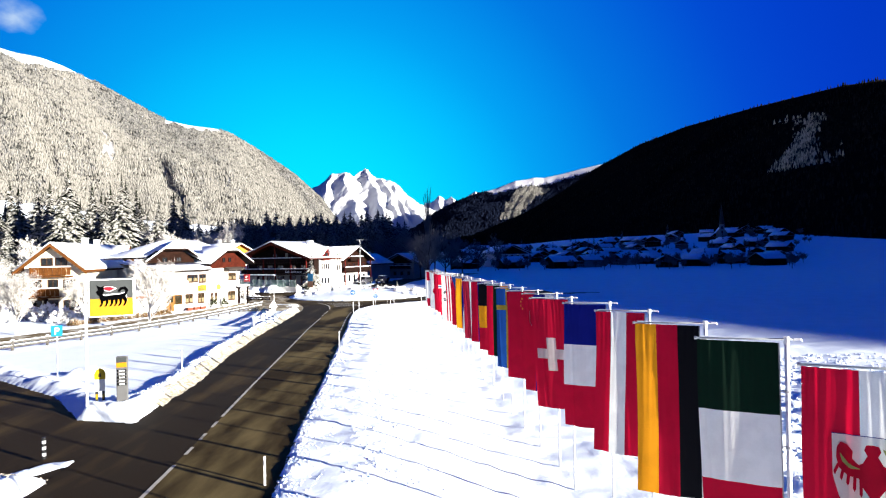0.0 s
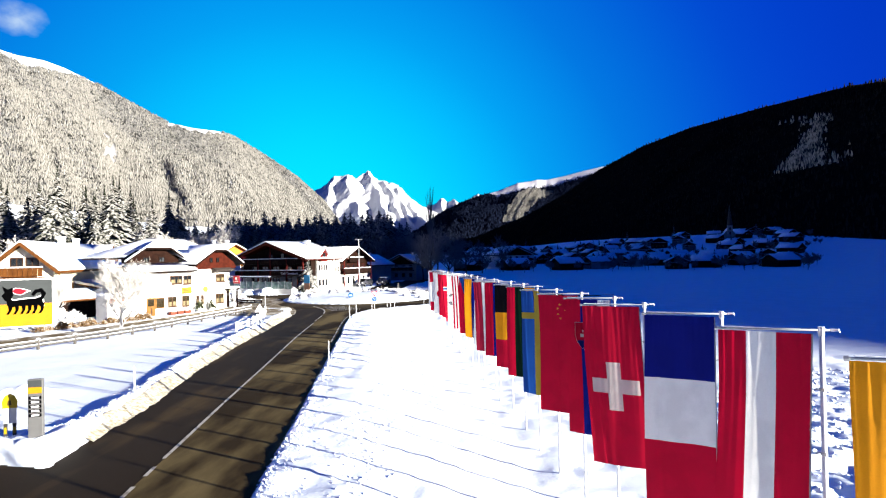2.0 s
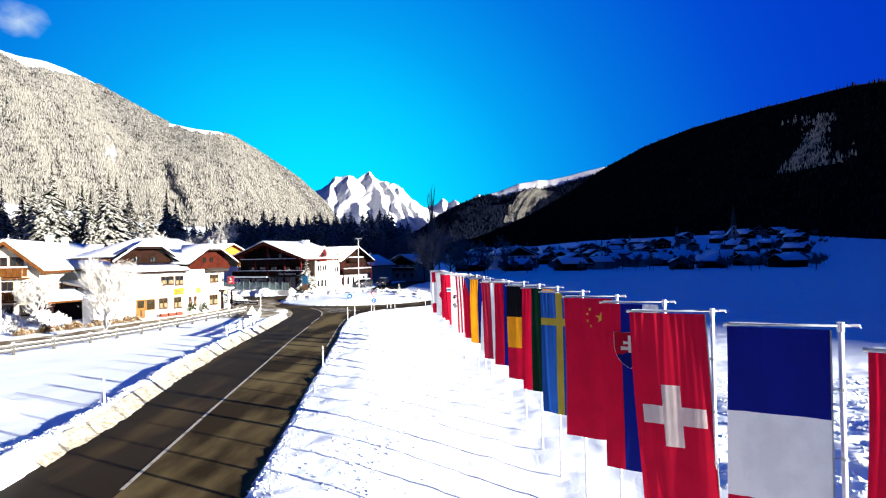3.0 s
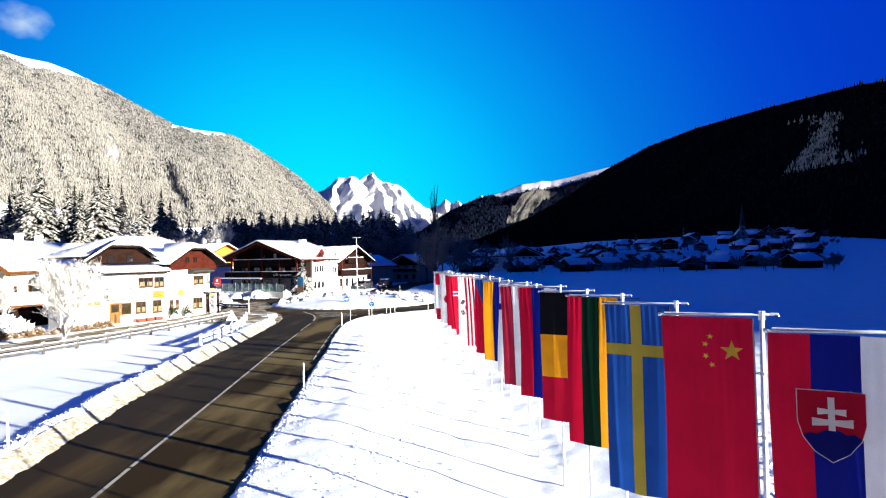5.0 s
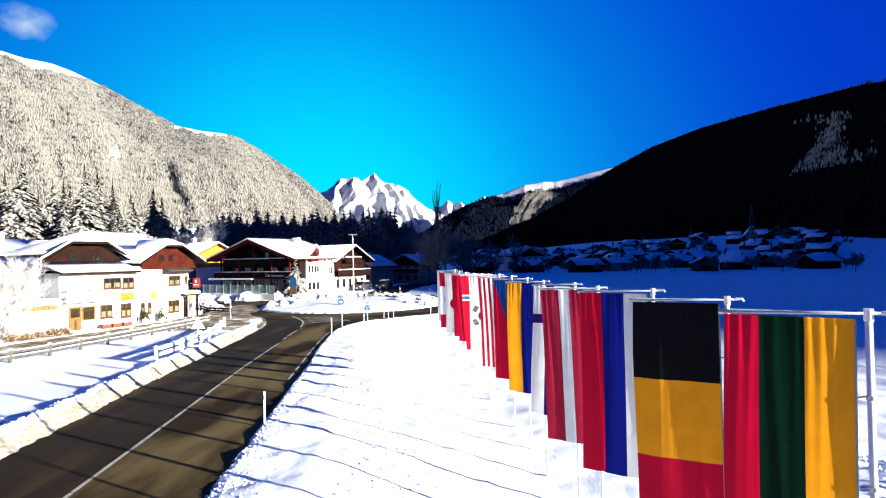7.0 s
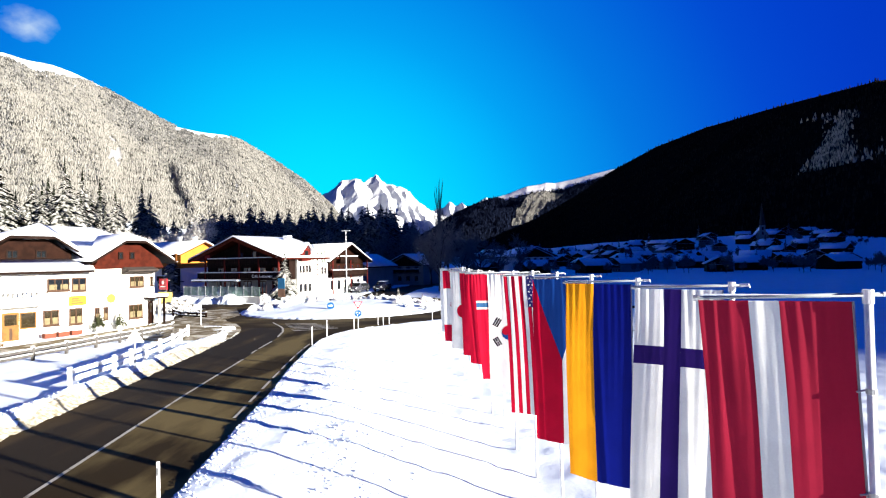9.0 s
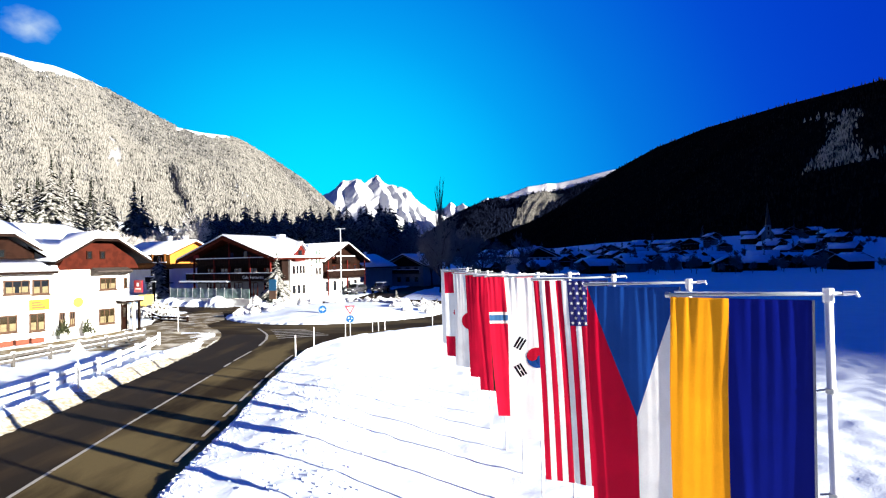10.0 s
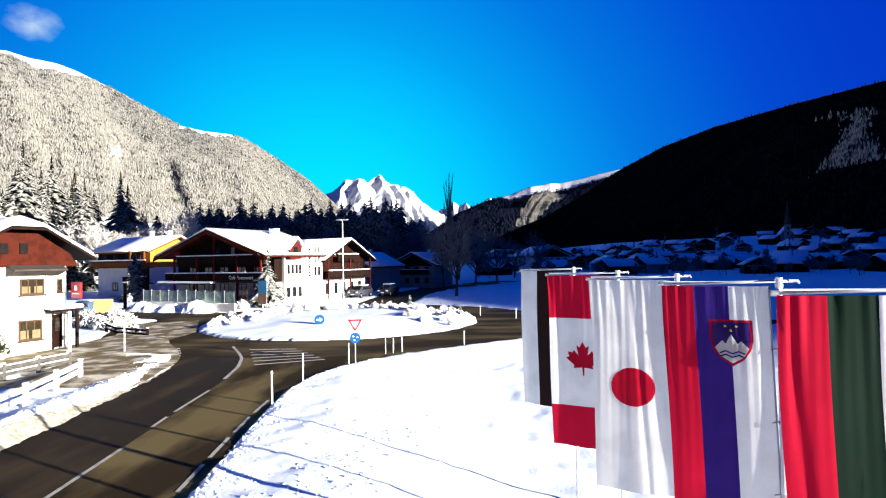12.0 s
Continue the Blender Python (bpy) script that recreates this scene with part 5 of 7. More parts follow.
part("canopy_post", bx(0.40, 0.54, 7.75, 7.89, 0, 2.28), WOOD_DARK, cafe)
part("canopy_post", bx(0.30, 0.52, 7.30, 7.46, 0, 2.28), PLASTER, cafe)
part("downpipe", tb((0.06, 6.3, 0.1), (0.06, 6.3, 4.9), 0.04, n=8), GALV, cafe)
part("awning", prism(bmesh.new(), [(-0.0, 4.45), (1.0, 4.75), (1.0, 4.85), (-0.0, 5.15)], 4.2, 7.0, "y"), ROOF_TILE, cafe)
bal = part("balcony", bx(0.0, 1.1, -5.2, -2.2, 2.45, 2.65), PLASTER, cafe)
part("parapet", bx(0.95, 1.1, -5.2, -2.2, 2.653, 3.05), PLASTER, bal)
for i in range(10):
    part("baluster", bx(1.0, 1.05, -5.1 + 0.3 * i, -5.0 + 0.3 * i, 3.053, 3.45), WHITE_METAL, bal)
part("handrail", bx(0.97, 1.08, -5.2, -2.2, 3.453, 3.52), WHITE_METAL, bal)
part("rail_snow", bx(0.95, 1.1, -5.2, -2.2, 3.523, 3.62, bevel=0.03), SNOW_ROOF, bal)
part("terrace", bx(-1.6, 0.2, -9.0, -5.3, 0, 2.5), PLASTER, cafe, "white garden terrace wall")
AWNING = plain("orange_awning", (0.42, 0.11, 0.03), 0.8)
for k in range(9):
    part("awning_flap", bx(0.27, 0.31, -8.7 + 0.36 * k, -8.37 + 0.36 * k, 1.95 + 0.03 * (k % 2), 2.35), AWNING, cafe)
part("awning_snow", bx(0.21, 0.75, -8.8, -5.4, 2.36, 2.55, bevel=0.05), SNOW_ROOF, cafe)
part("terrace_snow", bx(-1.65, 0.25, -9.05, -5.25, 2.503, 2.85, bevel=0.08), SNOW_ROOF, cafe)

# chalet with a broad gable
CREAM_WALL = mat("cream_plaster", (0.78, 0.72, 0.55), 0.9, vary=0.08, scale=1.0, fine=25, bump=0.25)
chalet = thing("chalet", pose(-45.4, 65.7, 0.0, 0, 0, 14), "cream chalet with an orange-brown gable, wooden balcony and snowy roof", "house")
part("wall", gable_walls(bmesh.new(), -2.9, 2.9, 0, 24, 0, 5.75, 8.15, "y"), CREAM_WALL, chalet)
roof(chalet, -2.9, 2.9, 0, 24, 5.75, 8.25, 0.8, "y", WOOD_ORANGE)
for x in (-0.6, 0.85):
    window(chalet, x, 0, 5.85, 1.25, 0.95, "-y", pane=GLASS)
for x, w in ((-1.7, 1.1), (0.0, 1.1), (1.7, 1.3)):
    window(chalet, x, 0, 3.0, w, 1.3, "-y", pane=GLASS)
    window(chalet, x, 0, 0.7, w, 1.2, "-y", pane=GLASS)
balcony(chalet, -2.1, 2.1, 0, 4.7, 0.75, WOOD_ORANGE, h=1.0)
balcony(chalet, -2.8, 0.9, 0, 2.3, 0.75, WOOD_ORANGE)
for k in (-1, 1):
    part("bargeboard", prism(bmesh.new(), [(0, 8.42), (0, 8.08), (k * 3.75, 4.83), (k * 3.75, 5.17)], -0.90, -0.803, "y"), WOOD_ORANGE, chalet)
part("dormer", prism(bmesh.new(), [(17.2, 5.9), (20.4, 5.9), (20.4, 6.6), (18.8, 8.2), (17.2, 6.6)], 0.4, 2.7, "x"), WOOD_ORANGE, chalet)
roof(chalet, 0.3, 2.75, 17.2, 20.4, 6.6, 8.25, 0.4, "x", WOOD_ORANGE, 0.2)
window(chalet, 2.7, 18.8, 6.55, 0.85, 0.85, "+x", pane=GLASS)
part("annexe_wall", bx(2.903, 5.0, 13.5, 22.5, 0, 5.25), CREAM_WALL, chalet)
part("annexe_roof", prism(bmesh.new(), [(2.2, 5.90), (5.5, 5.30), (5.5, 5.45), (2.2, 6.05)], 12.8, 23.2, "y"), WOOD_ORANGE, chalet)
part("annexe_snow", prism(bmesh.new(), [(2.2, 6.054), (5.52, 5.454), (5.52, 5.70), (2.2, 6.35)], 12.75, 23.25, "y"), SNOW_ROOF, chalet)
for y in (2.0, 5.0, 9.5):
    window(chalet, 2.9, y, 2.6, 0.7, 1.3, "+x", pane=GLASS_WARM)
window(chalet, 5.0, 16.0, 3.4, 1.0, 1.2, "+x", pane=GLASS_WARM)
part("downpipe", tb((2.96, 0.4, 0.1), (2.96, 0.4, 5.3), 0.05, n=8), GALV, chalet)
part("lean_to_roof", prism(bmesh.new(), [(2.9, 3.6), (5.9, 2.9), (5.9, 3.05), (2.9, 3.75)], 5.5, 11.0, "y"), WOOD_ORANGE, chalet)
part("lean_to_snow", prism(bmesh.new(), [(2.9, 3.754), (5.9, 3.054), (5.9, 3.30), (2.9, 4.05)], 5.45, 11.05, "y"), SNOW_ROOF, chalet)
for y in (5.8, 10.7):
    part("post", bx(5.5, 5.7, y - 0.1, y + 0.1, 0, 2.95), WOOD_ORANGE, chalet)
chimney(chalet, 0.7, 8, 7.6, 9.1)
chimney(chalet, 0.5, 13, 7.6, 9.0)

# hotel with a wide dark gable
hotel = thing("hotel", spot(87.4, -77.6, 0.2), "large dark wooden hotel with balconies, white base and snowy roof", "hotel")
CREAM = mat("cream_blind", (0.40, 0.36, 0.28), 0.9, vary=0.2)
# white base drawn in the darker grey that paints the balconies' shade
part("wall", bx(-9.8, 7.1, 0.0, 8.4, 0, 2.6), PLASTER_SHADE, hotel)
part("upper_wall", gable_walls(bmesh.new(), -9.8, 7.1, 0.003, 8.4, 2.603, 6.0, 8.7, "y"), WOOD_DARK, hotel)
roof(hotel, -9.8, 7.1, -1.4, 8.8, 6.0, 8.85, 1.3, "y", WOOD_RED)
for s in (-1, 1):
    part("bargeboard", prism(bmesh.new(), [(-1.35, 8.80), (-1.35, 8.52), (-1.35 + s * 9.7, 5.24), (-1.35 + s * 9.7, 5.52)], -2.76, -2.703, "y"), WOOD_RED, hotel)
for z, x0, x1 in ((2.75, -10.4, 7.0), (4.9, -8.2, 6.4)):
    balcony(hotel, x0, x1, 0.0, z, 1.5, WOOD_DARK)
for x in (-6.8, -4.0, -1.2, 1.8, 4.6):
    window(hotel, x, 0.0, 3.0, 1.5, 1.5, "-y", WOOD_RED, GLASS)
    window(hotel, x, 0.0, 0.5, 1.6, 1.9, "-y", WOOD_RED, GLASS)
for x, z in ((-6.45, 3.1), (-1.6, 3.1), (2.2, 3.1), (5.0, 3.1), (0.35, 5.65)):
    part("blind", bx(x - 0.3, x + 0.3, -0.085, -0.053, z + 0.1, z + 1.2), CREAM, hotel)
for x in (-2.6, 0.3):
    window(hotel, x, 0.0, 5.6, 1.2, 1.2, "-y", WOOD_RED, GLASS)
for x in (-8.6, -4.4, -1.35, 2.6, 6.4):
    part("post", bx(x - 0.11, x + 0.11, -1.57, -1.35, 0, 6.2 if abs(x + 1.35) > 3 else 8.2), WOOD_POST, hotel)
part("balcony_sign", bx(-8.5, -7.4, -1.66, -1.6, 6.0, 6.5), plain("red_board", (0.16, 0.006, 0.012)), hotel)
part("canopy", bx(-10.8, -1.0, -2.3, -1.6, 2.35, 2.5), WOOD_DARK, hotel)
part("canopy_snow", bx(-10.85, -0.95, -2.35, -1.6, 2.503, 2.72, bevel=0.05), SNOW_ROOF, hotel)
# white side front with a red dormer and a narrow stair tower
part("side_wall", bx(7.103, 7.45, 1.3, 8.3, 0, 5.85), PLASTER, hotel)
for y in (2.0, 2.7, 3.4, 4.05):
    window(hotel, 7.45, y, 3.5, 0.42, 1.15, "+x", WOOD_DARK, GLASS, cols=1)
for y in (2.0, 3.0, 4.0):
    window(hotel, 7.45, y, 0.7, 0.6, 1.2, "+x", WOOD_DARK, GLASS, cols=1)
dormer = part("dormer", prism(bmesh.new(), [(1.5, 5.3), (3.5, 5.3), (3.5, 6.75), (2.5, 7.75), (1.5, 6.75)], 4.6, 8.2, "x"), WOOD_POST, hotel, "small red wooden dormer")
part("dormer_window", bx(8.203, 8.23, 2.15, 2.85, 5.9, 6.8), GLASS, dormer)
part("dormer_roof", prism(bmesh.new(), [(1.0, 6.35), (2.5, 7.80), (4.0, 6.35), (4.0, 6.62), (2.5, 8.1), (1.0, 6.62)], 3.6, 8.6, "x"), SNOW_ROOF, dormer)
tower = part("stair_tower", bx(6.2, 8.05, 4.5, 7.5, 0, 7.3), PLASTER, hotel, "white stair tower")
part("tower_roof", prism(bmesh.new(), [(4.2, 7.303), (7.8, 7.303), (7.8, 7.5), (4.2, 7.62)], 5.6, 8.25, "x"), SNOW_ROOF, tower)
for i in range(10):
    part("sign_bar", bx(8.053, 8.09, 4.88 + 0.04 * (i % 2), 5.34 - 0.06 * (i % 3), 3.1 + 0.36 * i, 3.34 + 0.36 * i), WOOD_DARK, tower)
for y in (6.2, 6.9):
    window(hotel, 8.05, y, 4.9, 0.34, 2.0, "+x", WOOD_DARK, GLASS_GREEN, cols=1)
    window(hotel, 8.05, y, 3.2, 0.40, 1.1, "+x", WOOD_DARK, GLASS, cols=1)
chimney(hotel, 0.9, 6.5, 7.8, 9.2, 0.9)
wing = thing("hotel_wing", spot(95.6, -80, 0.2), "hotel wing with brown gable, white base and snowy roof", "hotel")
part("wall", bx(0, 9.6, 0, 10, 0, 2.7), PLASTER, wing)
part("upper_wall", gable_walls(bmesh.new(), 0, 9.6, 0.003, 10, 2.703, 5.3, 7.7, "x"), WOOD_BROWN, wing)
roof(wing, -4, 10.2, 0, 10, 5.3, 7.75, 0.9, "x")
balcony(wing, 0.2, 9.6, 9.6, 2.75, 1.2, WOOD_DARK, "+x")
balcony(wing, 2.6, 7.4, 9.6, 5.1, 0.9, WOOD_DARK, "+x", 0.8)
for y in (1.4, 3.2, 5.0, 6.8, 8.6):
    window(wing, 9.6, y, 3.3, 0.8, 1.3, "+x", WOOD_RED, GLASS)
    window(wing, 9.6, y, 0.6, 0.7, 1.5, "+x", WOOD_DARK, GLASS, cols=1)
for y in (0.3, 5.0, 9.7):
    part("post", bx(10.65, 10.8, y - 0.08, y + 0.08, 0, 5.3), WOOD_POST, wing)

orange = thing("orange_house", spot(92, -103, 0.3), "orange and white house with wooden balconies and snowy roof", "house")
part("wall", bx(-9.4, 3.4, 0, 9, 0, 4.4), PLASTER, orange)
part("upper_wall", gable_walls(bmesh.new(), -9.4, 3.4, 0, 9, 4.403, 7.0, 8.9, "x"), PLASTER_OR, orange)
part("timber_front", bx(-9.2, 2.0, -0.12, -0.003, 4.5, 6.95), WOOD_DARK, orange)
# no hollow here: a dark slab on the wall paints the shaded recess
part("recess_shade", bx(-1.5, 3.2, -0.10, -0.003, 0.1, 4.3), WOOD_DARK, orange)
roof(orange, -9.4, 3.4, 0, 9, 7.0, 8.95, 1.0, "x", WOOD_ORANGE)
balcony(orange, -9.2, 4.2, 0, 4.5, 1.3, WOOD_ORANGE)
balcony(orange, -1.4, 4.2, 0, 2.1, 1.2, WOOD_DARK)
for x in (0.4, 3.6):
    part("post", bx(x - 0.15, x + 0.15, -1.3, -1.0, 4.6, 6.9), WOOD_ORANGE, orange)
for x in (-7.4, -4.6, -1.8, 0.9):
    window(orange, x, -0.12, 4.9, 1.1, 1.5, "-y", WOOD_ORANGE, GLASS)
for x in (-5, -2):
    window(orange, x, 0, 0.8, 1.3, 1.3, "-y", WOOD_DARK, GLASS)
window(orange, 3.4, 4.5, 5.3, 1.2, 1.4, "+x", WOOD_ORANGE, GLASS)
chimney(orange, -3, 4.8, 8.6, 10.0)
chimney(orange, 1, 5.0, 8.6, 9.9)

# ---- trees ----
def conifer_mesh(seed, h, r, tiers, full=0.85):
    """Boughs in whorls: each a drooping wedge with a raised spine."""
    rnd = random.Random(seed)
    V, F = [], []
    for k in range(tiers):
        f = k / (tiers - 1)
        z0 = h * (0.10 + 0.88 * f)
        reach = r * (1 - f) ** full * (1 + 0.25 * math.sin(7 * f + seed)) * rnd.uniform(0.85, 1.1) + 0.12
        n = max(7, int(20 * (1 - 0.5 * f)))
        for i in range(n):
            a = 2 * math.pi * (i + rnd.random() * 0.7) / n + k
            l = reach * rnd.uniform(0.45, 1.2)
            z = z0 + h / tiers * rnd.uniform(-1.0, 1.0)
            w = l * rnd.uniform(0.20, 0.32)
            c, s = math.cos(a), math.sin(a)
            dr = l * rnd.uniform(0.30, 0.55)
            pts = [(0.0, 0, 0.12 * l), (0.5 * l, w, -0.42 * dr), (0.55 * l, 0, 0.02 * l - 0.2 * dr), (0.5 * l, -w, -0.42 * dr), (l, w * 0.25, -dr), (l * 1.04, -w * 0.2, -dr * 0.95)]
            b = len(V)
            V += [(x * c - y * s, x * s + y * c, z + q) for x, y, q in pts]
            F += [(b, b + 2, b + 1), (b, b + 3, b + 2), (b + 1, b + 2, b + 4), (b + 2, b + 5, b + 4), (b + 2, b + 3, b + 5)]
    b = len(V)
    V += [(0.25, 0, h * 0.9), (-0.15, 0.2, h * 0.9), (-0.15, -0.2, h * 0.9), (0, 0, h * 1.03)]
    F += [(b, b + 1, b + 3), (b + 1, b + 2, b + 3), (b + 2, b, b + 3)]
    return np.array(V), np.array(F)


def conifer(seed, h, r, tiers, needles, label, group, full=0.85):
    ob = thing("conifer", Matrix.Identity(4), label, "tree", group)
    part("trunk", tb((0, 0, -1.0), (0, 0, h * 0.95), h * 0.016, 0.02, n=7), BARK, ob)
    v, f = conifer_mesh(seed, h, r, tiers, full)
    raw("crown", v, f, needles, parent=ob)
    return ob


def branches(seed, h, spread, levels, kids, shrink=0.62, up=0.35, trunk=0.35, thin=0.012):
    """A bare crown: limbs that fork again and again, thick ones as tubes and twigs as slivers."""
    rnd = random.Random(seed)
    limbs = []

    def grow(p, d, l, r, lev):
        q = p + d * l
        limbs.append((p, q, r, max(r * 0.55, thin * 0.5), lev))
        if lev == levels:
            return
        for i in range(kids[lev] if lev < len(kids) else kids[-1]):
            t = rnd.uniform(0.35, 1.0) if lev else rnd.uniform(trunk, 1.0)
            out = Vector((rnd.uniform(-1, 1), rnd.uniform(-1, 1), rnd.uniform(-0.2, 0.9)))
            nd = (d * (1 - spread) + out.normalized() * spread + Vector((0, 0, up * 0.3))).normalized()
            grow(p.lerp(q, t), nd, l * shrink * rnd.uniform(0.7, 1.15), max(r * 0.5, thin * 0.6), lev + 1)

    grow(Vector((0, 0, -0.3)), Vector((rnd.uniform(-0.05, 0.05), rnd.uniform(-0.05, 0.05), 1)).normalized(), h * 0.55, h * 0.022, 0)
    return limbs


def bare_tree(seed, h, spread, levels, kids, twig_mat, label, group, name="bare_tree", **k):
    ob = thing(name, Matrix.Identity(4), label, "tree", group)
    limbs = branches(seed, h, spread, levels, kids, **k)
    bm = bmesh.new()
    for p, q, r0, r1, lev in limbs:
        if lev <= 1:
            tube(bm, p, q, r0, r1, 6, caps=False)
    part("trunk", bm, BARK if twig_mat is not HOAR else HOAR, ob)
    V, F = [], []
    for p, q, r0, r1, lev in limbs:
        if lev > 1:
            d = (q - p).normalized()
            u = d.orthogonal().normalized()
            w = d.cross(u)
            b = len(V)
            V += [p + u * r0 * 1.3, p + (w - u) * r0, p - (w + u) * r0, q]
            F += [(b, b + 1, b + 3), (b + 1, b + 2, b + 3), (b + 2, b, b + 3)]
    raw("crown", np.array(V), np.array(F), twig_mat, parent=ob)
    return ob


def plant(source, spots, scales, fix=0.0):
    """Copies of a tree, the source itself at the first spot."""
    for i, ((x, y), s) in enumerate(zip(spots, scales)):
        z = float(ground_z(np.array([x]), np.array([y]))[0]) + fix
        m = pose(x, y, z, 0, 0, (i * 137.5) % 360) @ Matrix.Diagonal((s, s, s * (1 + 0.12 * math.sin(i * 2.3)), 1))
        if i == 0:
            source.matrix_basis = m
        else:
            copy_thing(source, m)


def strewn(seed, n, x0, x1, y0, y1, apart):
    rnd = random.Random(seed)
    out = []
    for _ in range(n * 60):
        if len(out) == n:
            break
        p = (rnd.uniform(x0, x1), rnd.uniform(y0, y1))
        if all((p[0] - q[0]) ** 2 + (p[1] - q[1]) ** 2 > apart * apart for q in out):
            out.append(p)
    return out


rnd = random.Random(11)
WOOD_L = "snowy spruce in shade-darkened colours, standing in the shaded wood"
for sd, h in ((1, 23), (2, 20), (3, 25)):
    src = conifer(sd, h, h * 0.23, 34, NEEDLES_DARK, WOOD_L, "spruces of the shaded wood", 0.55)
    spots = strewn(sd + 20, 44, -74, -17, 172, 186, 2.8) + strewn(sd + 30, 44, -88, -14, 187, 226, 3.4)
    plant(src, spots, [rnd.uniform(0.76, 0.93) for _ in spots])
SUN_L = "tall spruce loaded with fresh snow in the sun"
for sd, h in ((4, 20), (5, 17), (6, 15)):
    src = conifer(sd, h, h * 0.22, 40, NEEDLES, SUN_L, "sunlit snowy spruces")
    spots = strewn(sd + 40, 26, -172, -76, 136, 182, 5.5)
    plant(src, spots, [rnd.uniform(0.85, 1.35) for _ in spots])
src = conifer(9, 21, 5.0, 42, NEEDLES, SUN_L, "sunlit snowy spruces")
plant(src, [(-88, 158), (-101, 156), (-96, 163), (-114, 160), (-83.5, 166), (-78, 172)], [1.05, 0.9, 1.0, 0.9, 0.95, 0.9])

FROST_L = "leafless tree white with hoarfrost, in the sun"
src = bare_tree(21, 9, 0.62, 5, (9, 6, 5, 4, 3), HOAR, FROST_L, "hoarfrost trees", thin=0.05)
spots = strewn(71, 40, -165, -66, 128, 165, 5.0) + strewn(72, 16, -88, -70, 150, 190, 4.5)
tall = [(-66, 152), (-61.5, 156), (-58, 151), (-70, 160), (-73, 168), (-65, 165), (-77, 172), (-76, 150), (-80.5, 155), (-69.5, 148)]
plant(src, spots + tall, [rnd.uniform(0.65, 1.15) for _ in spots] + [rnd.uniform(1.15, 1.5) for _ in tall])
src = bare_tree(22, 6.4, 0.58, 5, (15, 8, 6, 5, 4), HOAR, "small roadside tree white with hoarfrost beside the fence", "hoarfrost trees", thin=0.008, trunk=0.25)
plant(src, [(-27.4, 52.5), (-37.5, 49.5), (-43, 55), (-47, 57.5), (-40, 62.5), (-51, 60)], [1.0, 0.8, 0.9, 1.0, 0.7, 0.85])
DARK_TWIGS = mat("bare_twigs", (0.15, 0.15, 0.155), 0.9, vary=0.3, scale=2, fine=20, bump=0.1)
src = bare_tree(23, 15, 0.60, 5, (9, 6, 5, 4, 3), DARK_TWIGS, "large leafless tree in the shade by the road", "bare trees in the shade", thin=0.05)
plant(src, [(-3.6, 124), (-6, 150), (0.5, 165), (-12, 172), (6, 178), (-3, 190), (-18, 168), (12, 196), (-11, 200), (20, 205), (3, 215), (-20, 186), (-26, 176)], [0.72, 0.9, 1.0, 1.05, 0.95, 1.2, 0.9, 0.9, 1.15, 0.9, 1.1, 1.0, 0.9])
GREY_TWIGS = mat("grey_frosted_twigs", (0.16, 0.15, 0.15), 0.9, vary=0.3, scale=2, fine=20, bump=0.1)


def poplar(seed, h, label):
    """A slim tree of many steep stems, each with upright twigs and air between them."""
    rnd = random.Random(seed)
    ob = thing("poplar", Matrix.Identity(4), label, "tree")
    bm = bmesh.new()
    V, F = [], []
    tube(bm, (0, 0, -0.5), (0, 0, h * 0.40), 0.55, 0.30, 8, caps=False)
    for i in range(18):
        z0 = h * rnd.uniform(0.16, 0.58)
        a, out = i * 2.4, rnd.uniform(0.8, 2.1)
        top = min(h, z0 + h * rnd.uniform(0.24, 0.46))
        p, q = Vector((0, 0, z0)), Vector((math.cos(a) * out, math.sin(a) * out, top))
        if i == 0:
            p, q = Vector((0, 0, h * 0.38)), Vector((0.25, 0, h))
        tube(bm, p, q, 0.16, 0.04, 5, caps=False)
        for k in range(26):
            b0 = p.lerp(q, rnd.uniform(0.12, 1.0))
            side = Vector((rnd.uniform(-1, 1), rnd.uniform(-1, 1), 0)) * 0.55
            tip = b0 + side + Vector((0, 0, rnd.uniform(1.5, 3.6)))
            u = (tip - b0).orthogonal().normalized() * 0.055
            w = (tip - b0).normalized().cross(u)
            n0 = len(V)
            V += [b0 + u, b0 + w - u, b0 - w - u, tip]
            F += [(n0, n0 + 1, n0 + 3), (n0 + 1, n0 + 2, n0 + 3), (n0 + 2, n0, n0 + 3)]
    part("trunk", bm, GREY_TWIGS, ob)
    raw("crown", np.array(V), np.array(F), GREY_TWIGS, parent=ob)
    return ob


plant(poplar(24, 29.5, "tall slim leafless poplar standing against the sky"), [(-5.6, 211)], [1.0])


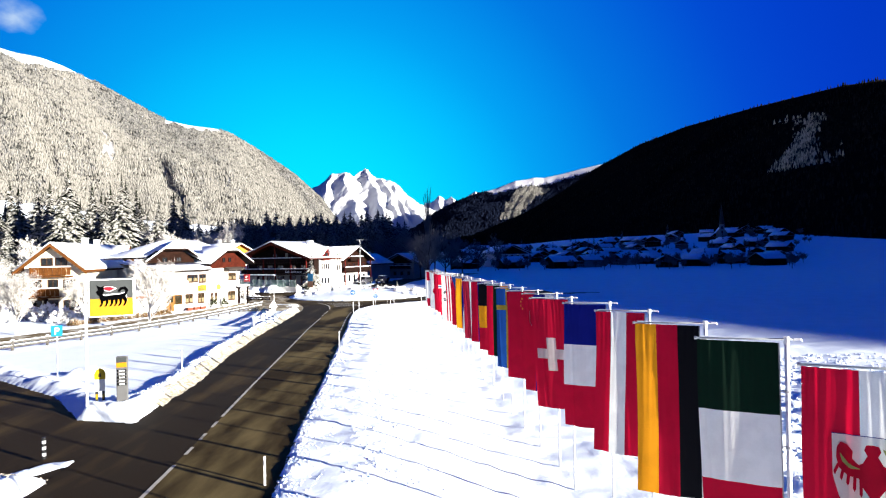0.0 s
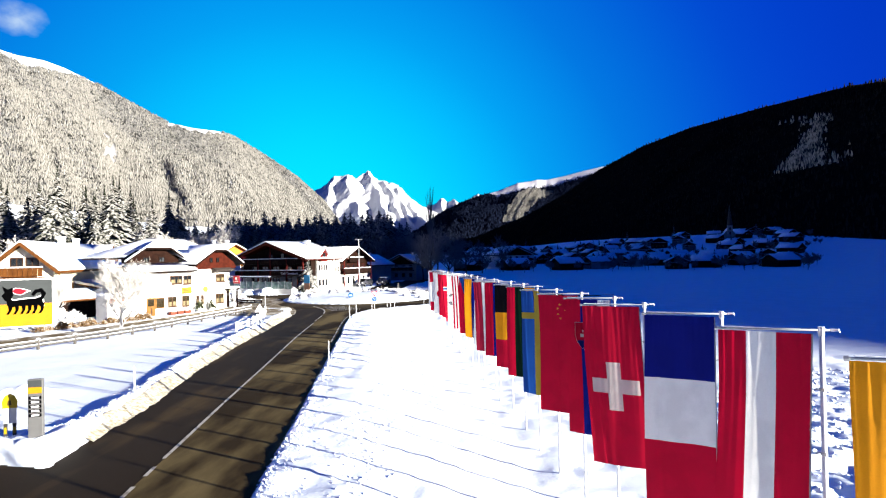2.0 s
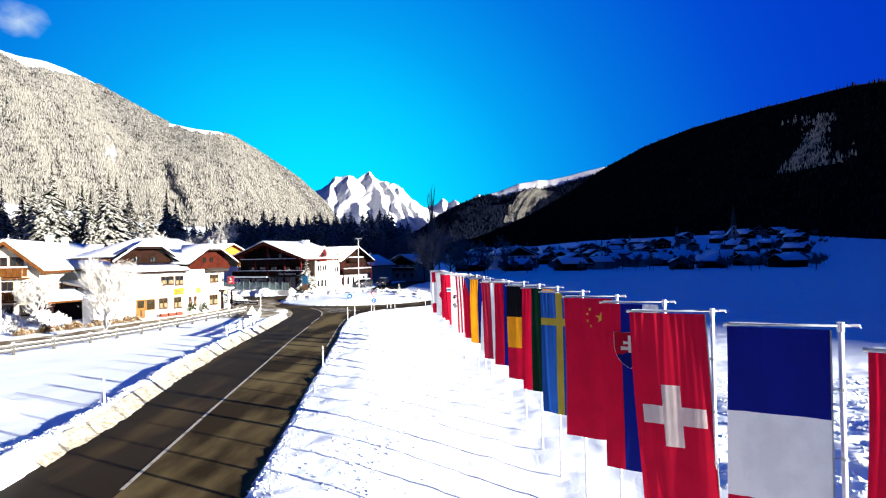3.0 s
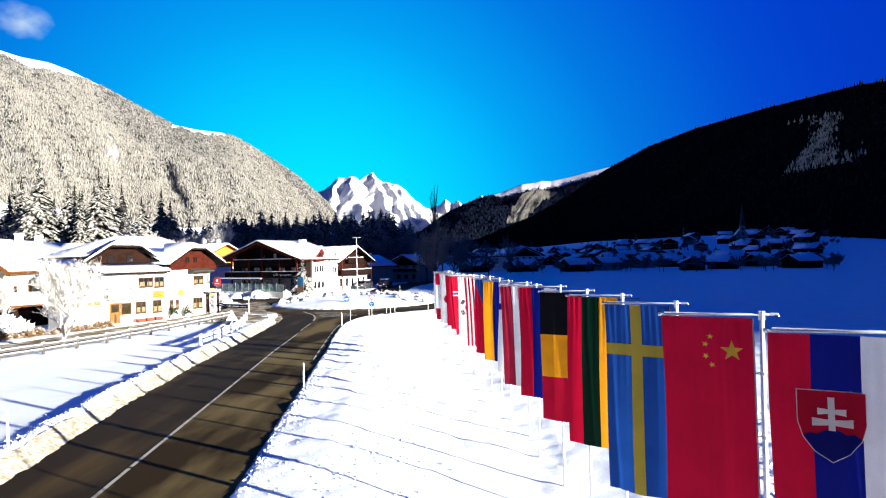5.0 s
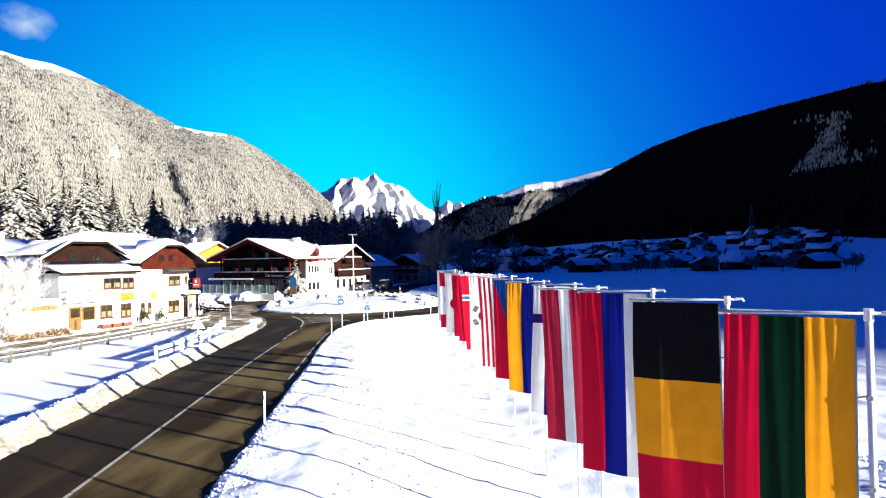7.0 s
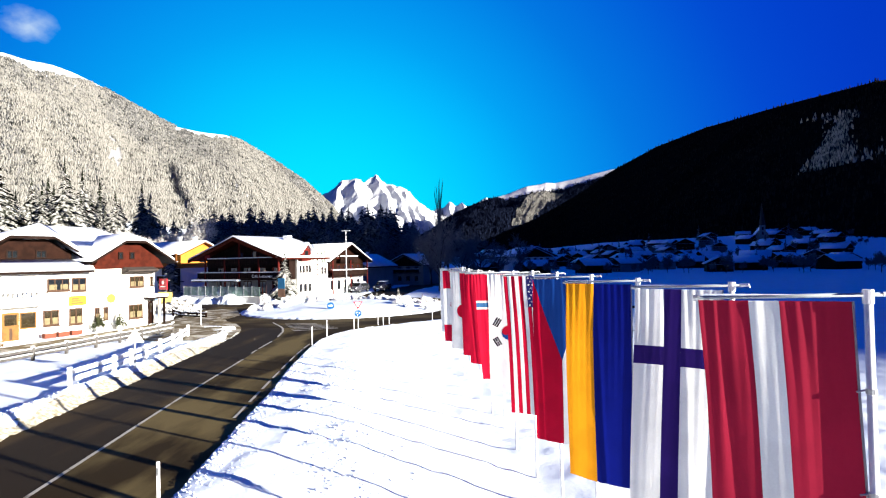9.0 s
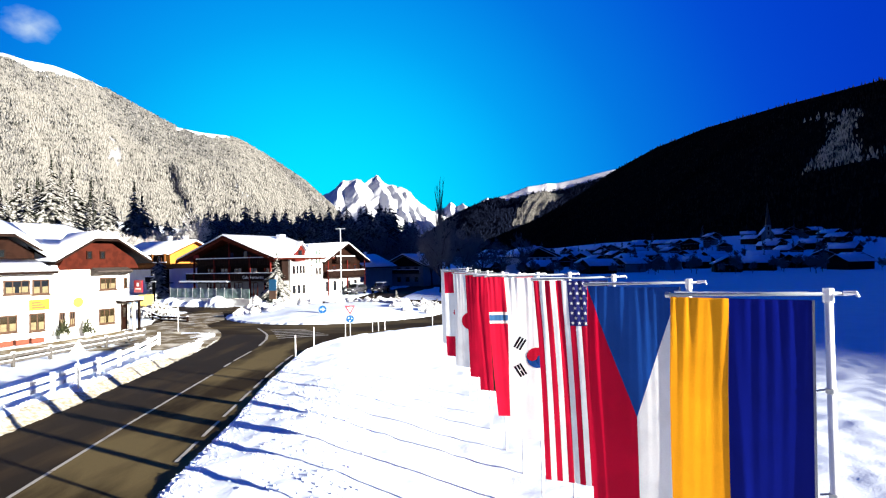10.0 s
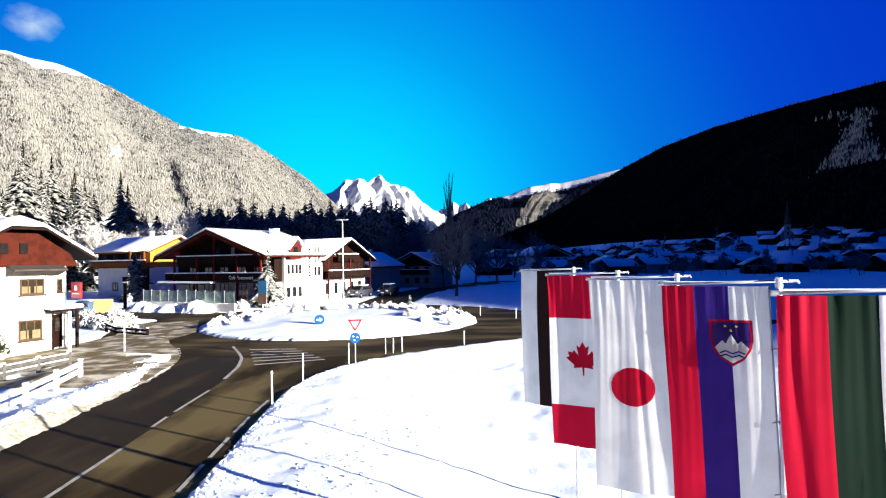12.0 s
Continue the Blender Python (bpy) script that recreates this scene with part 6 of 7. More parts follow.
def shrub(seed, w, h, material, label, group, cat="shrub", blades=420):
    """A low bush of many short frosted sprays with gaps between them."""
    rnd = random.Random(seed)
    ob = thing("shrub", Matrix.Identity(4), label, cat, group)
    V, F = [], []
    for i in range(blades):
        a, t = rnd.uniform(0, 6.28), rnd.random() ** 0.6
        q = t * w / 2 * (1 + 0.25 * math.sin(3 * a + seed))
        p = Vector((math.cos(a) * q, math.sin(a) * q, h * (1 - 0.75 * t * t) * rnd.uniform(0.25, 1.0)))
        d = (Vector((math.cos(a) * t, math.sin(a) * t, 0.5)) + Vector((rnd.uniform(-1, 1), rnd.uniform(-1, 1), rnd.uniform(-0.4, 0.9))) * 0.7).normalized()
        l = w * rnd.uniform(0.06, 0.15)
        u = d.orthogonal().normalized()
        u = u * math.cos(i) + d.cross(u) * math.sin(i)
        k = d.cross(u)
        b = len(V)
        V += [p - d * l, p + u * l * 0.42, p - u * l * 0.32 + k * l * 0.3, p + d * l, p - k * l * 0.35]
        F += [(b, b + 1, b + 2), (b + 1, b + 3, b + 2), (b, b + 2, b + 4), (b + 2, b + 3, b + 4), (b, b + 4, b + 1), (b + 4, b + 3, b + 1)]
    raw("foliage", np.array(V), np.array(F), material, parent=ob)
    part("stem", tb((0, 0, -0.4), (0, 0, h * 0.5), 0.04, 0.02, n=5), BARK, ob)
    return ob


SHRUB_SNOW = frosted("snowy_shrub", (0.34, 0.31, 0.27), (0.80, 0.80, 0.80), 0.70, False, 3.0, 0.30)
HEDGE_BROWN = frosted("brown_hedge", (0.13, 0.075, 0.030), (0.60, 0.57, 0.52), 0.38, False, 4.0, 0.35)
src = shrub(1, 1.5, 0.9, SHRUB_SNOW, "low shrub buried in fresh snow on the roundabout", "roundabout shrubs")
spots = []
for i in range(84):
    a = math.radians(-30 + i * 2.85)
    q = 8.2 + 2.2 * math.sin(i * 1.7)
    spots.append((RING_C[0] + q * math.cos(a), RING_C[1] + q * math.sin(a)))
plant(src, spots, [0.6 + 0.6 * abs(math.sin(i * 2.9)) for i in range(84)])
src = shrub(2, 1.9, 1.1, HEDGE_BROWN, "rust-brown hedge bush with snow on top beside the lane", "lane hedges")
spots = []
for i in range(12):
    v = AX * (44.2 - 0.95 * i) + BX * (-57.0 + 0.35 * (i % 2))
    spots.append((v.x, v.y))
plant(src, spots, [0.62 + 0.35 * abs(math.sin(i * 1.9)) for i in range(12)])
src = shrub(3, 2.6, 1.7, SHRUB_SNOW, "garden shrub under thick snow", "garden shrubs")
plant(src, [(-39, 58), (-42, 60), (-45, 62), (-37, 61), (-48, 64), (-41, 64.5), (-52, 63), (-55, 61), (-50, 59.5), (-46, 59), (-31, 104), (-29, 103), (-27, 104.5), (-33.5, 105), (-24, 106), (-21.5, 107), (-36, 106.5)], [0.9, 1.1, 1, 0.8, 1.2, 1, 1.1, 1.2, 0.9, 0.8, 0.7, 0.8, 0.6, 0.6, 0.7, 0.6, 0.5])
src = conifer(12, 6.2, 1.7, 26, NEEDLES, "snowy fir in front of the hotel terrace", "")
plant(src, [(-25.0, 107.0)], [1.05])
src = conifer(15, 6.5, 1.9, 26, NEEDLES_DARK, "dark spruce dusted with snow between the hotel and its neighbour", "", 0.7)
plant(src, [(-47.5, 119.5)], [1.0])
src = conifer(13, 1.9, 0.62, 13, NEEDLES, "small snow-covered fir on the roundabout", "roundabout firs")
plant(src, [(-8, 97), (-5.0, 96), (-19.5, 98), (-3.2, 93), (-4.2, 88.5), (-22.3, 90.5), (-20.6, 87.4), (-11.0, 99.5)], [0.75, 0.6, 0.7, 0.55, 0.6, 0.55, 0.5, 0.7])
src = shrub(14, 0.95, 1.35, mat("potted_green", (0.030, 0.036, 0.012), 0.9, vary=0.4), "round evergreen bush in a white pot beside the cafe wall", "potted evergreens", "potted plant", 320)
part("pot", tb((0, 0, -0.30), (0, 0, 0.22), 0.26, 0.33, n=14), PLASTER, src, "white pot")
plant(src, [tuple((AX * 51.9 + BX * -57.9)[:2]), tuple((AX * 53.6 + BX * -57.9)[:2])], [0.85, 0.95], 0.25)

# ---- shaded village ----
def cottage(seed, w, d, he, hr, wall, label):
    ob = thing("village_house", Matrix.Identity(4), label, "house", "village houses")
    part("wall", gable_walls(bmesh.new(), -w / 2, w / 2, -d / 2, d / 2, -3, he, hr, "y"), wall, ob)
    roof(ob, -w / 2, w / 2, -d / 2, d / 2, he, hr, 1.0, "y", WOOD_DARK)
    for i in range(int(w / 2.6)):
        x = -w / 2 + 1.5 + i * 2.5
        for z in (0.8, 3.4):
            window(ob, x, -d / 2, z, 1.0, 1.2, "-y", WOOD_DARK, GLASS, cols=1)
    part("timber_gable", prism(bmesh.new(), [(-w / 2 + 0.3, he - 0.4), (w / 2 - 0.3, he - 0.4), (0, hr - 0.3)], -d / 2 - 0.06, -d / 2 - 0.003, "y"), WOOD_DARK, ob)
    balcony(ob, -w / 2 + 0.8, w / 2 - 0.8, -d / 2, 3.0, 1.1, WOOD_DARK)
    chimney(ob, w * 0.15, 0, hr - 0.8, hr + 0.7)
    return ob


kinds = [cottage(1, 14, 13, 5.4, 8.2, PLASTER, "white village house with dark gable and snowy roof"), cottage(2, 11, 12, 5.2, 7.8, PLASTER_SHADE, "grey village house with a snowy roof in the shade"), cottage(3, 12, 15, 4.6, 7.6, WOOD_DARK, "dark timber village house with a snowy roof")]
rv = random.Random(5)
taken = [(27, 246)]
kinds[0].matrix_basis = pose(27, 246, float(ground_z(27.0, 246.0)), 0, 0, 22) @ Matrix.Diagonal((1.1, 1.1, 1.1, 1))
used = {0}
tries = 0
while len(taken) < 84 and tries < 9000:
    tries += 1
    az, r = rv.uniform(2.0, 31.5), rv.uniform(215, 430)
    if az > 20 and r < 215:
        continue
    x, y = r * math.sin(radians(az)), r * math.cos(radians(az))
    if any(math.hypot(x - a, y - b) < 13.5 for a, b in taken):
        continue
    taken.append((x, y))
    k = rv.choice((1, 1, 2, 2, 2))
    m = pose(x, y, float(ground_z(x, y)) - 0.2, 0, 0, rv.choice((-26, 64, 10, -70, 100, 30)) + rv.uniform(-8, 8)) @ Matrix.Diagonal((0.78, 0.78, 0.78, 1))
    if k not in used:
        kinds[k].matrix_basis = m
        used.add(k)
    else:
        copy_thing(kinds[k], m)
# two shaded houses behind the hotel
for x, y, t in ((-19.5, 141, -26), (-10, 152, -20), (-36, 164, 64), (-24, 160, -26)):
    copy_thing(kinds[1], pose(x, y, 0.3, 0, 0, t))
src = bare_tree(31, 8, 0.66, 4, (11, 7, 6, 5), DARK_TWIGS, "dark leafless garden tree between the village houses", "village trees", thin=0.09)
spots = []
while len(spots) < 130:
    az, r = rv.uniform(1.0, 33), rv.uniform(195, 400)
    x, y = r * math.sin(radians(az)), r * math.cos(radians(az))
    if all(math.hypot(x - a, y - b) > 7.5 for a, b in taken):
        spots.append((x, y))
plant(src, spots, [rv.uniform(0.55, 1.15) for _ in spots])
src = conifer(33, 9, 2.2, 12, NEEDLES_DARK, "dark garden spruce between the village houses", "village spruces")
plant(src, [(a + 6 * math.sin(i), b + 9) for i, (a, b) in enumerate(taken[3:40])], [rv.uniform(0.5, 1.1) for _ in taken[3:40]])
church = thing("church", pose(167, 338, float(ground_z(167.0, 338.0)) - 0.5, 0, 0, -20) @ Matrix.Diagonal((0.6, 0.6, 0.95, 1)), "village church with a slim pointed steeple in the shade", "church")
part("tower", bx(-2.2, 2.2, -2.2, 2.2, -2, 11), PLASTER_SHADE, church)
part("spire", tb((0, 0, 11), (0, 0, 24), 2.6, 0.06, n=8), ROOF_TILE, church)
part("nave", gable_walls(bmesh.new(), -5, 5, 2.2, 20, -2, 6, 10, "y"), PLASTER_SHADE, church)
part("nave_roof", gable_roof(bmesh.new(), -5, 5, 2.3, 20, 6, 10, 0.6, 0.4, "y"), SNOW_ROOF, church)
for z in (5.5, 8.2):
    part("louvre", bx(-0.6, 0.6, -2.26, -2.203, z, z + 1.6), WOOD_DARK, church)

# ---- road furniture ----
def strip_marks(parent, pts, start, dash, gap, count, half=0.07, z=0.016):
    """Painted dashes along a line."""
    P = [Vector((x, y, 0)) for x, y in pts]
    lens = [0.0]
    for a, b in zip(P, P[1:]):
        lens.append(lens[-1] + (b - a).length)

    def at(s):
        s = min(max(s, 0), lens[-1] - 1e-4)
        for i in range(len(P) - 1):
            if s <= lens[i + 1]:
                return P[i].lerp(P[i + 1], (s - lens[i]) / (lens[i + 1] - lens[i]))
        return P[-1]
    for i in range(count):
        s0 = start + i * (dash + gap)
        if s0 + dash > lens[-1]:
            break
        a, b = at(s0), at(s0 + dash)
        d = (b - a).normalized()
        n = Vector((-d.y, d.x, 0)) * half
        bm = bmesh.new()
        bm.faces.new([bm.verts.new(v + Vector((0, 0, z))) for v in (a + n, a - n, b - n, b + n)][::1])
        for f in bm.faces:
            if f.normal.z < 0:
                f.normal_flip()
        part("dash", bm, LINE, parent)


strip_marks(road, [(-8.05, 12), (-8.62, 18.1)], 0.0, 5.9, 0.2, 1, 0.06)
strip_marks(road, [(-8.68, 18.8), (-9.18, 23.2)], 0.0, 0.75, 0.75, 3, 0.06)
strip_marks(road, [(-9.95, 30), (-11.0, 40), (-12.1, 50), (-12.86, 58.9)], 0.0, 4.1, 0.04, 7, 0.06)
strip_marks(road, [(-9.18, 23.2), (-9.95, 30)], 0.0, 6.7, 0.3, 1, 0.06)
strip_marks(road, [(-13.1, 60.7), (-13.22, 61.9)], 0.0, 1.2, 1.0, 1, 0.06)
strip_marks(road, [(-13.28, 62.5), (-13.5, 65.8)], 0.0, 3.25, 1.0, 1, 0.06)
right_edge = [(p[0] - 0.02, p[1]) for p in RIGHT[2:15]]
strip_marks(road, [(-16.98, 67.3), (-17.5, 69.9), (-18.3, 72.6), (-19.3, 75.0), (-20.7, 77.6)], 0.0, 0.55, 0.45, 12, 0.09)
strip_marks(road, [(-13.78, 67.9), (-14.3, 70.8), (-15.1, 73.4), (-15.85, 74.9), (-17.6, 78.2)], 0.0, 1.0, 0.04, 11, 0.08)
strip_marks(road, [(-8.75, 47), (-9.75, 55.4), (-10.2, 59.5), (-10.5, 63.0), (-10.55, 65.5)], 0.0, 1.7, 0.5, 9, 0.055)
for i in range(6):
    strip_marks(road, [(-13.9 - 0.42 * i, 71.2 + 1.0 * i), (-10.2 - 0.30 * i, 72.7 + 0.72 * i)], 0.25, 3.5 - 0.15 * i, 0.2, 1, 0.13)

# dirty crust along the left edge of the road
ly = np.linspace(25, 66, 900)
lx = left_edge(ly)
cols = []
for k, (off, z) in enumerate(((0.20, 0.008), (0.08, 0.05), (-0.08, 0.12), (-0.24, 0.21), (-0.42, 0.30), (-0.60, 0.345))):
    cols.append((lx + off + 0.07 * wob(ly, ly * 0 + k, 0.4, k) + 0.13 * wob(ly, ly * 0, 2.2, 4) + 0.03 * wob(ly, ly * 0 + 3 * k, 0.15, k + 2), ly, z * (1 + 0.15 * wob(ly, ly * 0, 1.7, 2)) * (1 - 0.7 * smooth01(ly, 61, 66)) + 0.02 * wob(ly, ly * 0 + k, 0.2, k + 1)))
tagged(sheet("verge", *[np.stack([c[j] for c in cols], 1) for j in range(3)], SNOW_DIRTY), "crust of dirty brown snow along the road edge", "verge", kind="structure")
cy, cx = np.meshgrid(np.linspace(66, 82, 40), np.linspace(0, 1, 20), indexing="ij")
ex = left_edge(cy)
wx = ex + (-24.3 - ex) * cx
tagged(sheet("slush_corner", wx, cy, 0.09 + 0.07 * np.sin(np.pi * cx) + 0.05 * fbm(wx, cy, 1.2, 3, 3), SLUSH), "slush and gravel at the lane's mouth", "verge", kind="structure")


def clods(name, xs, ys, sizes, material, label):
    """Crumbs of ploughed or trodden snow, joined."""
    n = len(xs)
    zs = ground_z(xs, ys)
    base = np.array([(1, 0, 0), (-0.5, 0.87, 0), (-0.5, -0.87, 0), (0, 0, 0.9), (0.1, 0.1, -0.5)])
    a = rng.random(n) * 6.28
    c, s = np.cos(a)[:, None], np.sin(a)[:, None]
    j = base[None] * (0.6 + 0.8 * rng.random((n, 5, 3)))
    v = np.stack([(j[..., 0] * c - j[..., 1] * s) * sizes[:, None] + xs[:, None], (j[..., 0] * s + j[..., 1] * c) * sizes[:, None] + ys[:, None], j[..., 2] * sizes[:, None] * 0.7 + zs[:, None]], -1).reshape(-1, 3)
    t = np.array([(0, 1, 3), (1, 2, 3), (2, 0, 3), (1, 0, 4), (2, 1, 4), (0, 2, 4)])
    f = (np.arange(n)[:, None, None] * 5 + t[None]).reshape(-1, 3)
    return tagged(raw(name, v, f, material), label, "snow", kind="stuff")


n = 5200
yy = rng.uniform(14, 72, n)
xx = right_side(yy) + 0.02 + np.abs(rng.normal(0, 0.55, n))
clods("snow_crumbs", xx, yy, rng.uniform(0.012, 0.05, n), SNOW, "crumbs of ploughed snow along the bank")
n = 700
yy = rng.uniform(14, 72, n)
xx = right_side(yy) - np.abs(rng.normal(0, 0.14, n))
clods("road_crumbs", xx, yy, rng.uniform(0.010, 0.03, n), SNOW_DIRTY, "small lumps of snow fallen on the asphalt")
n = 1900
yy = rng.uniform(16, 72, n)
xx = np.interp(yy, [p[1] for p in right_edge], [p[0] for p in right_edge]) + 3.6 + rng.normal(0, 0.75, n) + 0.8 * np.sin(yy * 0.21)
clods("trodden_snow", xx, yy, rng.uniform(0.03, 0.075, n), SNOW, "trodden lumps of a footpath through snow")
n = 5200
yy = rng.uniform(25, 74, n)
xx = left_edge(yy) - 0.45 - np.abs(rng.normal(0, 0.6, n))
clods("bank_crumbs", xx, yy, rng.uniform(0.02, 0.075, n), SNOW, "rough lumps of the ploughed snow bank")
n = 3400
yy = rng.uniform(26, 74, n)
xx = left_edge(yy) + 0.20 - np.abs(rng.normal(0, 0.28, n))
clods("dirty_crumbs", xx, yy, rng.uniform(0.010, 0.038, n), SNOW_DIRTY, "brown crumbs of dirty snow along the road edge")
n = 420
xx, yy = rng.normal(-13.2, 0.9, n), rng.normal(17.0, 0.7, n)
clods("entry_crumbs", xx, yy, rng.uniform(0.02, 0.07, n), SNOW_DIRTY, "dirty lumps of ploughed snow at the station entry")
n = 5200
xx, yy = rng.uniform(7, 30, n), rng.uniform(8, 38, n)
clods("furrow_lumps", xx, yy, rng.uniform(0.05, 0.17, n), SNOW, "lumpy snow on the field behind the flags")


def delineator(h=1.1):
    ob = thing("marker_post", Matrix.Identity(4), "thin white roadside marker post standing in snow", "marker post", "marker posts")
    part("post", bx(-0.032, 0.032, -0.022, 0.022, -0.4, h, bevel=0.008), WHITE_METAL, ob)
    part("reflector", bx(-0.022, 0.022, -0.028, -0.0225, h - 0.28, h - 0.12), GALV, ob)
    return ob


src = delineator()
for i, (x, y, h) in enumerate(((-7.35, 39.4, 1.0), (-5.22, 16.2, 0.9), (-10.18, 63.4, 1.1), (-10.1, 67.2, 1.1), (-8.9, 71.2, 1.1), (-7.45, 74.2, 0.9), (-7.05, 74.4, 0.9), (-6.6, 74.75, 0.9), (-3.1, 77.2, 0.9), (-1.4, 94.5, 1.0), (1.5, 91.5, 1.0), (-14.5, 31.2, 1.0))):
    m = pose(x, y, float(ground_z(x, y)), 0, 2 * math.sin(i * 3.1), i * 20) @ Matrix.Diagonal((1, 1, h, 1))
    if i:
        copy_thing(src, m)
    else:
        src.matrix_basis = m

striped = thing("striped_post", pose(-13.05, 18.35, 0.12), "short black and white striped post at the station entry", "marker post")
for i in range(7):
    part("band", tb((0, 0, i * 0.1), (0, 0, i * 0.1 + 0.1), 0.06, n=10), WHITE_METAL if i % 2 else plain("black_band", (0.02, 0.02, 0.02)), striped)

heap = thing("snow_heap", pose(-12.75, 17.85, -0.02, 0, 0, 50), "small heap of rough ploughed snow at the station entry", "snow heap")
hx, hy = np.meshgrid(np.linspace(-0.9, 0.9, 40), np.linspace(-0.5, 0.5, 26))
hz = 0.10 * np.clip(1 - (hx / 0.85) ** 2 - (hy / 0.45) ** 2 + 0.45 * fbm(hx, hy, 0.5, 2, 3), -0.3, 1)
sheet("mound", hx, hy, hz, SNOW, False, heap)
notice = thing("yellow_notice", pose(-14.75, 24.15, 0.48, 0, 0, 16) @ Matrix.Diagonal((0.85, 0.85, 0.9, 1)), "small yellow notice board on black and yellow legs", "sign")
part("board", prism(bmesh.new(), [(-0.24, 1.05), (0.24, 1.05), (0.26, 1.3), (0.16, 1.5), (0.0, 1.58), (-0.16, 1.5), (-0.26, 1.3)], 0, 0.05, "y"), plain("notice_yellow", (0.42, 0.30, 0.004)), notice)
part("mark", prism(bmesh.new(), [(-0.07, 1.16), (0.07, 1.16), (0.05, 1.34), (-0.05, 1.34)], -0.012, -0.001, "y"), plain("notice_mark", (0.06, 0.04, 0.01)), notice)
part("panel", bx(-0.22, 0.22, 0.01, 0.04, 0.5, 1.047), plain("notice_panel", (0.70, 0.70, 0.68)), notice)
for s in (-1, 1):
    leg = part("leg", bx(s * 0.15 - 0.06, s * 0.15 + 0.06, 0.0, 0.05, -0.3, 0.497), plain("notice_leg", (0.03, 0.03, 0.03)), notice)
    part("leg_band", bx(s * 0.15 - 0.045, s * 0.15 + 0.045, -0.008, -0.001, 0.12, 0.36), plain("leg_yellow", (0.30, 0.20, 0.004)), leg)

lamp = thing("street_lamp", pose(-14.0, 95.2, 0.5), "tall grey street lamp in the middle of the roundabout", "street lamp")
part("pole", tb((0, 0, -0.3), (0, 0, 8.5), 0.09, 0.05, n=10), GALV, lamp)
for s in (-1, 1):
    part("lamp_head", bx(s * 0.05 if s > 0 else -0.55, 0.55 if s > 0 else -0.05, -0.12, 0.12, 8.42, 8.54, bevel=0.03), GALV, lamp)

CYAN_SIGN = plain("sign_cyan", (0.008, 0.16, 0.24), 0.4)
BLUE_SIGN = plain("sign_blue", (0.004, 0.07, 0.22), 0.4)
RED_SIGN = plain("sign_red", (0.28, 0.006, 0.015), 0.4)
WHITE_SIGN = plain("sign_white", (0.80, 0.80, 0.80), 0.35)


def flat_part(name, poly, y, material, parent, thick=0.012):
    return part(name, prism(bmesh.new(), poly, y, y + thick, "y"), material, parent)


def ngon(cx, cz, r, n=28, a0=0.0):
    return [(cx + r * math.cos(a0 + 2 * math.pi * i / n), cz + r * math.sin(a0 + 2 * math.pi * i / n)) for i in range(n)]


arrow = thing("arrow_sign", pose(-13.6, 84.4, -0.08, 0, 0, 12), "round blue traffic sign with a white arrow", "traffic sign")
part("post", tb((0, 0.03, -0.4), (0, 0.03, 1.35), 0.03, n=8), GALV, arrow)
flat_part("disc", ngon(0, 0.95, 0.36), 0, BLUE_SIGN, arrow, 0.015)
flat_part("arrow", [(-0.22, 0.90), (0.02, 0.90), (0.02, 0.78), (0.24, 0.95), (0.02, 1.12), (0.02, 1.0), (-0.22, 1.0)], -0.006, WHITE_SIGN, arrow, 0.005)
giveway = thing("give_way_sign", pose(-8.7, 71.9, float(ground_z(-8.7, 71.9)), 0, 0, 10), "red and white give-way triangle above a round blue sign", "traffic sign")
part("post", tb((0, 0.03, -0.4), (0, 0.03, 2.35), 0.03, n=8), GALV, giveway)
flat_part("triangle", [(-0.36, 2.30), (0, 1.68), (0.36, 2.30)], 0, RED_SIGN, giveway)
flat_part("inner_triangle", [(-0.23, 2.22), (0, 1.83), (0.23, 2.22)], -0.006, WHITE_SIGN, giveway, 0.005)
flat_part("disc", ngon(0, 1.36, 0.27), 0, BLUE_SIGN, giveway)
for k in range(3):
    a = 2.1 * k + 0.3
    flat_part("ring_arrow", ngon(0.12 * math.cos(a), 1.36 + 0.12 * math.sin(a), 0.07, 3, a + 1.6), -0.006, WHITE_SIGN, giveway, 0.005)
src = thing("traffic_sign", pose(-16.5, 54.6, 0.1, 0, 0, 205), "back of a triangular warning sign on a post in snow", "traffic sign", "signs seen from behind")
part("post", tb((0, 0.03, -0.4), (0, 0.03, 2.2), 0.03, n=8), GALV, src)
flat_part("triangle", [(-0.4, 1.5), (0.4, 1.5), (0, 2.2)], 0, WHITE_SIGN, src)
sign2 = thing("direction_sign", pose(-22.6, 75.2, 0.1, 0, 0, 30), "small white direction sign on a post", "traffic sign")
part("post", tb((0, 0.02, -0.3), (0, 0.02, 1.9), 0.035, n=8), WHITE_METAL, sign2)
flat_part("board", [(-0.55, 1.55), (0.05, 1.55), (0.05, 1.85), (-0.55, 1.85)], -0.01, WHITE_SIGN, sign2)

parking = thing("parking_sign", pose(-19.75, 28.8, 0.30, 0, 0, 24) @ Matrix.Diagonal((0.92, 0.92, 0.967, 1)), "square blue parking sign on a thin post", "traffic sign")
part("post", tb((0, 0.03, -0.5), (0, 0.03, 3.05), 0.028, n=8), GALV, parking)
flat_part("board", [(-0.27, 2.45), (0.27, 2.45), (0.27, 3.02), (-0.27, 3.02)], 0, CYAN_SIGN, parking)


def lettering(name, body, size, m, material, parent):
    cu = bpy.data.curves.new(name, "FONT")
    cu.body, cu.size, cu.align_x, cu.extrude = body, size, "CENTER", 0.004
    cu.materials.append(material)
    ob = new(name, cu)
    ob.parent, ob.matrix_local = parent, m
    return ob


lettering("letter", "P", 0.52, pose(0, -0.008, 2.55, 90), WHITE_SIGN, parking)

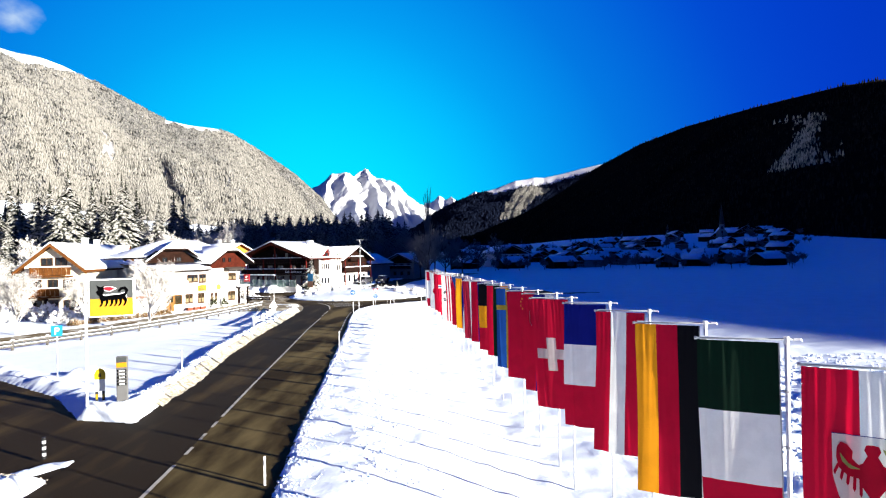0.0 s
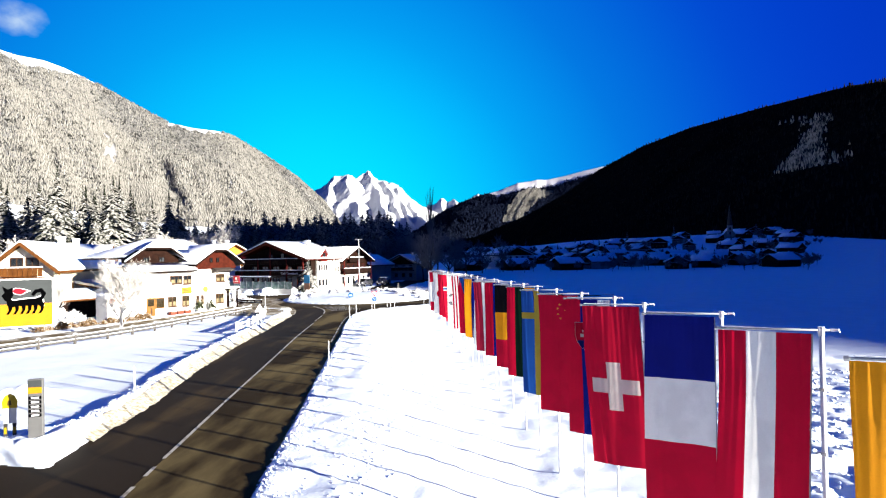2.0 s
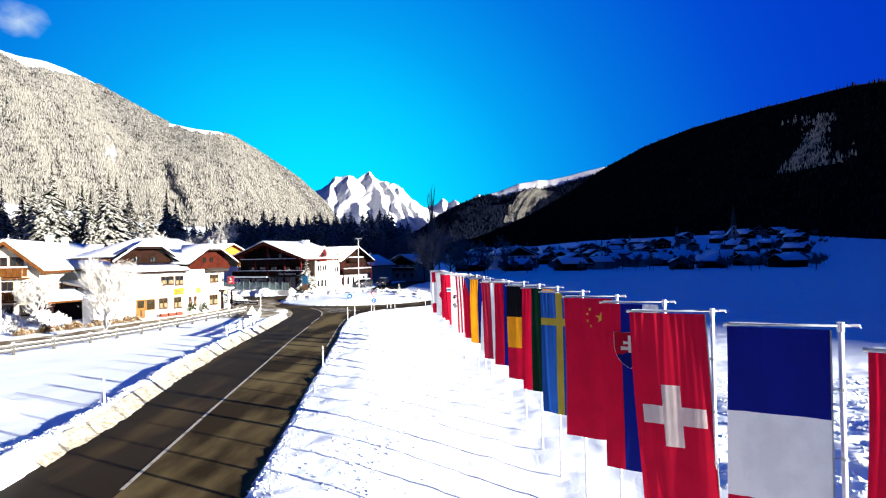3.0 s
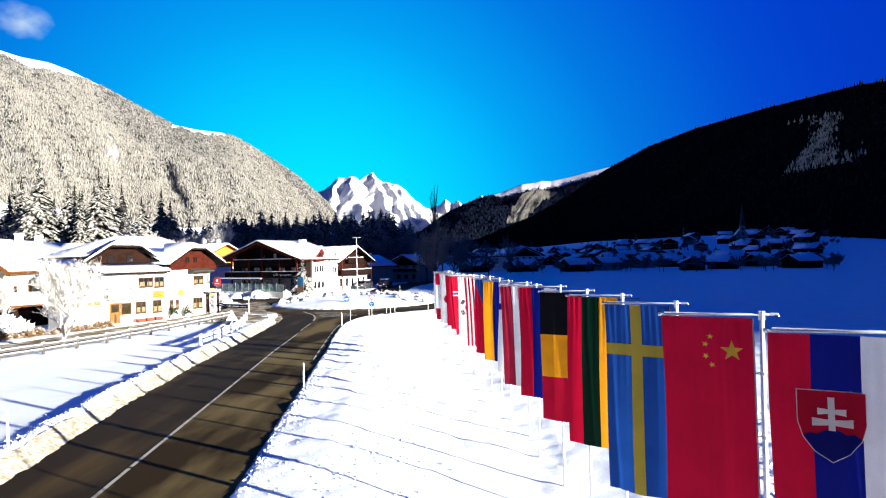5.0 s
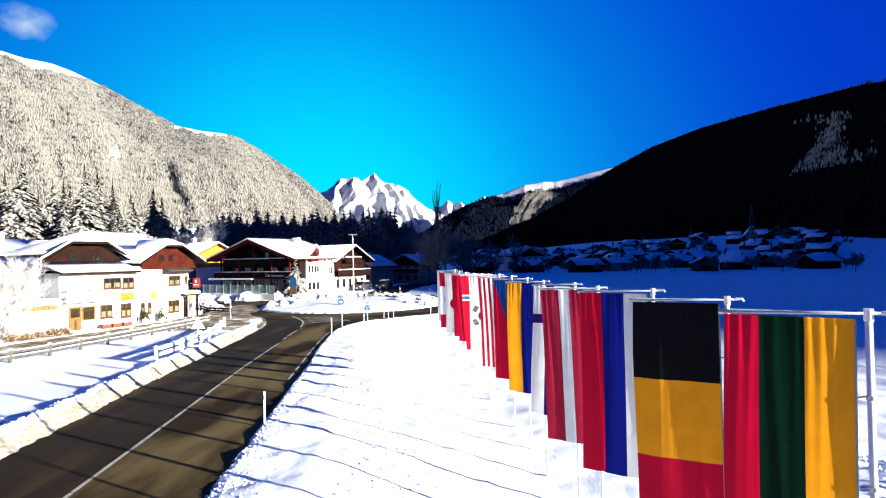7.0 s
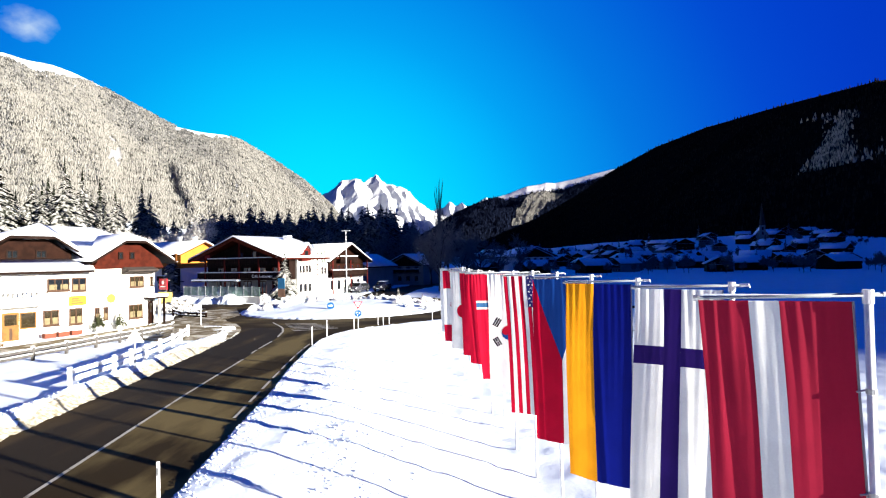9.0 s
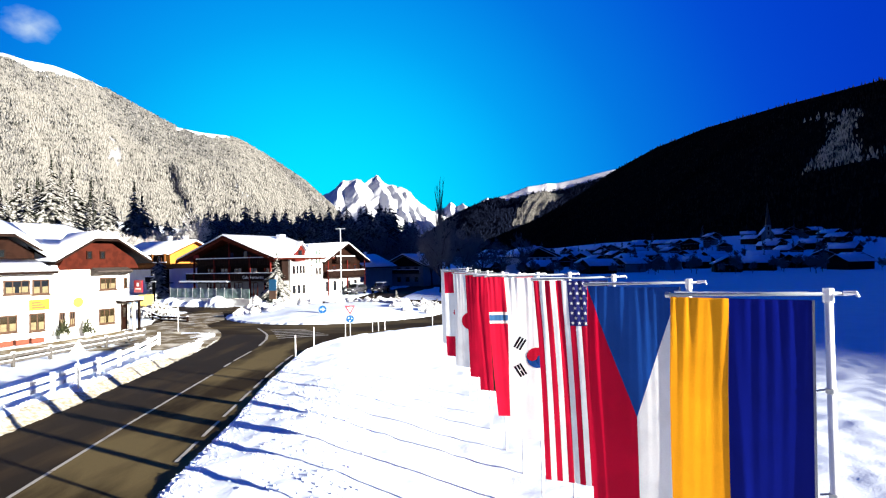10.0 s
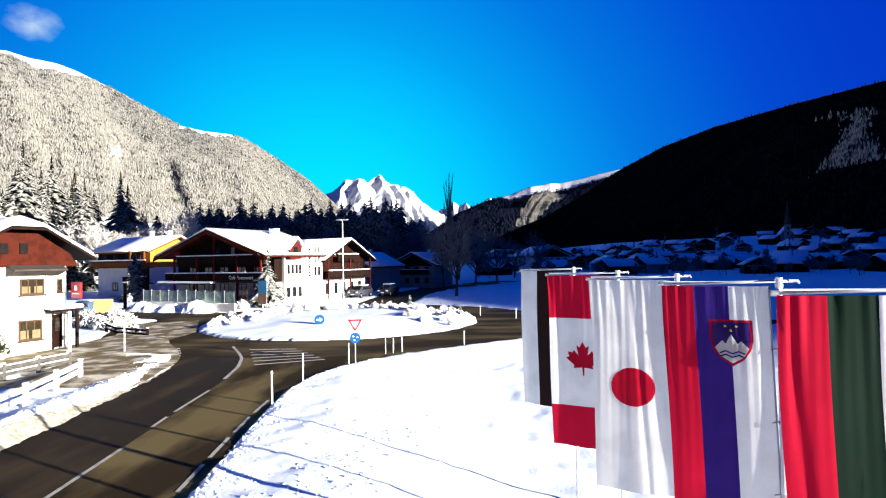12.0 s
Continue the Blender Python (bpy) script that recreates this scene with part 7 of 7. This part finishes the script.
GREY_PANEL = plain("grey_panel", (0.040, 0.045, 0.045), 0.5)
YELLOW_PANEL = plain("yellow_panel", (0.42, 0.185, 0.003), 0.5)
BLACK_PLAIN = mat("black_panel", (0.0012, 0.0012, 0.0015), 0.8, vary=0.1, scale=2.5, fine=30, bump=0.02, spec=0.0)
station = thing("station_sign", pose(-14.82, 23.45, 0.5, 0, 0, 24), "grey and yellow petrol station sign on a white mast", "sign")
part("mast", tb((-0.05, 0.1, -0.6), (-0.05, 0.1, 5.2), 0.055, n=10), WHITE_METAL, station)
part("panel_case", bx(0.06, 1.78, -0.02, 0.22, 3.63, 5.22, bevel=0.02), WHITE_METAL, station)
part("grey_panel", bx(0.11, 1.69, -0.035, -0.0215, 4.40, 5.17), GREY_PANEL, station)
part("yellow_panel", bx(0.11, 1.69, -0.035, -0.0215, 3.68, 4.397), YELLOW_PANEL, station)
flat_part("emblem_outline", [(0.44, 4.66), (0.66, 4.55), (0.95, 4.59), (1.22, 4.60), (1.38, 4.66), (1.46, 4.52), (1.48, 4.30), (1.0, 4.42), (0.5, 4.40)], -0.041, WHITE_SIGN, station, 0.005)
flat_part("emblem_body", [(0.46, 4.62), (0.66, 4.51), (0.95, 4.55), (1.22, 4.56), (1.37, 4.62), (1.43, 4.50), (1.45, 4.28), (1.38, 4.28), (1.30, 4.35), (1.0, 4.33), (0.72, 4.33), (0.6, 4.29), (0.48, 4.36)], -0.051, BLACK_PLAIN, station, 0.009)
flat_part("emblem_head", [(0.34, 4.68), (0.42, 4.78), (0.36, 4.97), (0.50, 4.88), (0.62, 4.93), (0.64, 4.70), (0.58, 4.54), (0.46, 4.50), (0.40, 4.56)], -0.055, BLACK_PLAIN, station, 0.009)
flat_part("emblem_tail", [(1.33, 4.56), (1.41, 4.68), (1.37, 4.76), (1.27, 4.74), (1.19, 4.64), (1.12, 4.70), (1.23, 4.85), (1.41, 4.89), (1.53, 4.72), (1.44, 4.52)], -0.051, BLACK_PLAIN, station, 0.009)
for x in (0.54, 0.72, 0.90, 1.06, 1.22, 1.40):
    flat_part("emblem_leg", [(x - 0.05, 4.42), (x + 0.08, 4.42), (x + 0.06, 4.22), (x - 0.01, 4.08), (x - 0.09, 4.06), (x - 0.02, 4.20)], -0.048, BLACK_PLAIN, station, 0.006)
flat_part("flash_outline", [(0.58, 4.82), (0.68, 4.72), (0.84, 4.68), (1.10, 4.82), (0.88, 4.90), (0.68, 4.92)], -0.046, WHITE_SIGN, station, 0.005)
flat_part("emblem_flash", [(0.60, 4.82), (0.69, 4.74), (0.84, 4.70), (1.05, 4.82), (0.87, 4.88), (0.69, 4.90)], -0.052, RED_SIGN, station, 0.005)
price = thing("price_sign", pose(-13.5, 23.6, 0.48, 0, 0, 14), "slim grey price column with a yellow band and dark rows", "sign")
part("column", bx(-0.21, 0.21, 0, 0.16, -0.4, 2.0, bevel=0.015), plain("silver_panel", (0.10, 0.10, 0.10), 0.5), price)
part("head", bx(-0.195, 0.195, -0.012, -0.0005, 1.75, 1.97), GREY_PANEL, price)
part("band", bx(-0.195, 0.195, -0.012, -0.0005, 1.55, 1.747), YELLOW_PANEL, price)
for i in range(5):
    row = part("price_row", bx(-0.18, 0.18, -0.012, -0.0005, 1.36 - 0.14 * i, 1.46 - 0.14 * i), BLACK_PLAIN, price)
    part("figure_bar", bx(-0.10, 0.12, -0.018, -0.0125, 1.385 - 0.14 * i, 1.435 - 0.14 * i), WHITE_SIGN, row)


WOOD_FROSTED = mat("snow_plastered_wood", (0.40, 0.41, 0.43), 0.9, vary=0.4, scale=3.0, fine=20, bump=0.4, second=(0.75, 0.77, 0.8), mix=(0.4, 0.6))


def fence(name, pts, label, h=0.95, step=2.2, wood=WOOD_FENCE):
    """A post-and-rail fence with snow on its rails."""
    ob = thing(name, pose(pts[0][0], pts[0][1], 0), label, "fence")
    o = Vector((pts[0][0], pts[0][1], 0))
    P = [Vector((x, y, 0)) for x, y in pts]
    line = []
    for a, b in zip(P, P[1:]):
        k = max(1, round((b - a).length / step))
        line += [a.lerp(b, i / k) for i in range(k)]
    line.append(P[-1])
    for p in line:
        p.z = float(ground_z(p.x, p.y))
    post_mesh = None
    for i, p in enumerate(line):
        ps = part("post", bx(-0.08, 0.08, -0.08, 0.08, -0.4, h, bevel=0.02), wood, ob)
        ps.location = p - o
        part("post_snow", bx(-0.09, 0.09, -0.09, 0.09, h + 0.003, h + 0.09, bevel=0.03), SNOW_ROOF, ps)
    for a, b in zip(line, line[1:]):
        d = b - a
        for z in (h * 0.40, h * 0.80):
            bm = bx(0, d.length, -0.045, 0.03, -0.07, 0.07)
            r = part("rail", bm, wood, ob)
            r.matrix_local = Matrix.Translation(a - o + Vector((0, 0, z))) @ d.to_track_quat("X", "Z").to_matrix().to_4x4()
            part("rail_snow", bx(0, d.length, -0.06, 0.045, 0.073, 0.13, bevel=0.02), SNOW_ROOF, r)
    return ob


fence("lane_fence", [(-34, 34), (-30.2, 43), (-27.0, 50), (-25.6, 54.5), (-24.8, 59), (-24.1, 63.5), (-23.4, 67.5), (-22.9, 71)], "weathered wooden post-and-rail fence topped with snow along the lane", 0.72)
fence("road_fence", [(-17.2, 51), (-17.4, 54.4), (-17.9, 58.1), (-18.9, 63.0), (-20.3, 68.0)], "low wooden rail fence plastered white with ploughed snow", 0.78, 2.4, WOOD_FROSTED)

for k, (ax_, bx2, w, dd) in enumerate(((42.5, -67.5, 4.2, 3.4), (46.5, -66.0, 3.2, 2.6), (40.0, -71.5, 3.0, 3.0))):
    hut = thing("garden_shed", spot(ax_, bx2, 0.1), "small dark garden shed under a thick snow roof", "shed", "garden sheds")
    part("wall", bx(-w / 2, w / 2, -dd / 2, dd / 2, 0, 2.0), WOOD_DARK, hut)
    roof(hut, -w / 2, w / 2, -dd / 2, dd / 2, 2.0, 2.75, 0.4, "x" if k else "y", WOOD_ORANGE)
    part("door", bx(-0.45, 0.45, -dd / 2 - 0.05, -dd / 2 - 0.003, 0.05, 1.9), WOOD_RED, hut)

# hotel terrace: low wall, glass screen, signs
terrace = thing("terrace_screen", spot(79, -82.2, 0.1), "green-tinted glass wind screen on a low white terrace wall", "screen")
part("low_wall", bx(-0.1, 14.6, -0.25, 0.0, 0, 0.85), PLASTER, terrace)
for i in range(10):
    x = 1.45 * i
    part("glass_panel", bx(x + 0.05, x + 1.38, -0.16, -0.12, 0.9, 2.1), GLASS_GREEN, terrace)
    part("upright", bx(x - 0.03, x + 0.03, -0.19, -0.09, 0.853, 2.2), GALV, terrace)
for k, (a_, b_, w_, h_) in enumerate(((77.6, -80.0, 3.2, 0.9), (77.9, -76.4, 2.6, 0.7), (78.2, -72.6, 2.4, 1.1))):
    berm = thing("snow_heap", spot(a_, b_, 0.0), "ploughed heap of clean snow in front of the terrace wall", "snow heap", "terrace snow heaps")
    px_, py_ = np.meshgrid(np.linspace(-w_, w_, 44), np.linspace(-1.3, 1.3, 24))
    sheet("mound", px_, py_, h_ * np.clip(1 - (px_ / w_) ** 2 - (py_ / 1.2) ** 2 + 0.35 * fbm(px_ + 9 * k, py_, 1.1, 2, 4), -0.3, 1.2), SNOW, False, berm)
lettering("letters", "Cafe Restaurant", 0.62, pose(3.3, -1.56, 2.98, 90), WHITE_SIGN, hotel)
board = thing("info_board", spot(82.2, -67.2, 0.2), "blue and orange information board beside the fir", "sign")
part("post", tb((0, 0.05, -0.3), (0, 0.05, 2.6), 0.05, n=8), GALV, board)
part("upper_panel", bx(-0.6, 0.6, -0.03, 0.0, 1.6, 3.0), plain("board_blue", (0.05, 0.28, 0.50)), board)
part("lower_panel", bx(-0.6, 0.6, -0.03, 0.0, 0.5, 1.597), plain("board_tan", (0.36, 0.20, 0.12)), board)
cafe_sign = thing("cafe_sign", spot(57.9, -58.3, 3.1), "red square cafe sign with a white mark on the house corner", "sign")
part("board", bx(-0.5, 0.5, -0.05, 0.05, 0, 1.0), RED_SIGN, cafe_sign)
flat_part("mark", [(-0.12, 0.50), (0.10, 0.50), (0.13, 0.66), (0.04, 0.80), (-0.10, 0.78), (-0.16, 0.66)], -0.062, WHITE_SIGN, cafe_sign, 0.01)
flat_part("word_bar", [(-0.32, 0.26), (0.32, 0.26), (0.32, 0.33), (-0.32, 0.33)], -0.062, WHITE_SIGN, cafe_sign, 0.01)
part("bracket", bx(-0.9, -0.5, -0.02, 0.02, 0.4, 0.46), GALV, cafe_sign)
for i in range(3):
    pot = thing("flower_trough", spot(48.2 + 0.95 * i, -57.9, 0.12), "terracotta planting trough against the cafe wall", "planter", "cafe troughs")
    part("trough", bx(-0.2, 0.2, -0.4, 0.4, 0, 0.35, bevel=0.03), plain("terracotta", (0.16, 0.04, 0.02), 0.8), pot)
    part("earth", bx(-0.16, 0.16, -0.36, 0.36, 0.3505, 0.40), SNOW_ROOF, pot)

# snowed-in bed and rails between the lane and the roundabout
src = shrub(6, 1.8, 1.0, frosted("snowed_hedge", (0.10, 0.085, 0.06), (0.80, 0.80, 0.80), 0.60, False, 3.0, 0.45), "dark hedge bush under a thick cap of snow beside the lane", "snowed hedge")
plant(src, [(-33.5, 88.8), (-32.2, 88.0), (-30.9, 87.2), (-29.6, 86.4), (-28.3, 85.6), (-32.8, 89.8), (-31.4, 89.0), (-34.6, 90.0)], [1.0, 0.9, 1.05, 0.9, 0.8, 1.2, 1.3, 1.3])
fence("bed_fence", [(-30.2, 85.6), (-28.0, 84.4), (-25.7, 83.2)], "dark low wooden rail fence capped with snow by the lane", 0.7, 1.1, WOOD_DARK)
notice = thing("yellow_board", pose(-33.6, 90.6, 0.5, 0, 0, 14), "faded yellow notice board behind the snowed hedge", "sign")
part("board", bx(-0.75, 0.75, -0.05, 0.05, 0.35, 1.75, bevel=0.03), plain("faded_yellow", (0.50, 0.36, 0.10), 0.7), notice)
for s in (-1, 1):
    part("leg", bx(s * 0.55 - 0.05, s * 0.55 + 0.05, 0.053, 0.13, -0.5, 1.6), WOOD_DARK, notice)
pillar = thing("pillar", pose(-42.5, 108.7, 0.0, 0, 0, 10), "slim black information pillar at the hotel drive", "pillar")
part("shaft", bx(-0.16, 0.16, -0.12, 0.12, 0, 3.0, bevel=0.02), BLACK_PLAIN, pillar)
part("cap", bx(-0.30, 0.30, -0.14, 0.14, 3.003, 3.16, bevel=0.03), GALV, pillar)

# ---- cars ----
def car(m, paint, label):
    ob = thing("car", m, label, "car", "cars")
    side = [(-2.15, 0.35), (-2.2, 0.75), (-2.05, 0.98), (-1.35, 1.05), (-0.75, 1.55), (0.9, 1.62), (1.75, 1.45), (2.1, 1.0), (2.15, 0.4), (1.9, 0.28), (-1.9, 0.28)]
    bm = prism(bmesh.new(), side, -0.86, 0.86, "y")
    for v in bm.verts:
        if v.co.z > 1.1:
            v.co.y *= 0.80
    bmesh.ops.bevel(bm, geom=bm.edges[:], offset=0.05, segments=2, affect="EDGES")
    part("body", bm, paint, ob, smooth=True)
    part("windscreen", prism(bmesh.new(), [(-1.33, 1.09), (-0.80, 1.52), (-0.84, 1.55), (-1.37, 1.12)], -0.64, 0.64, "y"), GLASS, ob)
    for s in (-1, 1):
        part("side_window", bx(-0.75, 1.5, s * 0.80 - 0.03, s * 0.80 + 0.03, 1.08, 1.42), GLASS, ob)
        part("headlight", bx(-2.21, -2.02, s * 0.62 - 0.16, s * 0.62 + 0.16, 0.70, 0.86, bevel=0.03), WHITE_SIGN, ob)
        part("mirror", bx(-0.95, -0.8, s * 0.98 - 0.09, s * 0.98 + 0.09, 1.0, 1.14, bevel=0.03), paint, ob)
        for x in (-1.35, 1.35):
            t = part("wheel", tb((x, s * 0.68, 0.33), (x, s * 0.88, 0.33), 0.33, n=20), BLACK_PLAIN, ob)
            part("rim", tb((x, s * 0.86, 0.33), (x, s * 0.89, 0.33), 0.20, n=14), GALV, t)
    part("number_plate", bx(-2.24, -2.2, -0.26, 0.26, 0.45, 0.56), WHITE_SIGN, ob)
    return ob


car(pose(-60.0, 115.0, 0.02, 0, 0, 152), plain("black_car_paint", (0.012, 0.012, 0.014), 0.2), "black compact car with bright headlights driving on the road")
for i, (x, y, t) in enumerate(((-17, 122, 70), (-13.5, 125, 75), (-20, 127, 60), (-39.5, 97.5, -30))):
    p = car(pose(x, y, 0.1, 0, 0, t), plain("parked_car_paint", ((0.05, 0.05, 0.06), (0.02, 0.02, 0.03), (0.2, 0.2, 0.22), (0.10, 0.16, 0.22))[i], 0.25), "parked car with snow on its roof")
    part("roof_snow", bx(-0.7, 1.4, -0.6, 0.6, 1.6, 1.72, bevel=0.05), SNOW_ROOF, p)

# small cloud far behind the left mountain
cm = bpy.data.materials.new("thin_cloud")
cm.use_nodes = True
ct = cm.node_tree
ct.nodes.clear()
c_out, c_mix, c_tr, c_em = (ct.nodes.new(k) for k in ("ShaderNodeOutputMaterial", "ShaderNodeMixShader", "ShaderNodeBsdfTransparent", "ShaderNodeEmission"))
c_co, c_gr, c_nz, c_ml, c_map = (ct.nodes.new(k) for k in ("ShaderNodeTexCoord", "ShaderNodeTexGradient", "ShaderNodeTexNoise", "ShaderNodeMath", "ShaderNodeMapRange"))
c_gr.gradient_type = "SPHERICAL"
c_nz.inputs["Scale"].default_value, c_nz.inputs["Detail"].default_value = 1.7, 5
c_em.inputs[0].default_value, c_em.inputs[1].default_value = (0.75, 0.9, 1.0, 1), 0.22
c_ml.operation = "MULTIPLY"
c_map.inputs["From Min"].default_value, c_map.inputs["From Max"].default_value, c_map.inputs["To Max"].default_value = 0.16, 0.55, 0.6
for a, b in ((c_co.outputs["Object"], c_gr.inputs[0]), (c_co.outputs["Object"], c_nz.inputs[0]), (c_gr.outputs["Fac"], c_ml.inputs[0]), (c_nz.outputs[0], c_ml.inputs[1]), (c_ml.outputs[0], c_map.inputs[0]), (c_map.outputs[0], c_mix.inputs[0]), (c_tr.outputs[0], c_mix.inputs[1]), (c_em.outputs[0], c_mix.inputs[2]), (c_mix.outputs[0], c_out.inputs[0])):
    ct.links.new(a, b)
bm = bmesh.new()
bm.faces.new([bm.verts.new(p) for p in ((-1, -1, 0), (1, -1, 0), (1, 1, 0), (-1, 1, 0))])
cloud = tagged(mesh_ob("backdrop_cloud", bm, cm), "small thin white cloud in the blue sky", "cloud", kind="structure")
cd = Vector((math.sin(radians(-37)) * math.cos(radians(19.3)), math.cos(radians(-37)) * math.cos(radians(19.3)), math.sin(radians(19.3)))) * 4600
cloud.matrix_world = look(cd, (0, 0, 6)) @ Matrix.Diagonal((230, 170, 1, 1))
